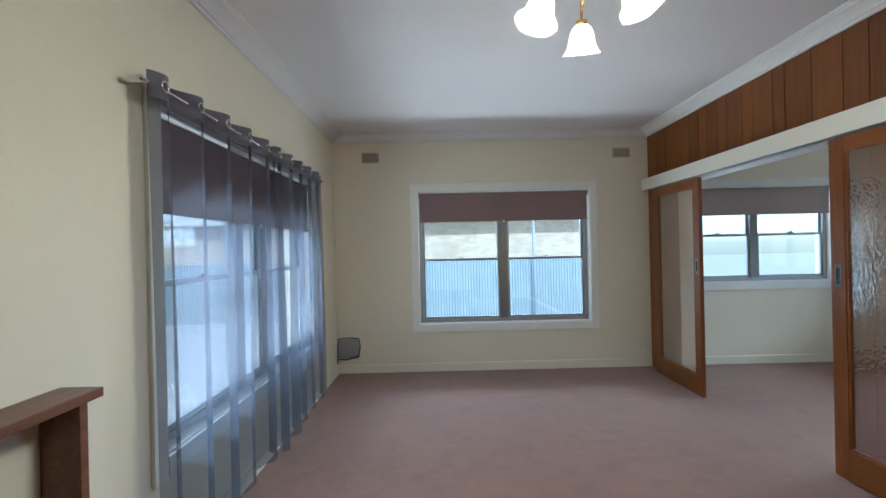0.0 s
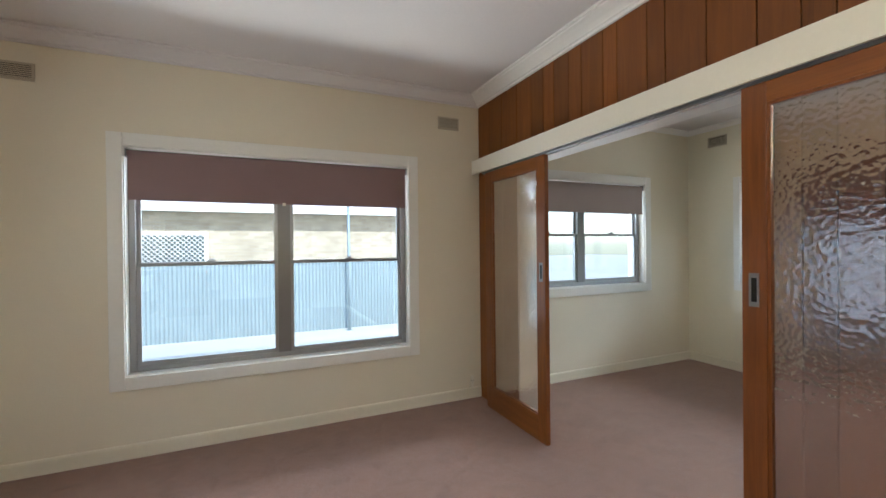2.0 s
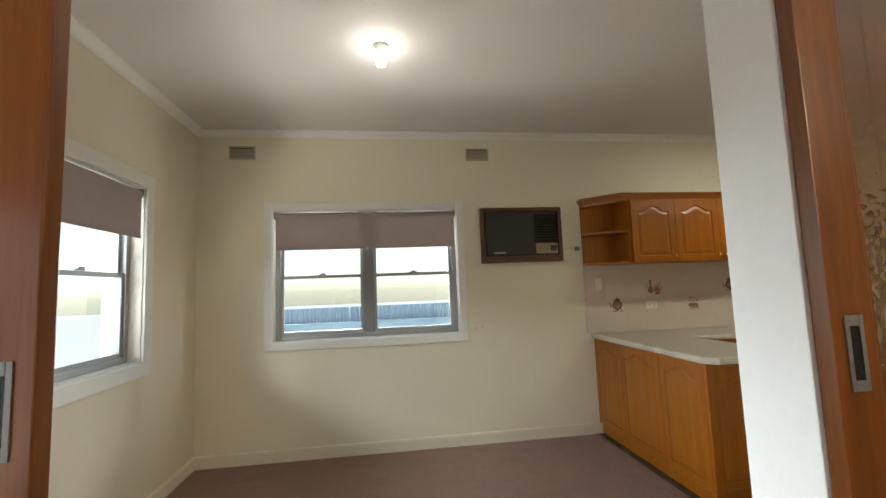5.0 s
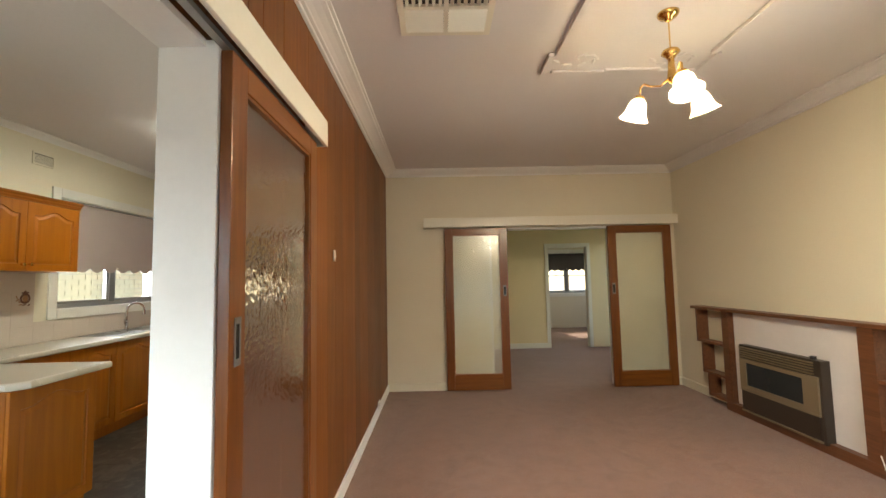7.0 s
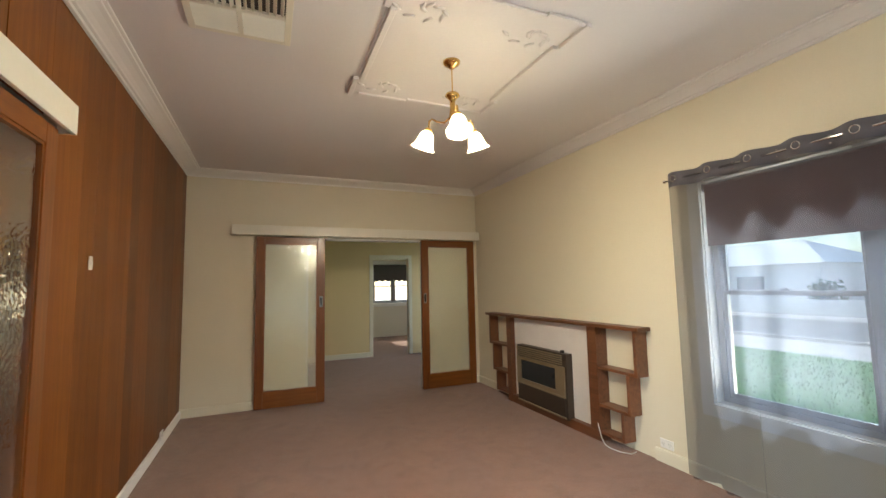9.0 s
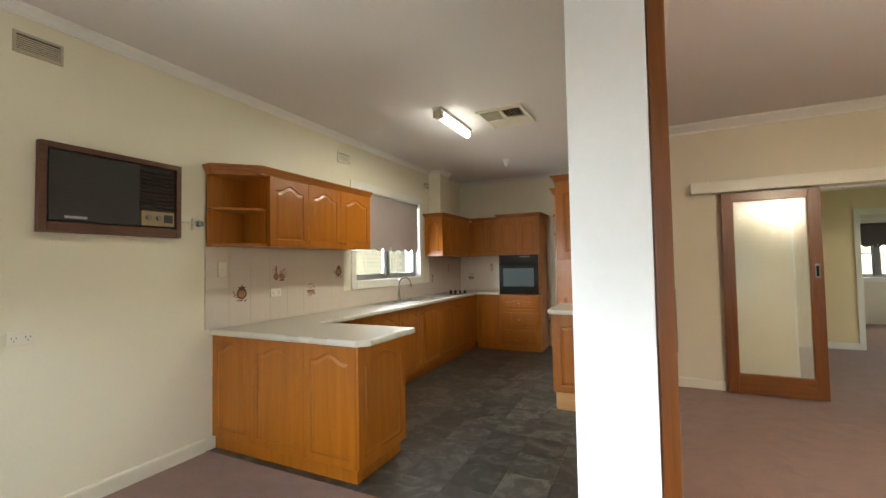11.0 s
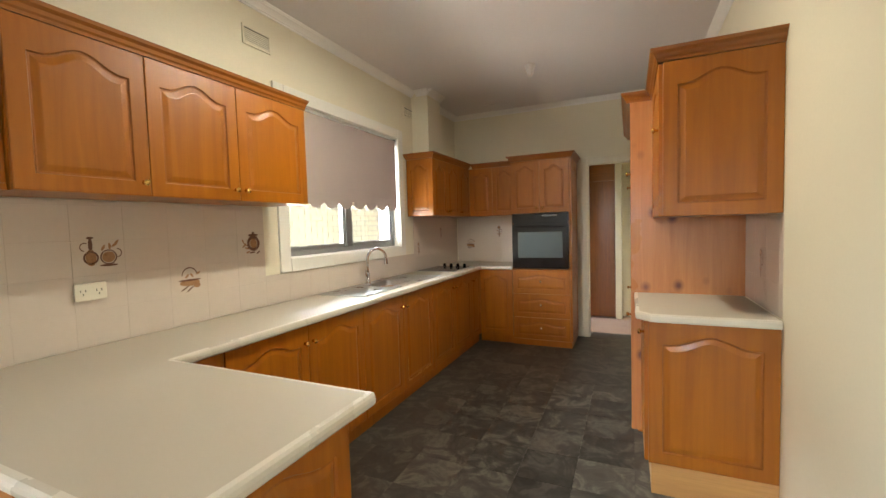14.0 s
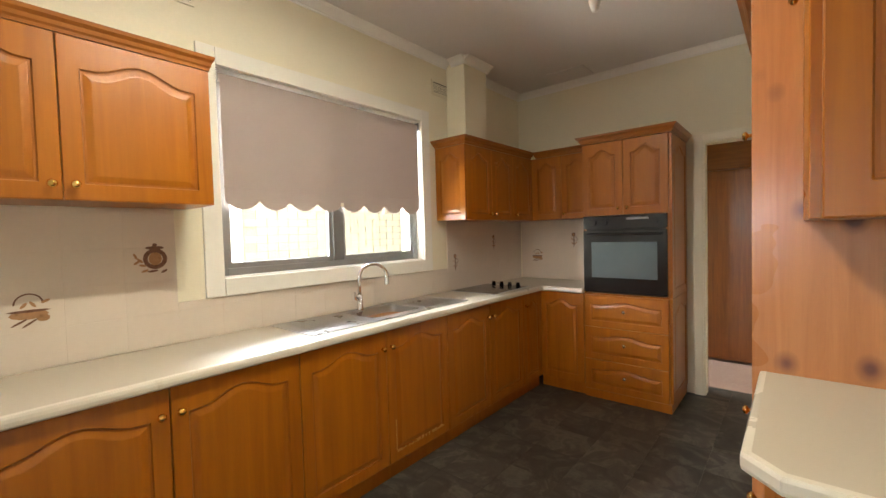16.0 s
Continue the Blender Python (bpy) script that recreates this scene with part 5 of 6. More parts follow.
for path in ([(XE - 0.014, -3.542), (1.628, -3.542)], [(1.628, -3.542), (1.565, -3.605)], [(1.565, -3.605), (1.565, -4.165)], [(1.565, -4.165), (2.492, -4.165)], [(2.492, -4.165), (2.492, -7.86)], [(2.492, -7.86), (2.122, -7.86)]):
    bm = bmesh.new()
    a, b = Vector((*path[0], 0)), Vector((*path[1], 0))
    d = (b - a).normalized()
    n = Vector((-d.y, d.x, 0))
    prof = [(0.012, ZB), (-0.004, ZB + 0.001), (-0.009, ZB + 0.008), (-0.01, ZB + 0.02), (-0.008, CT - 0.009), (-0.003, CT - 0.001), (0.012, CT + 0.0006)]
    rr = []
    for q, ext in ((a, -0.003), (b, 0.003)):
        rr.append([bm.verts.new(q + d * ext + n * u + Vector((0, 0, v))) for u, v in prof])
    for i in range(len(prof)):
        j = (i + 1) % len(prof)
        bm.faces.new((rr[0][i], rr[0][j], rr[1][j], rr[1][i]))
    bm.faces.new(rr[0])
    bm.faces.new(rr[1][::-1])
    part("front_edge", bm, M_BENCHE, wt, "paler rolled laminate edge")

# sink with drainers
sk = thing("kitchen_sink", (2.86, -6.33, CT), "stainless steel sink with two drainer boards", "sink")
T0, T1 = CT + 0.0008, CT + 0.006
part("rim", boxes((2.575, SX0, -6.86, -5.58, T0, T1), (SX1, 3.0, -6.86, -5.58, T0, T1), (SX0 + 0.0002, SX1 - 0.0002, -6.86, SY0, T0, T1), (SX0 + 0.0002, SX1 - 0.0002, SY1, -5.58, T0, T1)), M_STEEL, sk)
bm = bmesh.new()
o = [(SX0, SY0), (SX1, SY0), (SX1, SY1), (SX0, SY1)]
cxm, cym = (SX0 + SX1) / 2, (SY0 + SY1) / 2
rings = []
for zz, k in ((T1, 1.0), (CT - 0.02, 0.985), (CT - 0.12, 0.95), (CT - 0.14, 0.86), (CT - 0.142, 0.25)):
    ring = []
    for i in range(28):
        a = 2 * math.pi * i / 28
        sx, sy = math.copysign(abs(math.cos(a)) ** 0.35, math.cos(a)), math.copysign(abs(math.sin(a)) ** 0.35, math.sin(a))
        ring.append(bm.verts.new((cxm + sx * (SX1 - SX0) / 2 * k, cym + sy * (SY1 - SY0) / 2 * k, zz)))
    rings.append(ring)
for a, b in zip(rings, rings[1:]):
    for i in range(28):
        bm.faces.new((a[i], a[(i + 1) % 28], b[(i + 1) % 28], b[i]))
bm.faces.new(rings[-1])
part("bowl", bm, M_STEEL, sk, smooth=True)
for y0, y1 in ((-5.97, -5.64), (-6.8, -6.49)):
    for k in range(7):
        xx = 2.66 + k * 0.04
        part("drainer_rib", boxes((xx, xx + 0.008, y0, y1, T1, T1 + 0.0025)), M_STEEL, sk)
fc = thing("kitchen_tap", (2.955, -6.175, CT + 0.006), "chrome gooseneck kitchen mixer tap", "tap")
FX, FY = 2.955, -6.175
bm = bmesh.new()
lathe(bm, [(0.0, 0.0), (0.026, 0.0), (0.026, 0.006), (0.02, 0.012), (0.019, 0.1), (0.0, 0.102)], (FX, FY, CT + 0.006), 18)
part("body", bm, M_CHROME, fc, smooth=True)
bm = bmesh.new()
dirv = Vector((-0.45, -0.89, 0)).normalized()
pth = [Vector((FX, FY, CT + 0.1)), Vector((FX, FY, CT + 0.2))]
for k in range(1, 11):
    a = math.pi * k / 11
    pth.append(Vector((FX, FY, CT + 0.21)) + dirv * (0.095 * (1 - math.cos(a))) + Vector((0, 0, 0.095 * math.sin(a))))
pth.append(pth[-1] + Vector((0, 0, -0.03)))
rod_mesh(bm, [tuple(q) for q in pth], 0.012, 12)
part("spout", bm, M_CHROME, fc, smooth=True)
bm = bmesh.new()
rod_mesh(bm, [tuple(pth[-1] + Vector((0, 0, 0.01))), tuple(pth[-1] + Vector((0, 0, -0.045)))], [0.015, 0.018], 12)
part("spray_head", bm, M_CHROME, fc)
bm = bmesh.new()
rod_mesh(bm, [(FX, FY, CT + 0.08), (FX - 0.02, FY + 0.05, CT + 0.085), (FX - 0.025, FY + 0.06, CT + 0.13)], [0.014, 0.01, 0.006], 10)
part("lever", bm, M_CHROME, fc, smooth=True)

# cooktop
ck = thing("cooktop", (2.78, -7.47, CT), "grey glass electric cooktop with four knobs", "cooktop")
part("glass", boxes((2.57, 3.0, -7.74, -7.2, CT + 0.0008, CT + 0.008), bev=0.003), M_OVENG, ck)
part("steel_rim", boxes((2.562, 2.569, -7.75, -7.19, CT + 0.0008, CT + 0.007), (3.001, 3.008, -7.75, -7.19, CT + 0.0008, CT + 0.007), (2.5695, 3.0005, -7.75, -7.741, CT + 0.0008, CT + 0.007), (2.5695, 3.0005, -7.199, -7.19, CT + 0.0008, CT + 0.007)), M_STEEL, ck)
for k in range(4):
    bm = bmesh.new()
    lathe(bm, [(0.0, 0.034), (0.014, 0.033), (0.017, 0.026), (0.019, 0.0), (0.0, 0.0)], (2.64 + k * 0.085, -7.69, CT + 0.008), 14)
    part("knob", bm, M_BLACK, ck, smooth=True)
for cx, cy, r in ((2.68, -7.31, 0.085), (2.88, -7.31, 0.07), (2.68, -7.54, 0.07), (2.88, -7.54, 0.085)):
    bm = bmesh.new()
    lathe(bm, [(r, 0.0), (r, 0.0006), (r - 0.004, 0.0006), (r - 0.004, 0.0)], (cx, cy, CT + 0.0082), 28)
    part("hotplate_ring", bm, M_ALUD, ck)


def crown(bm, p0, p1, out, z, k=1.0):
    """Cabinet crown moulding between two points."""
    prof = [(-0.02, 0.0), (0.004, 0.0), (0.006, 0.012), (0.014, 0.02), (0.018, 0.034), (0.032, 0.046), (0.036, 0.06), (-0.02, 0.06)]
    a, b, n = Vector((*p0, z)), Vector((*p1, z)), Vector((*out, 0))
    d = (b - a).normalized()
    r0 = [bm.verts.new(a + n * u * k - d * max(0, u) * k + Vector((0, 0, v))) for u, v in prof]
    r1 = [bm.verts.new(b + n * u * k + d * max(0, u) * k + Vector((0, 0, v))) for u, v in prof]
    for i in range(len(prof)):
        j = (i + 1) % len(prof)
        bm.faces.new((r0[i], r0[j], r1[j], r1[i]))
    bm.faces.new(r0)
    bm.faces.new(r1[::-1])
    return bm


# wall cabinets beside the window
U0, U1, UF = 1.566, 2.148, 2.722
uc = thing("wall_cabinet", (2.88, -4.58, U0), "honey timber wall cabinet with three arched doors", "cabinet", G)
part("body", boxes((UF, XE - 0.013, -5.2, -3.83, U0, U1)), M_OAK, uc)
m = facing("W", UF, -3.83, 0)
for a, b, kx in ((0.0, 0.435, 0.405), (0.435, 0.875, 0.845), (0.875, 1.37, 0.907)):
    door_part(uc, m, a, b, U0 + 0.001, U1 - 0.004, (kx, U0 + 0.055), kmat=M_BRASS)
bm = bmesh.new()
crown(bm, (UF - 0.019, -3.84), (UF - 0.019, -5.2), (-1, 0), U1 - 0.002, 0.6)
part("crown_moulding", bm, M_OAKY, uc)
bm = bmesh.new()
crown(bm, (UF - 0.019, -5.2), (XE - 0.013, -5.2), (0, -1), U1 - 0.002, 0.6)
part("crown_moulding", bm, M_OAKX, uc)

# open end shelves with clipped corner
es = thing("corner_shelf_unit", (2.9, -3.66, U0), "open honey timber end shelf with clipped corner", "shelf", G)
SH = [(XE - 0.013, -3.5), (2.95, -3.5), (2.735, -3.72), (2.735, -3.827), (XE - 0.013, -3.827)]
for z0, z1, nm in ((U0, U0 + 0.022, "bottom_board"), (1.85, 1.868, "shelf_board"), (U1 - 0.02, U1, "top_board")):
    part(nm, slab(SH, z0, z1), M_OAK, es)
part("back_panel", boxes((XE - 0.03, XE - 0.013, -3.5, -3.815, U0 + 0.023, U1 - 0.021)), M_OAK, es)
part("side_panel", boxes((2.737, XE - 0.031, -3.827, -3.812, U0 + 0.023, U1 - 0.021)), M_OAK, es)
bm = bmesh.new()
crown(bm, (XE - 0.013, -3.5), (2.95, -3.5), (0, 1), U1 - 0.002, 0.6)
part("crown_moulding", bm, M_OAKX, es)
bm = bmesh.new()
crown(bm, (2.945, -3.503), (2.71, -3.743), (-0.715, 0.7), U1 - 0.002, 0.6)
part("crown_moulding", bm, M_OAKY, es)
bm = bmesh.new()
crown(bm, (2.703, -3.75), (2.703, -3.835), (-1, 0), U1 - 0.002, 0.6)
part("crown_moulding", bm, M_OAKY, es)

# corner wall cabinets and chimney boxing
V0, V1 = 1.52, 2.115
vc = thing("corner_wall_cabinet", (2.8, -7.9, V0), "honey timber L-shaped corner wall cabinet", "cabinet", G)
part("body", boxes((2.735, XE - 0.013, YK + 0.003, -7.07, V0, V1), (2.122, 2.734, YK + 0.003, -8.16, V0, V1)), M_OAK, vc)
m = facing("W", 2.735, -7.07, 0)
for a, b, kx in ((0.0, 0.355, 0.32), (0.355, 0.71, 0.39), (0.71, 1.065, 0.74)):
    door_part(vc, m, a, b, V0 + 0.001, V1 - 0.004, (kx, V0 + 0.05), stile=0.05)
m = facing("N", 2.715, -8.16, 0)
for a, b, kx in ((0.0, 0.295, 0.265), (0.295, 0.59, 0.325)):
    door_part(vc, m, a, b, V0 + 0.001, V1 - 0.004, (kx, V0 + 0.05) if a else None, stile=0.05)
m = facing("N", XE - 0.014, -7.07, 0)
door_part(vc, m, 0.0, XE - 0.014 - 2.717, V0 + 0.001, V1 - 0.004, None, "end_panel", stile=0.05)
bm = bmesh.new()
crown(bm, (2.716, -7.052), (2.716, -8.11), (-1, 0), V1 - 0.002)
crown(bm, (XE - 0.02, -7.051), (2.716, -7.051), (0, 1), V1 - 0.002)
crown(bm, (2.67, -8.141), (2.165, -8.141), (0, 1), V1 - 0.002)
part("crown_moulding", bm, M_OAKY, vc)
fl = thing("flue_boxing", (2.95, -7.5, V1 + 0.06), "cream boxed flue rising from cabinet to ceiling", "boxing", kind="structure")
part("boxing", boxes((2.84, XE - 0.002, -7.56, -7.24, V1 + 0.001, CEIL - 0.001), bev=0.004), M_WALLK, fl)
bm = bmesh.new()
run_profile(bm, CORNS, (2.82, -7.24, CEIL), (XE - 0.066, -7.24, CEIL), (0, 1, 0))
run_profile(bm, CORNS, (2.84, -7.58, CEIL), (2.84, -7.22, CEIL), (-1, 0, 0))
part("cornice", bm, M_WHITE, fl)

# oven tower
OX0, OX1, OY = 1.468, 2.118, -7.905
tw = thing("oven_tower", ((OX0 + OX1) / 2, -8.18, 0), "tall honey timber oven cabinet with drawers", "cabinet", G)
part("body", boxes((OX0, OX1, YK + 0.002, OY, 0.07, 0.885), (OX0, OX1, YK + 0.002, OY, 1.525, 2.12), (OX0, OX0 + 0.022, YK + 0.002, OY - 0.0005, 0.886, 1.524), (OX1 - 0.022, OX1, YK + 0.002, OY - 0.0005, 0.886, 1.524), (OX0 + 0.023, OX1 - 0.023, YK + 0.002, YK + 0.04, 0.886, 1.524)), M_OAK, tw)
part("plinth", boxes((OX0 - 0.012, OX1, YK + 0.002, OY + 0.012, 0.001, 0.069), bev=0.003), M_OAK, tw)
m = facing("N", OX1, OY, 0)
W = OX1 - OX0
for a, b, kx in ((0.0, W / 2, W / 2 - 0.035), (W / 2, W, W / 2 + 0.035)):
    door_part(tw, m, a, b, 1.528, 2.114, (kx, 1.58), stile=0.055)
for z0, z1 in ((0.075, 0.325), (0.33, 0.6), (0.605, 0.87)):
    bm = bmesh.new()
    arch_door(bm, m, 0.004, W - 0.004, z0, z1, stile=0.05, arch=0.03)
    dr = part("drawer", bm, M_OAK, tw)
    dr.data.materials.append(M_OAK_SHADE)
    knob(dr, m, W / 2, (z0 + z1) / 2 + 0.01, mat=M_CHROME)
m = facing("W", OX0, OY, 0)
for z0, z1 in ((0.075, 0.875), (0.88, 2.114)):
    door_part(tw, m, 0.002, OY - YK - 0.01, z0, z1, None, "side_panel", stile=0.06)
bm = bmesh.new()
crown(bm, (OX1, OY + 0.019), (OX0 - 0.019, OY + 0.019), (0, 1), 2.118, 1.2)
crown(bm, (OX0 - 0.019, OY + 0.019), (OX0 - 0.019, YK + 0.003), (-1, 0), 2.118, 1.2)
part("crown_moulding", bm, M_OAKX, tw)
ov = thing("wall_oven", (1.797, OY, 0.89), "black built-in wall oven with glass door", "oven")
a, b = OX0 + 0.026, OX1 - 0.026
part("carcass", boxes((a, b, YK + 0.045, OY + 0.004, 0.897, 1.52)), M_BLACK, ov)
part("control_panel", boxes((a - 0.018, b + 0.018, OY + 0.005, OY + 0.028, 1.415, 1.521), bev=0.003), M_BLACK, ov)
part("oven_door", boxes((a - 0.018, b + 0.018, OY + 0.005, OY + 0.034, 0.897, 1.405), bev=0.004), M_BLACK, ov)
part("oven_window", boxes((a + 0.05, b - 0.05, OY + 0.0342, OY + 0.036, 1.02, 1.31)), M_GREYG, ov)
bm = bmesh.new()
rod_mesh(bm, [(a + 0.02, OY + 0.07, 1.372), (b - 0.02, OY + 0.07, 1.372)], 0.011, 10)
box(bm, a + 0.03, a + 0.045, OY + 0.035, OY + 0.07, 1.364, 1.38)
box(bm, b - 0.045, b - 0.03, OY + 0.035, OY + 0.07, 1.364, 1.38)
part("handle", bm, M_BLACK, ov)
for xx in (b - 0.07, b - 0.16):
    bm = bmesh.new()
    rod_mesh(bm, [(xx, OY + 0.028, 1.468), (xx, OY + 0.05, 1.468)], [0.022, 0.019], 16)
    part("control_knob", bm, M_BLACK, ov)
bm = bmesh.new()
rod_mesh(bm, [(a + 0.06, OY + 0.028, 1.468), (a + 0.06, OY + 0.045, 1.468)], [0.02, 0.017], 16)
part("control_knob", bm, M_BLACK, ov)
part("display", boxes((a + 0.11, a + 0.27, OY + 0.0282, OY + 0.03, 1.485, 1.5)), M_ALUD, ov)

# cabinets on the partition side
RY0, RY1 = -5.485, -6.125
CS = 0.938
rb = thing("base_cabinet", (0.47, -6.0, 0), "honey timber base cabinet with arched end panel", "cabinet", G)
part("body", boxes((XK + 0.002, 0.784, RY1 + 0.002, RY0, 0.16, CS - 0.042)), M_OAK, rb)
part("plinth", boxes((XK + 0.002, 0.772, RY1 + 0.002, RY0 + 0.012, 0.001, 0.159)), M_KICK, rb, "paler raw timber plinth")
m = facing("N", 0.786, RY0, 0)
door_part(rb, m, 0.0, 0.786 - XK - 0.004, 0.162, CS - 0.044, None, "end_panel", stile=0.062)
m = facing("E", 0.784, RY1 + 0.004, 0)
door_part(rb, m, 0.0, RY0 - RY1 - 0.006, 0.162, CS - 0.044, (0.6, CS - 0.11))
st = thing("side_worktop", (0.48, -6, CS - 0.04), "cream laminate worktop with clipped white edge", "worktop")
part("top", slab([(XK + 0.013, -5.445), (0.77, -5.445), (0.828, -5.5), (0.828, RY1 + 0.001), (XK + 0.013, RY1 + 0.001)], CS - 0.04, CS), M_BENCH, st)
for q0, q1 in (((XK + 0.013, -5.437), (0.772, -5.437)), ((0.772, -5.437), (0.836, -5.498)), ((0.836, -5.498), (0.836, RY1 + 0.001))):
    bm = bmesh.new()
    a, b = Vector((*q0, 0)), Vector((*q1, 0))
    d = (b - a).normalized()
    n = Vector((-d.y, d.x, 0))
    prof = [(-0.012, CS - 0.04), (0.004, CS - 0.04 + 0.001), (0.007, CS - 0.04 + 0.01), (0.007, CS - 0.01), (0.003, CS - 0.001), (-0.012, CS + 0.0006)]
    rr = [[bm.verts.new(q + d * e + n * u + Vector((0, 0, v))) for u, v in prof] for q, e in ((a, -0.002), (b, 0.002))]
    for i in range(len(prof)):
        j = (i + 1) % len(prof)
        bm.faces.new((rr[0][i], rr[0][j], rr[1][j], rr[1][i]))
    bm.faces.new(rr[0])
    bm.faces.new(rr[1][::-1])
    part("front_edge", bm, M_BENCHE, st, "white rolled edge")
ru = thing("wall_cabinet", (0.43, -6.0, 1.39), "honey timber wall cabinet with arched end panel", "cabinet", G)
part("body", boxes((XK + 0.002, 0.717, RY1 + 0.002, RY0 + 0.0, 1.419, 2.165)), M_OAK, ru)
m = facing("N", 0.719, RY0, 0)
door_part(ru, m, 0.0, 0.719 - XK - 0.004, 1.42, 2.161, None, "end_panel", stile=0.062)
m = facing("E", 0.717, RY1 + 0.004, 0)
door_part(ru, m, 0.0, RY0 - RY1 - 0.006, 1.42, 2.161, (0.6, 1.85))
bm = bmesh.new()
crown(bm, (0.738, RY0 + 0.019), (XK + 0.003, RY0 + 0.019), (0, 1), 2.163)
crown(bm, (0.738, RY1 + 0.003), (0.738, RY0 + 0.019), (1, 0), 2.163)
part("crown_moulding", bm, M_OAKX, ru)
pt = thing("pantry_cupboard", (0.48, -6.9, 0), "tall knotty pine pantry cupboard with brass knobs", "cupboard", G)
part("body", boxes((XK + 0.002, 0.842, -7.45, RY1 - 0.018, 0.1, 2.157)), M_OAK, pt)
part("plinth", boxes((XK + 0.002, 0.822, -7.45, RY1 - 0.018, 0.001, 0.099)), M_OAK, pt)
part("side_panel", boxes((XK + 0.002, 0.862, RY1 - 0.0175, RY1 - 0.001, 0.02, 2.157), bev=0.0015), M_PINE, pt, "knotty pine side panel")
m = facing("E", 0.842, -7.45, 0)
for z0, z1, kz in ((0.104, 1.15, 0.78), (1.155, 2.153, 1.71)):
    for a, b, kx in ((0.0, 0.65, 0.62), (0.65, 1.3, 0.68)):
        door_part(pt, m, a, b, z0, z1, (1.27 if a else 0.03, kz))
bm = bmesh.new()
crown(bm, (0.88, RY1 + 0.0), (0.7, RY1 + 0.0), (0, 1), 2.155)
crown(bm, (0.88, -7.45), (0.88, RY1), (1, 0), 2.155)
part("crown_moulding", bm, M_OAKY, pt)

# air conditioner in the wall
ac = thing("air_conditioner", (XE, -2.895, 1.62), "dark wall air conditioner in a timber-look surround", "air conditioner")
m = facing("W", XE, -2.895, 1.62)
part("surround", boxes((-0.395, -0.36, -0.05, -0.001, 0, 0.52), (0.36, 0.395, -0.05, -0.001, 0, 0.52), (-0.3595, 0.3595, -0.05, -0.001, 0, 0.06), (-0.3595, 0.3595, -0.05, -0.001, 0.485, 0.52), m=m, bev=0.003), M_ACWOOD, ac, "dark timber-look surround")
part("case", boxes((-0.3595, 0.3595, -0.02, -0.001, 0.0605, 0.4845), m=m), M_DARK, ac)
part("intake_panel", boxes((-0.352, 0.12, -0.045, -0.021, 0.07, 0.475), m=m, bev=0.003), M_DARK, ac)
for k in range(17):
    part("intake_rib", boxes((-0.345, 0.113, -0.0475, -0.0455, 0.08 + k * 0.0232, 0.092 + k * 0.0232), m=m), M_DARK, ac)
for k in range(11):
    zz = 0.19 + k * 0.026
    mm = m @ Matrix.Translation((0.24, -0.034, zz)) @ Matrix.Rotation(radians(28), 4, "X")
    part("louvre", boxes((-0.108, 0.108, -0.014, 0.012, -0.003, 0.003), m=mm), M_DARKBROWN, ac)
part("control_panel", boxes((0.132, 0.348, -0.044, -0.021, 0.075, 0.175), m=m, bev=0.003), M_BRONZE, ac)
for xx in (0.175, 0.24):
    bm = bmesh.new()
    rod_mesh(bm, [(xx, -0.044, 0.13), (xx, -0.062, 0.13)], 0.017, 14, m)
    part("knob", bm, M_ALUD, ac)
part("button_strip", boxes((0.275, 0.335, -0.0455, -0.0442, 0.1, 0.155), m=m), M_DARK, ac)
part("badge", boxes((-0.28, -0.17, -0.049, -0.0478, 0.085, 0.1), m=m), M_ALU, ac)
pg = thing("power_plug", (XE, -3.42, 1.73), "grey plug and cord beside the air conditioner", "plug")
bm = bmesh.new()
rod_mesh(bm, [(XE - 0.02, -3.29, 1.735), (XE - 0.03, -3.33, 1.742), (XE - 0.03, -3.38, 1.74), (XE - 0.02, -3.425, 1.735)], 0.006, 8)
part("cord", bm, M_CABLE, pg, smooth=True)
bm = bmesh.new()
rod_mesh(bm, [(XE - 0.012, -3.44, 1.735), (XE - 0.05, -3.44, 1.735)], 0.022, 14)
part("plug_body", bm, M_ALUD, pg)
part("socket_plate", boxes((XE - 0.0115, XE - 0.001, -3.485, -3.395, 1.69, 1.78), bev=0.003), M_PLAST, pg)

# timber cupboard door of the rear passage
rd = thing("passage_cupboard", (1.3, -9.7, 0), "red-brown timber cupboard door in the rear passage", "cupboard")
part("carcass", boxes((1.06, 1.56, -9.778, -9.6, 0.02, 2.4)), M_DOORX, rd)
part("door_leaf", boxes((1.068, 1.552, -9.599, -9.575, 0.05, 1.985), bev=0.003), M_DOORV, rd)
part("transom_panel", boxes((1.068, 1.552, -9.599, -9.58, 2.0, 2.38), bev=0.003), M_DOORX, rd)
part("stop_rail", boxes((1.068, 1.552, -9.599, -9.565, 1.986, 1.999)), M_DOORX, rd)
part("jamb", boxes((0.97, 1.055, -9.778, -9.56, 0.001, 2.4), bev=0.003), M_TRIM, rd, "cream painted jamb")

# ---- outdoors ----
ZG = -0.45
gr = solid("ground", boxes((-60, 60, -60, 60, ZG - 0.3, ZG)), M_CONC, "pale concrete and paving around the house", "ground", kind="structure")
solid("lawn", boxes((-13.0, -6.4, -26, -2.6, ZG, ZG + 0.03)), M_GRASS, "green front lawn", "lawn", kind="structure")
solid("garden_edge", boxes((-6.4, -6.28, -26, -2.6, ZG, ZG + 0.09)), M_CONC, "low concrete garden edging beside the lawn", "kerb", kind="structure")
solid("road", boxes((-23.5, -16.0, -60, 60, ZG, ZG + 0.012)), M_ROAD, "grey asphalt street", "road", kind="structure")
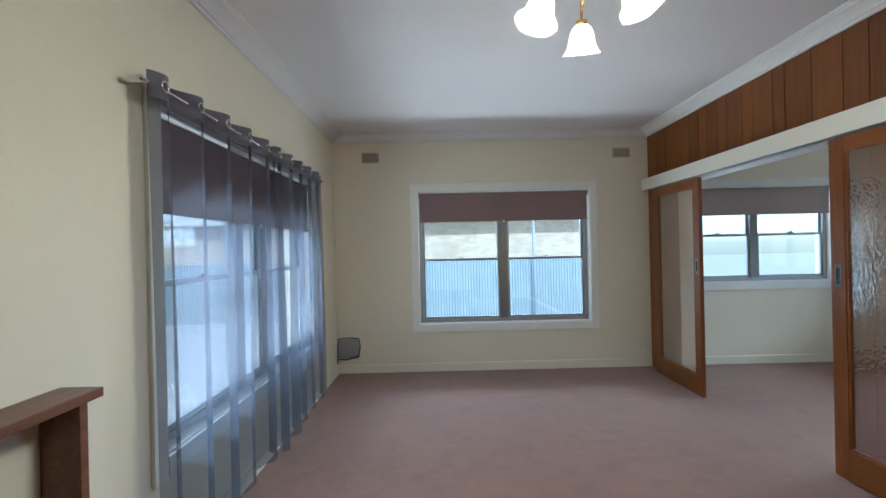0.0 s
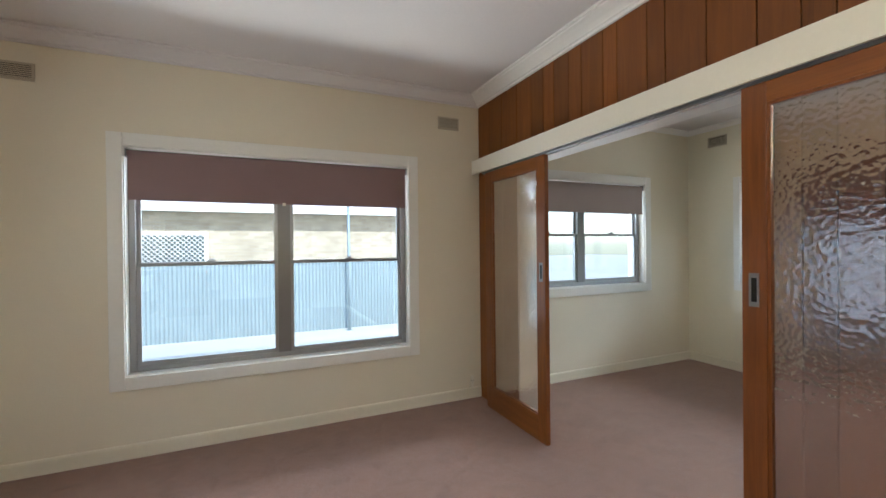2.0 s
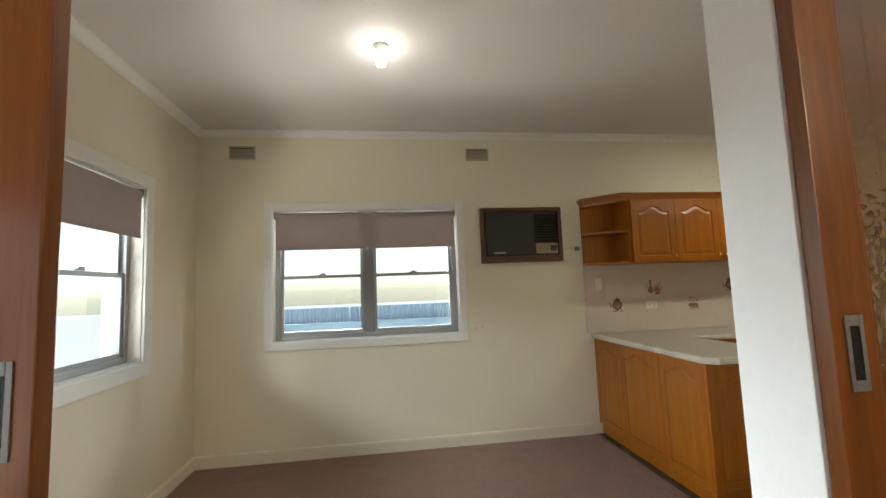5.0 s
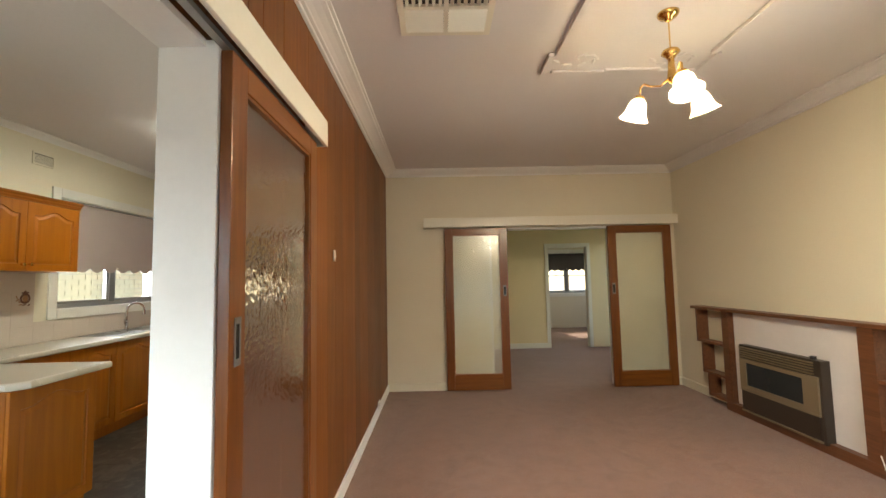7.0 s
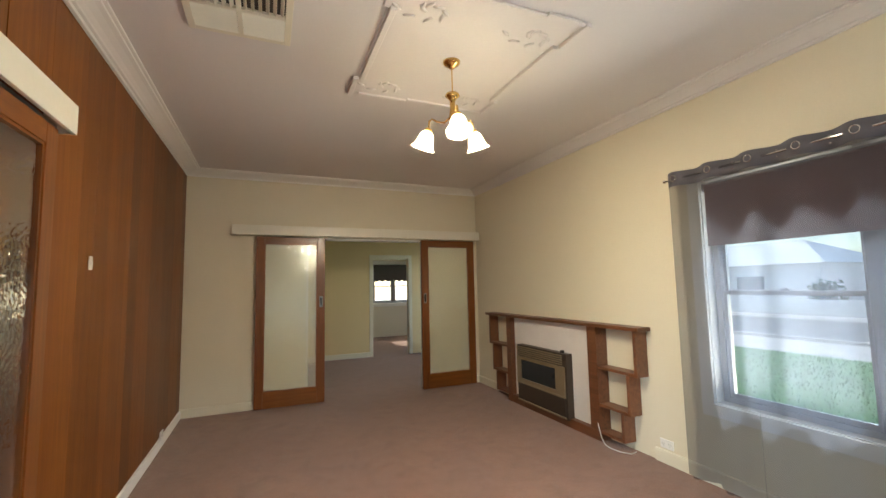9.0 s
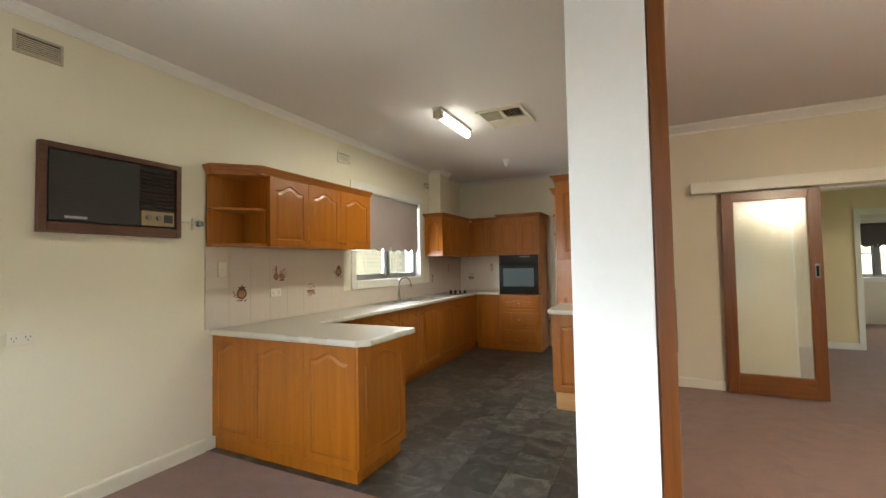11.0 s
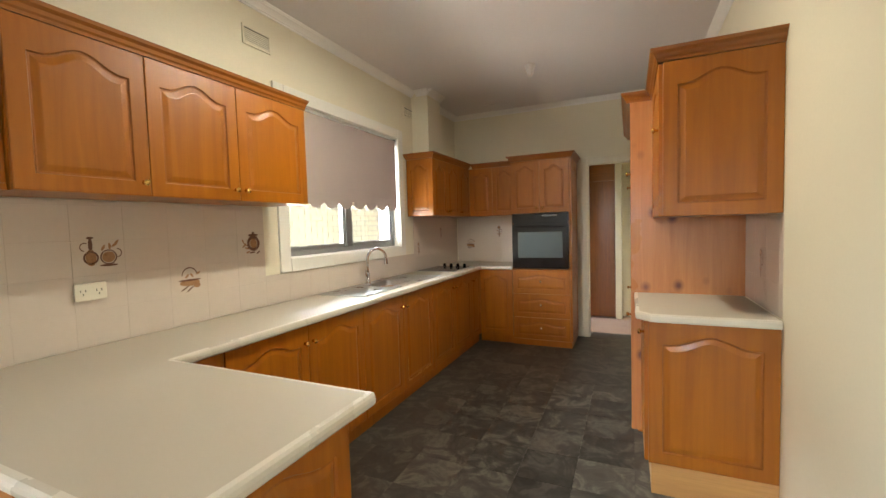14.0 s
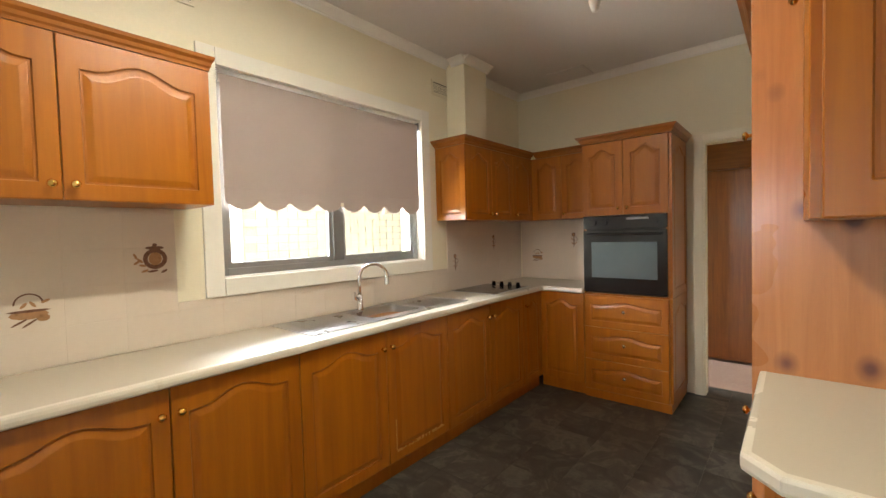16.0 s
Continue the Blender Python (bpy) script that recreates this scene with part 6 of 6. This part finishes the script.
solid("kerb", boxes((-16.0, -15.8, -60, 60, ZG, ZG + 0.1)), M_CONC, "concrete street kerb", "kerb", kind="structure")
rg = random.Random(7)
gv, gf = [], []
for k in range(9000):
    x, y = rg.uniform(-12.9, -6.45), rg.uniform(-14, -2.65)
    a, hh, l = rg.uniform(0, 6.28), rg.uniform(0.03, 0.07), rg.uniform(-0.03, 0.03)
    dx, dy = 0.012 * math.cos(a), 0.012 * math.sin(a)
    i = len(gv)
    gv += [(x - dx, y - dy, ZG + 0.03), (x + dx, y + dy, ZG + 0.03), (x + l, y + l * 0.5, ZG + 0.03 + hh)]
    gf.append((i, i + 1, i + 2))
me = bpy.data.meshes.new("grass")
me.from_pydata(gv, [], gf)
me.materials.append(M_GRASS)
tagged(new("grass", me), "short green grass blades on the lawn", "grass", kind="stuff")


def corrugated(name, x0, x1, y, z0, z1, mat, label, along="x", pitch=0.076, amp=0.012, posts=2.4):
    f = thing(name, ((x0 + x1) / 2, y, z0) if along == "x" else (y, (x0 + x1) / 2, z0), label, "fence")
    n = int((x1 - x0) / pitch * 6)
    bm = bmesh.new()
    cols = []
    for i in range(n + 1):
        a = x0 + (x1 - x0) * i / n
        o = amp * math.sin(2 * math.pi * (a - x0) / pitch)
        cols.append([bm.verts.new((a, y + o + d, z) if along == "x" else (y + o + d, a, z)) for d in (0, 0.004) for z in (z0, z1)])
    for p0, p1 in zip(cols, cols[1:]):
        for a, b in ((0, 1), (2, 3), (1, 3), (0, 2)):
            bm.faces.new((p0[a], p1[a], p1[b], p0[b]))
    part("corrugated_sheet", bm, mat, f)
    k = x0 + 0.3
    while k < x1:
        bm = boxes((k, k + 0.05, y + 0.03, y + 0.08, z0, z1 - 0.05)) if along == "x" else boxes((y + 0.03, y + 0.08, k, k + 0.05, z0, z1 - 0.05))
        part("post", bm, mat, f)
        k += posts
    return f


corrugated("boundary_fence", -13.0, 2.7, 6.4, ZG, 1.19, M_FENCE, "weathered galvanised corrugated iron boundary fence")
corrugated("side_fence", -5.2, 0.3, 7.2, ZG, 1.12, M_BLUEF, "blue-grey ribbed steel fence beside the drive", "y", 0.06, 0.008)
solid("drive_wall", boxes((6.9, 7.05, -5.2, 0.3, ZG, 0.86), bev=0.01), M_BLUEF, "low rendered blue-grey wall along the drive", "wall", kind="structure")

for xx in (-0.03,):
    po = thing("veranda_post", (xx, 6.12, ZG), "slim pale steel post beside the fence", "post", "veranda posts")
    bm = bmesh.new()
    rod_mesh(bm, [(xx, 6.12, ZG), (xx, 6.12, 2.75)], 0.032, 10)
    part("tube", bm, M_FENCE, po, smooth=True)
    part("foot_plate", boxes((xx - 0.07, xx + 0.07, 6.05, 6.19, ZG, ZG + 0.012)), M_FENCE, po)

nh = thing("neighbour_house", (-4, 12, ZG), "cream brick neighbour house with pale gutter", "house")
part("wall", boxes((-16, 3.2, 9.0, 9.2, ZG, 2.46)), M_BRICKN, nh, "tan brick wall")
part("fascia", boxes((-16.5, 3.6, 8.42, 8.5, 2.4, 2.56), bev=0.01), M_WHITE, nh, "white gutter")
part("soffit", boxes((-16.5, 3.6, 8.5, 9.0, 2.44, 2.47)), M_WHITE, nh)
bm = bmesh.new()
vs = [bm.verts.new(q) for q in ((-16.6, 8.38, 2.56), (3.7, 8.38, 2.56), (3.7, 14.0, 4.1), (-16.6, 14.0, 4.1), (-16.6, 8.38, 2.52), (3.7, 8.38, 2.52), (3.7, 14.0, 4.06), (-16.6, 14.0, 4.06))]
for f in ((0, 1, 2, 3), (7, 6, 5, 4), (0, 4, 5, 1), (1, 5, 6, 2), (2, 6, 7, 3), (3, 7, 4, 0)):
    bm.faces.new([vs[i] for i in f])
part("roof", bm, M_ROOFT, nh)
wd = part("window", boxes((-5.6, -5.52, 8.94, 8.999, 0.9, 1.9), (-3.22, -3.14, 8.94, 8.999, 0.9, 1.9), (-5.5195, -3.2205, 8.94, 8.999, 1.82, 1.9), (-5.5195, -3.2205, 8.94, 8.999, 0.9, 0.98)), M_WHITE, nh)
part("pane", boxes((-5.52, -3.22, 8.985, 8.998, 0.98, 1.82)), M_GREYG, wd)
bm = bmesh.new()
for k in range(-8, 20):
    for s in (-1, 1):
        # diagonal bars cut off at the frame
        x0, x1, z0, z1 = -5.52 + k * 0.125, -5.52 + k * 0.125 + 0.91, 0.98, 1.82
        if s < 0:
            z0, z1 = z1, z0
        lo, hi = max(0.0, (-5.52 - x0) / 0.91), min(1.0, (-3.22 - x0) / 0.91)
        if hi - lo > 0.03:
            rod_mesh(bm, [(x0 + 0.91 * f, 8.955 + 0.004 * s, z0 + (z1 - z0) * f) for f in (lo, hi)], 0.008, 4)
part("lattice_grille", bm, M_WHITE, wd, "white diamond security grille")

bin_ = thing("wheelie_bin", (2.75, 4.6, ZG), "blue-grey wheelie bin beside the path", "bin")
bm = bmesh.new()
vs = [bm.verts.new((2.75 + sx * q, 4.6 + sy * q, z)) for z, q in ((ZG + 0.05, 0.22), (ZG + 1.0, 0.29)) for sx, sy in ((-1, -1), (1, -1), (1, 1), (-1, 1))]
for f in ((3, 2, 1, 0), (4, 5, 6, 7), (0, 1, 5, 4), (1, 2, 6, 5), (2, 3, 7, 6), (3, 0, 4, 7)):
    bm.faces.new([vs[i] for i in f])
part("body", bm, M_BLUEF, bin_)
part("lid", boxes((2.44, 3.06, 4.28, 4.93, ZG + 1.001, ZG + 1.06), bev=0.015), M_BLUEF, bin_)
for xx in (2.53, 2.97):
    bm = bmesh.new()
    rod_mesh(bm, [(xx - 0.03, 4.86, ZG + 0.1), (xx + 0.03, 4.86, ZG + 0.1)], 0.1, 16)
    part("wheel", bm, M_DARK, bin_)

# breeze-block pillar at the drive
bp = thing("breeze_block_pillar", (6.6, 0.55, ZG), "pale pierced breeze-block screen pillar", "pillar")
for k in range(5):
    z0 = ZG + 0.012 + k * 0.3
    part("block", boxes((6.5, 6.7, 0.4, 0.45, z0, z0 + 0.292), (6.5, 6.7, 0.65, 0.7, z0, z0 + 0.292), (6.5, 6.7, 0.4505, 0.6495, z0, z0 + 0.045), (6.5, 6.7, 0.4505, 0.6495, z0 + 0.247, z0 + 0.292), (6.55, 6.65, 0.53, 0.57, z0 + 0.0455, z0 + 0.2465)), M_BRICK, bp)

# street side: low wall, houses and shrubs beyond the road
lw = thing("street_wall", (-26, -4, ZG), "low pale garden wall across the street", "wall")
part("wall", boxes((-26.2, -26, -40, 30, ZG, 0.35)), M_HOUSE, lw)
for k, (ya, yb, hgt) in enumerate(((-30, -16, 2.4), (-11, 3, 2.2), (8, 20, 2.5))):
    hs = thing("street_house", (-36, (ya + yb) / 2, ZG), "pale house with iron roof across the street", "house", "houses across the street")
    part("wall", boxes((-42, -33, ya, yb, ZG, hgt)), M_HOUSE, hs)
    bm = bmesh.new()
    vs = [bm.verts.new(q) for q in ((-32.5, ya - 0.5, hgt), (-32.5, yb + 0.5, hgt), (-42.5, yb + 0.5, hgt), (-42.5, ya - 0.5, hgt), (-37.5, ya + 3, hgt + 1.9), (-37.5, yb - 3, hgt + 1.9))]
    for f in ((0, 1, 5, 4), (1, 2, 5), (2, 3, 4, 5), (3, 0, 4), (3, 2, 1, 0)):
        bm.faces.new([vs[i] for i in f])
    part("roof", bm, M_ROOFT, hs)
    for q in (0.25, 0.7):
        yc = ya + (yb - ya) * q
        wi = part("window", boxes((-32.99, -32.93, yc - 1.0, yc + 1.0, 0.6, 1.7)), M_WHITE, hs)
        part("pane", boxes((-32.925, -32.92, yc - 0.92, yc + 0.92, 0.68, 1.62)), M_GREYG, wi)
rt = random.Random(11)
for k, (sx, sy, sr) in enumerate(((-27.5, -20, 0.7), (-27.8, -13.5, 0.9), (-27.5, 6.5, 0.8), (-28, 24, 1.0))):
    tr = thing("shrub", (sx, sy, ZG), "dark green garden shrub across the street", "shrub", "shrubs across the street")
    bm = bmesh.new()
    rod_mesh(bm, [(sx, sy, ZG), (sx + 0.05, sy, ZG + sr * 0.8)], [0.08, 0.04], 7)
    part("trunk", bm, M_DOORV, tr)
    vv, ff = [], []
    for j in range(900):
        a, b = rt.uniform(0, 6.28), rt.uniform(-0.9, 1)
        r = sr * rt.uniform(0.45, 1.0) * (0.85 + 0.25 * math.sin(3 * a + k))
        c = Vector((sx + r * math.cos(a) * math.sqrt(max(0, 1 - b * b)), sy + r * math.sin(a) * math.sqrt(max(0, 1 - b * b)), ZG + sr * 1.1 + r * b))
        d1 = Vector((rt.uniform(-1, 1), rt.uniform(-1, 1), rt.uniform(-1, 1))) * 0.11
        d2 = Vector((rt.uniform(-1, 1), rt.uniform(-1, 1), rt.uniform(-1, 1))) * 0.07
        i = len(vv)
        vv += [tuple(c), tuple(c + d1 + d2), tuple(c + d1 * 2), tuple(c + d1 - d2)]
        ff.append((i, i + 1, i + 2, i + 3))
    me = bpy.data.meshes.new("crown")
    me.from_pydata(vv, [], ff)
    me.materials.append(M_LEAF)
    ob = new("crown", me)
    ob.parent = tr
    ob.matrix_parent_inverse = base_of(tr).inverted()

# brick wing of the house outside the kitchen window
bw = thing("brick_wing", (5.1, -7.9, ZG), "cream brick wing wall seen from the kitchen", "wall")
part("backing", boxes((5.02, 5.2, -11, -6.35, ZG, 2.75)), M_MORTAR, bw)
gd = thing("glazed_side_door", (5.1, -5.9, ZG), "white framed blue-tinted glazed side door", "door")
part("post", boxes((4.98, 5.1, -6.33, -6.2, ZG, 2.75), bev=0.005), M_WHITE, gd)
part("frame", boxes((5.0, 5.06, -6.19, -6.12, ZG + 0.02, 2.2), (5.0, 5.06, -5.42, -5.35, ZG + 0.02, 2.2), (5.0, 5.06, -6.119, -5.421, 2.1, 2.2), (5.0, 5.06, -6.119, -5.421, ZG + 0.02, ZG + 0.2), (5.0, 5.06, -6.119, -5.421, 0.55, 0.63)), M_WHITE, gd)
part("pane", boxes((5.025, 5.03, -6.12, -5.42, ZG + 0.2, 2.1)), M_BLUEF, gd, "blue tinted glass")
part("wall_return", boxes((5.02, 5.2, -5.34, -4.4, ZG, 2.75)), M_MORTAR, gd)

# ---- pieces: boards, tiles, bricks ----
# dark sheet added behind the boards so their joints look shaded
part("joint_shade_sheet", boxes((0.0202, 0.0208, YS + 0.002, TO[0] - 0.002, 0.002, CEIL - 0.002), (0.0202, 0.0208, TO[1] + 0.002, -0.002, 0.002, CEIL - 0.002), (0.0202, 0.0208, TO[0] - 0.001, TO[1] + 0.001, TO[3] + 0.004, CEIL - 0.002)), M_DARKBROWN, wall_partition, "dark sheet added as shade in the joints")
ed = [0.0, -0.205, -0.42, -0.65, -0.85, -1.0, -1.12, -1.28, -1.4, -1.59, -1.7, -1.91, -2.02, -2.24, -2.46, -2.62, -2.73]
rb_ = random.Random(3)
while ed[-1] > YS + 0.25:
    ed.append(round(ed[-1] - rb_.choice((0.105, 0.13, 0.16, 0.2, 0.22)), 3))
ed.append(YS)
for a, b in zip(ed, ed[1:]):
    lowest = TO[3] + 0.002 if (a > TO[0] + 0.001 and b < TO[1] - 0.001) else 0.001
    z0 = lowest
    dx = rb_.uniform(0, 0.002) if b > -3.3 else rb_.uniform(0, 0.0004)
    bm = bmesh.new()
    gap = 0.0028 if b > -3.3 else 0.0004
    y0, y1 = b + gap, a - gap
    box(bm, 0.001 + dx, 0.02, y0, y1, z0, CEIL - 0.001, bev=0.0)
    bmesh.ops.bevel(bm, geom=[e for e in bm.edges if abs(e.verts[0].co.z - e.verts[1].co.z) > 0.1 and e.verts[0].co.x < 0.01], offset=0.0008 if b > -3.3 else 0.0003, segments=1, affect="EDGES")
    part("board", bm, M_BOARD, wall_partition)
    if lowest > 1 and b < TO[0]:
        bm = boxes((0.001 + dx, 0.02, y0, TO[0] - 0.001, 0.001, TO[3] + 0.001))
        part("board", bm, M_BOARD, wall_partition)
    if lowest > 1 and a > TO[1]:
        bm = boxes((0.001 + dx, 0.02, TO[1] + 0.001, y1, 0.001, TO[3] + 0.001))
        part("board", bm, M_BOARD, wall_partition)

TW, TH = 0.205, 0.155


def tile_mesh(w, h):
    bm = bmesh.new()
    vs0 = [(-w / 2, 0, -h / 2), (w / 2, 0, -h / 2), (w / 2, 0, h / 2), (-w / 2, 0, h / 2)]
    e = 0.0007
    d = 0.0009
    vs1 = [(-w / 2 + e, -d, -h / 2 + e), (w / 2 - e, -d, -h / 2 + e), (w / 2 - e, -d, h / 2 - e), (-w / 2 + e, -d, h / 2 - e)]
    a = [bm.verts.new(v) for v in vs0]
    b = [bm.verts.new(v) for v in vs1]
    for i in range(4):
        bm.faces.new((a[i], a[(i + 1) % 4], b[(i + 1) % 4], b[i]))
    bm.faces.new(b)
    return mesh_of("tile", bm, M_TILE)


TILES = {}


def splash(side, x, y, length, z0, z1, skip=None, name="splashback"):
    """Tiled panel; x, y is its left end on the wall."""
    m = facing(side, x, y, 0)
    sp = thing(name, m @ Vector((length / 2, 0, z0)), "ivory tiled splashback with brown kitchen motifs", "splashback", kind="structure")
    spec = []
    u = 0.0
    while u < length - 0.01:
        uw = min(TW, length - u)
        v = z0
        while v < z1 - 0.01:
            vh = min(TH, z1 - v)
            if not (skip and u + uw > skip[0] + 0.01 and u < skip[1] - 0.01 and v + vh > skip[2] + 0.01):
                spec.append((u, v, uw, vh))
            elif skip and v < skip[2] - 0.01:
                spec.append((u, v, uw, skip[2] - v))
            v += TH
        u += TW
    bm = bmesh.new()
    for u, v, uw, vh in spec:
        box(bm, u, u + uw, -0.005, -0.001, v, v + vh, m)
        key = (round(uw, 3), round(vh, 3))
        if key not in TILES:
            TILES[key] = tile_mesh(uw - 0.0008, vh - 0.0008)
        piece("tile", TILES[key], m @ Matrix.Translation((u + uw / 2, -0.0052, v + vh / 2)), sp)
    part("grout_bed", bm, M_GROUT, sp)
    return sp, m


s1, m1 = splash("W", XE, -3.5, 4.95, CT + 0.001, U0 - 0.002, (3.5 - 1.72 - 0.0, 3.62, KW[2] - 0.09))
s2, m2 = splash("N", XE - 0.014, YK, XE - 0.014 - 2.122, CT + 0.001, V0 - 0.002)
s3, m3 = splash("E", XK, RY1 + 0.002, 0.66, CS + 0.001, 1.417)


def motif(parent, m, u, v, kind):
    """Small brown picture on a tile: jug, pot, basket or spoons with leaves."""
    bm = bmesh.new()
    q = m @ Matrix.Translation((u, -0.0064, v)) @ Matrix.Diagonal((1.42, 1, 1.42, 1))

    def blob(cx, cz, rx, rz, seg=12):
        ring = [bm.verts.new(q @ Vector((cx + rx * math.cos(2 * math.pi * i / seg), -0.0003, cz + rz * math.sin(2 * math.pi * i / seg)))) for i in range(seg)]
        bm.faces.new(ring)

    def ringm(cx, cz, r0, r1, a0=0, a1=360, seg=14):
        pr = None
        for i in range(seg + 1):
            a = radians(a0 + (a1 - a0) * i / seg)
            c = [bm.verts.new(q @ Vector((cx + r * math.cos(a), -0.0003, cz + r * math.sin(a)))) for r in (r0, r1)]
            if pr:
                bm.faces.new((pr[0], c[0], c[1], pr[1]))
            pr = c

    def leaf(cx, cz, a, l=0.011, w=0.004):
        ring = []
        for i in range(8):
            o = 2 * math.pi * i / 8
            x, z = l * math.cos(o), w * math.sin(o)
            ring.append(bm.verts.new(q @ Vector((cx + x * math.cos(a) - z * math.sin(a), -0.0006, cz + x * math.sin(a) + z * math.cos(a)))))
        bm.faces.new(ring)

    leaves = []
    if kind == "pot":
        ringm(0.012, 0.004, 0.021, 0.034, 0, 360, 22)
        blob(0.012, 0.04, 0.027, 0.006)
        blob(0.012, 0.05, 0.007, 0.005)
        leaf(0.004, -0.036, 0.1, 0.016, 0.004)
        leaf(0.036, -0.038, 0.5)
        body = [(0.012, 0.004, 0.019, 0.022)]
        leaves = [(-0.03, 0.0, 2.4), (-0.042, 0.014, 2.0), (-0.024, -0.016, 2.9), (-0.038, -0.006, 0.6), (-0.018, -0.034, 0.3)]
    elif kind == "jugs":
        ringm(-0.022, -0.012, 0.016, 0.021, 0, 360, 20)
        blob(-0.022, 0.028, 0.006, 0.022)
        blob(-0.022, 0.05, 0.01, 0.004)
        ringm(-0.037, 0.022, 0.011, 0.014, 60, 260)
        ringm(0.026, -0.012, 0.02, 0.024, 0, 360, 20)
        blob(0.026, -0.038, 0.026, 0.004)
        ringm(0.05, 0.0, 0.012, 0.015, -90, 90)
        body = [(-0.022, -0.012, 0.015, 0.026), (0.026, -0.012, 0.019, 0.018)]
        leaves = [(0.012, 0.018, 1.1), (0.03, 0.022, 1.6), (0.044, 0.026, 0.6), (0.05, 0.034, 0.9)]
    elif kind == "basket":
        ringm(0.0, 0.006, 0.027, 0.031, 0, 180, 18)
        leaf(0.0, -0.012, 0.0, 0.046, 0.004)
        leaf(-0.02, -0.042, 0.5, 0.02, 0.003)
        leaf(0.0, -0.046, 0.6, 0.02, 0.003)
        body = [(0.0, -0.022, 0.04, 0.013), (0.028, -0.034, 0.014, 0.01)]
        leaves = [(-0.01, 0.004, 0.8), (0.008, 0.006, 2.2), (0.034, 0.012, 0.4)]
    else:
        ringm(0.0, 0.03, 0.009, 0.014, 0, 360, 16)
        blob(0.003, -0.02, 0.0045, 0.04)
        ringm(0.016, 0.0, 0.012, 0.015)
        body = [(0.0, 0.03, 0.008, 0.011)]
        leaves = [(-0.012, 0.0, 2.2), (0.014, -0.03, 0.6), (-0.01, -0.03, 2.6)]
    part("motif", bm, M_MOTIF, parent)
    bm = bmesh.new()
    for c in body:
        blob(*c)
    for cx, cz, a in leaves:
        leaf(cx, cz, a)
    part("motif", bm, M_MOTIF2, parent)


ROW = [CT + TH * k + TH / 2 for k in range(5)]
for u, r, k in ((1.5, 1, "pot"), (3.5, 2, "jugs"), (5.5, 1, "basket"), (7.5, 2, "pot"), (18.5, 1, "spoons"), (21.5, 2, "spoons")):
    motif(s1, m1, u * TW, ROW[r] + 0.02, k)
for u, r, k in ((0.9, 1, "basket"), (2.85, 2, "spoons")):
    motif(s2, m2, u * TW, ROW[r] + 0.02, k)
motif(s3, m3, 0.315, 1.175, "spoons")

# vinyl floor tiles
VT = 0.305
bm = boxes((-VT / 2 + 0.0006, VT / 2 - 0.0006, -VT / 2 + 0.0006, VT / 2 - 0.0006, -0.003, 0.0))
vt = mesh_of("vinyl_tile", bm, M_VINYL)
xx = XK + VT / 2
while xx < XE:
    yy = YV - VT / 2
    while yy > YK - 0.2:
        inside = xx < XE - 0.45 or yy > -4.2
        if inside:
            piece("vinyl_tile", vt, Matrix.Translation((xx, yy, 0.0)), floor_kitchen)
        yy -= VT
    xx += VT

# bricks of the wing outside the kitchen window
bm = boxes((-0.006, 0.05, -0.114, 0.114, -0.037, 0.037))
bk = mesh_of("brick", bm, M_BRICK)
for r in range(20):
    z = 0.55 + r * 0.086
    for k in range(13):
        y = -6.36 - 0.12 - k * 0.24 - (0.12 if r % 2 else 0)
        piece("brick", bk, Matrix.Translation((5.016, y, z)), bw)
    for k in range(3):
        y = -5.34 + 0.13 + k * 0.24 + (0.1 if r % 2 else 0)
        piece("brick", bk, Matrix.Translation((5.016, y, z)), gd)
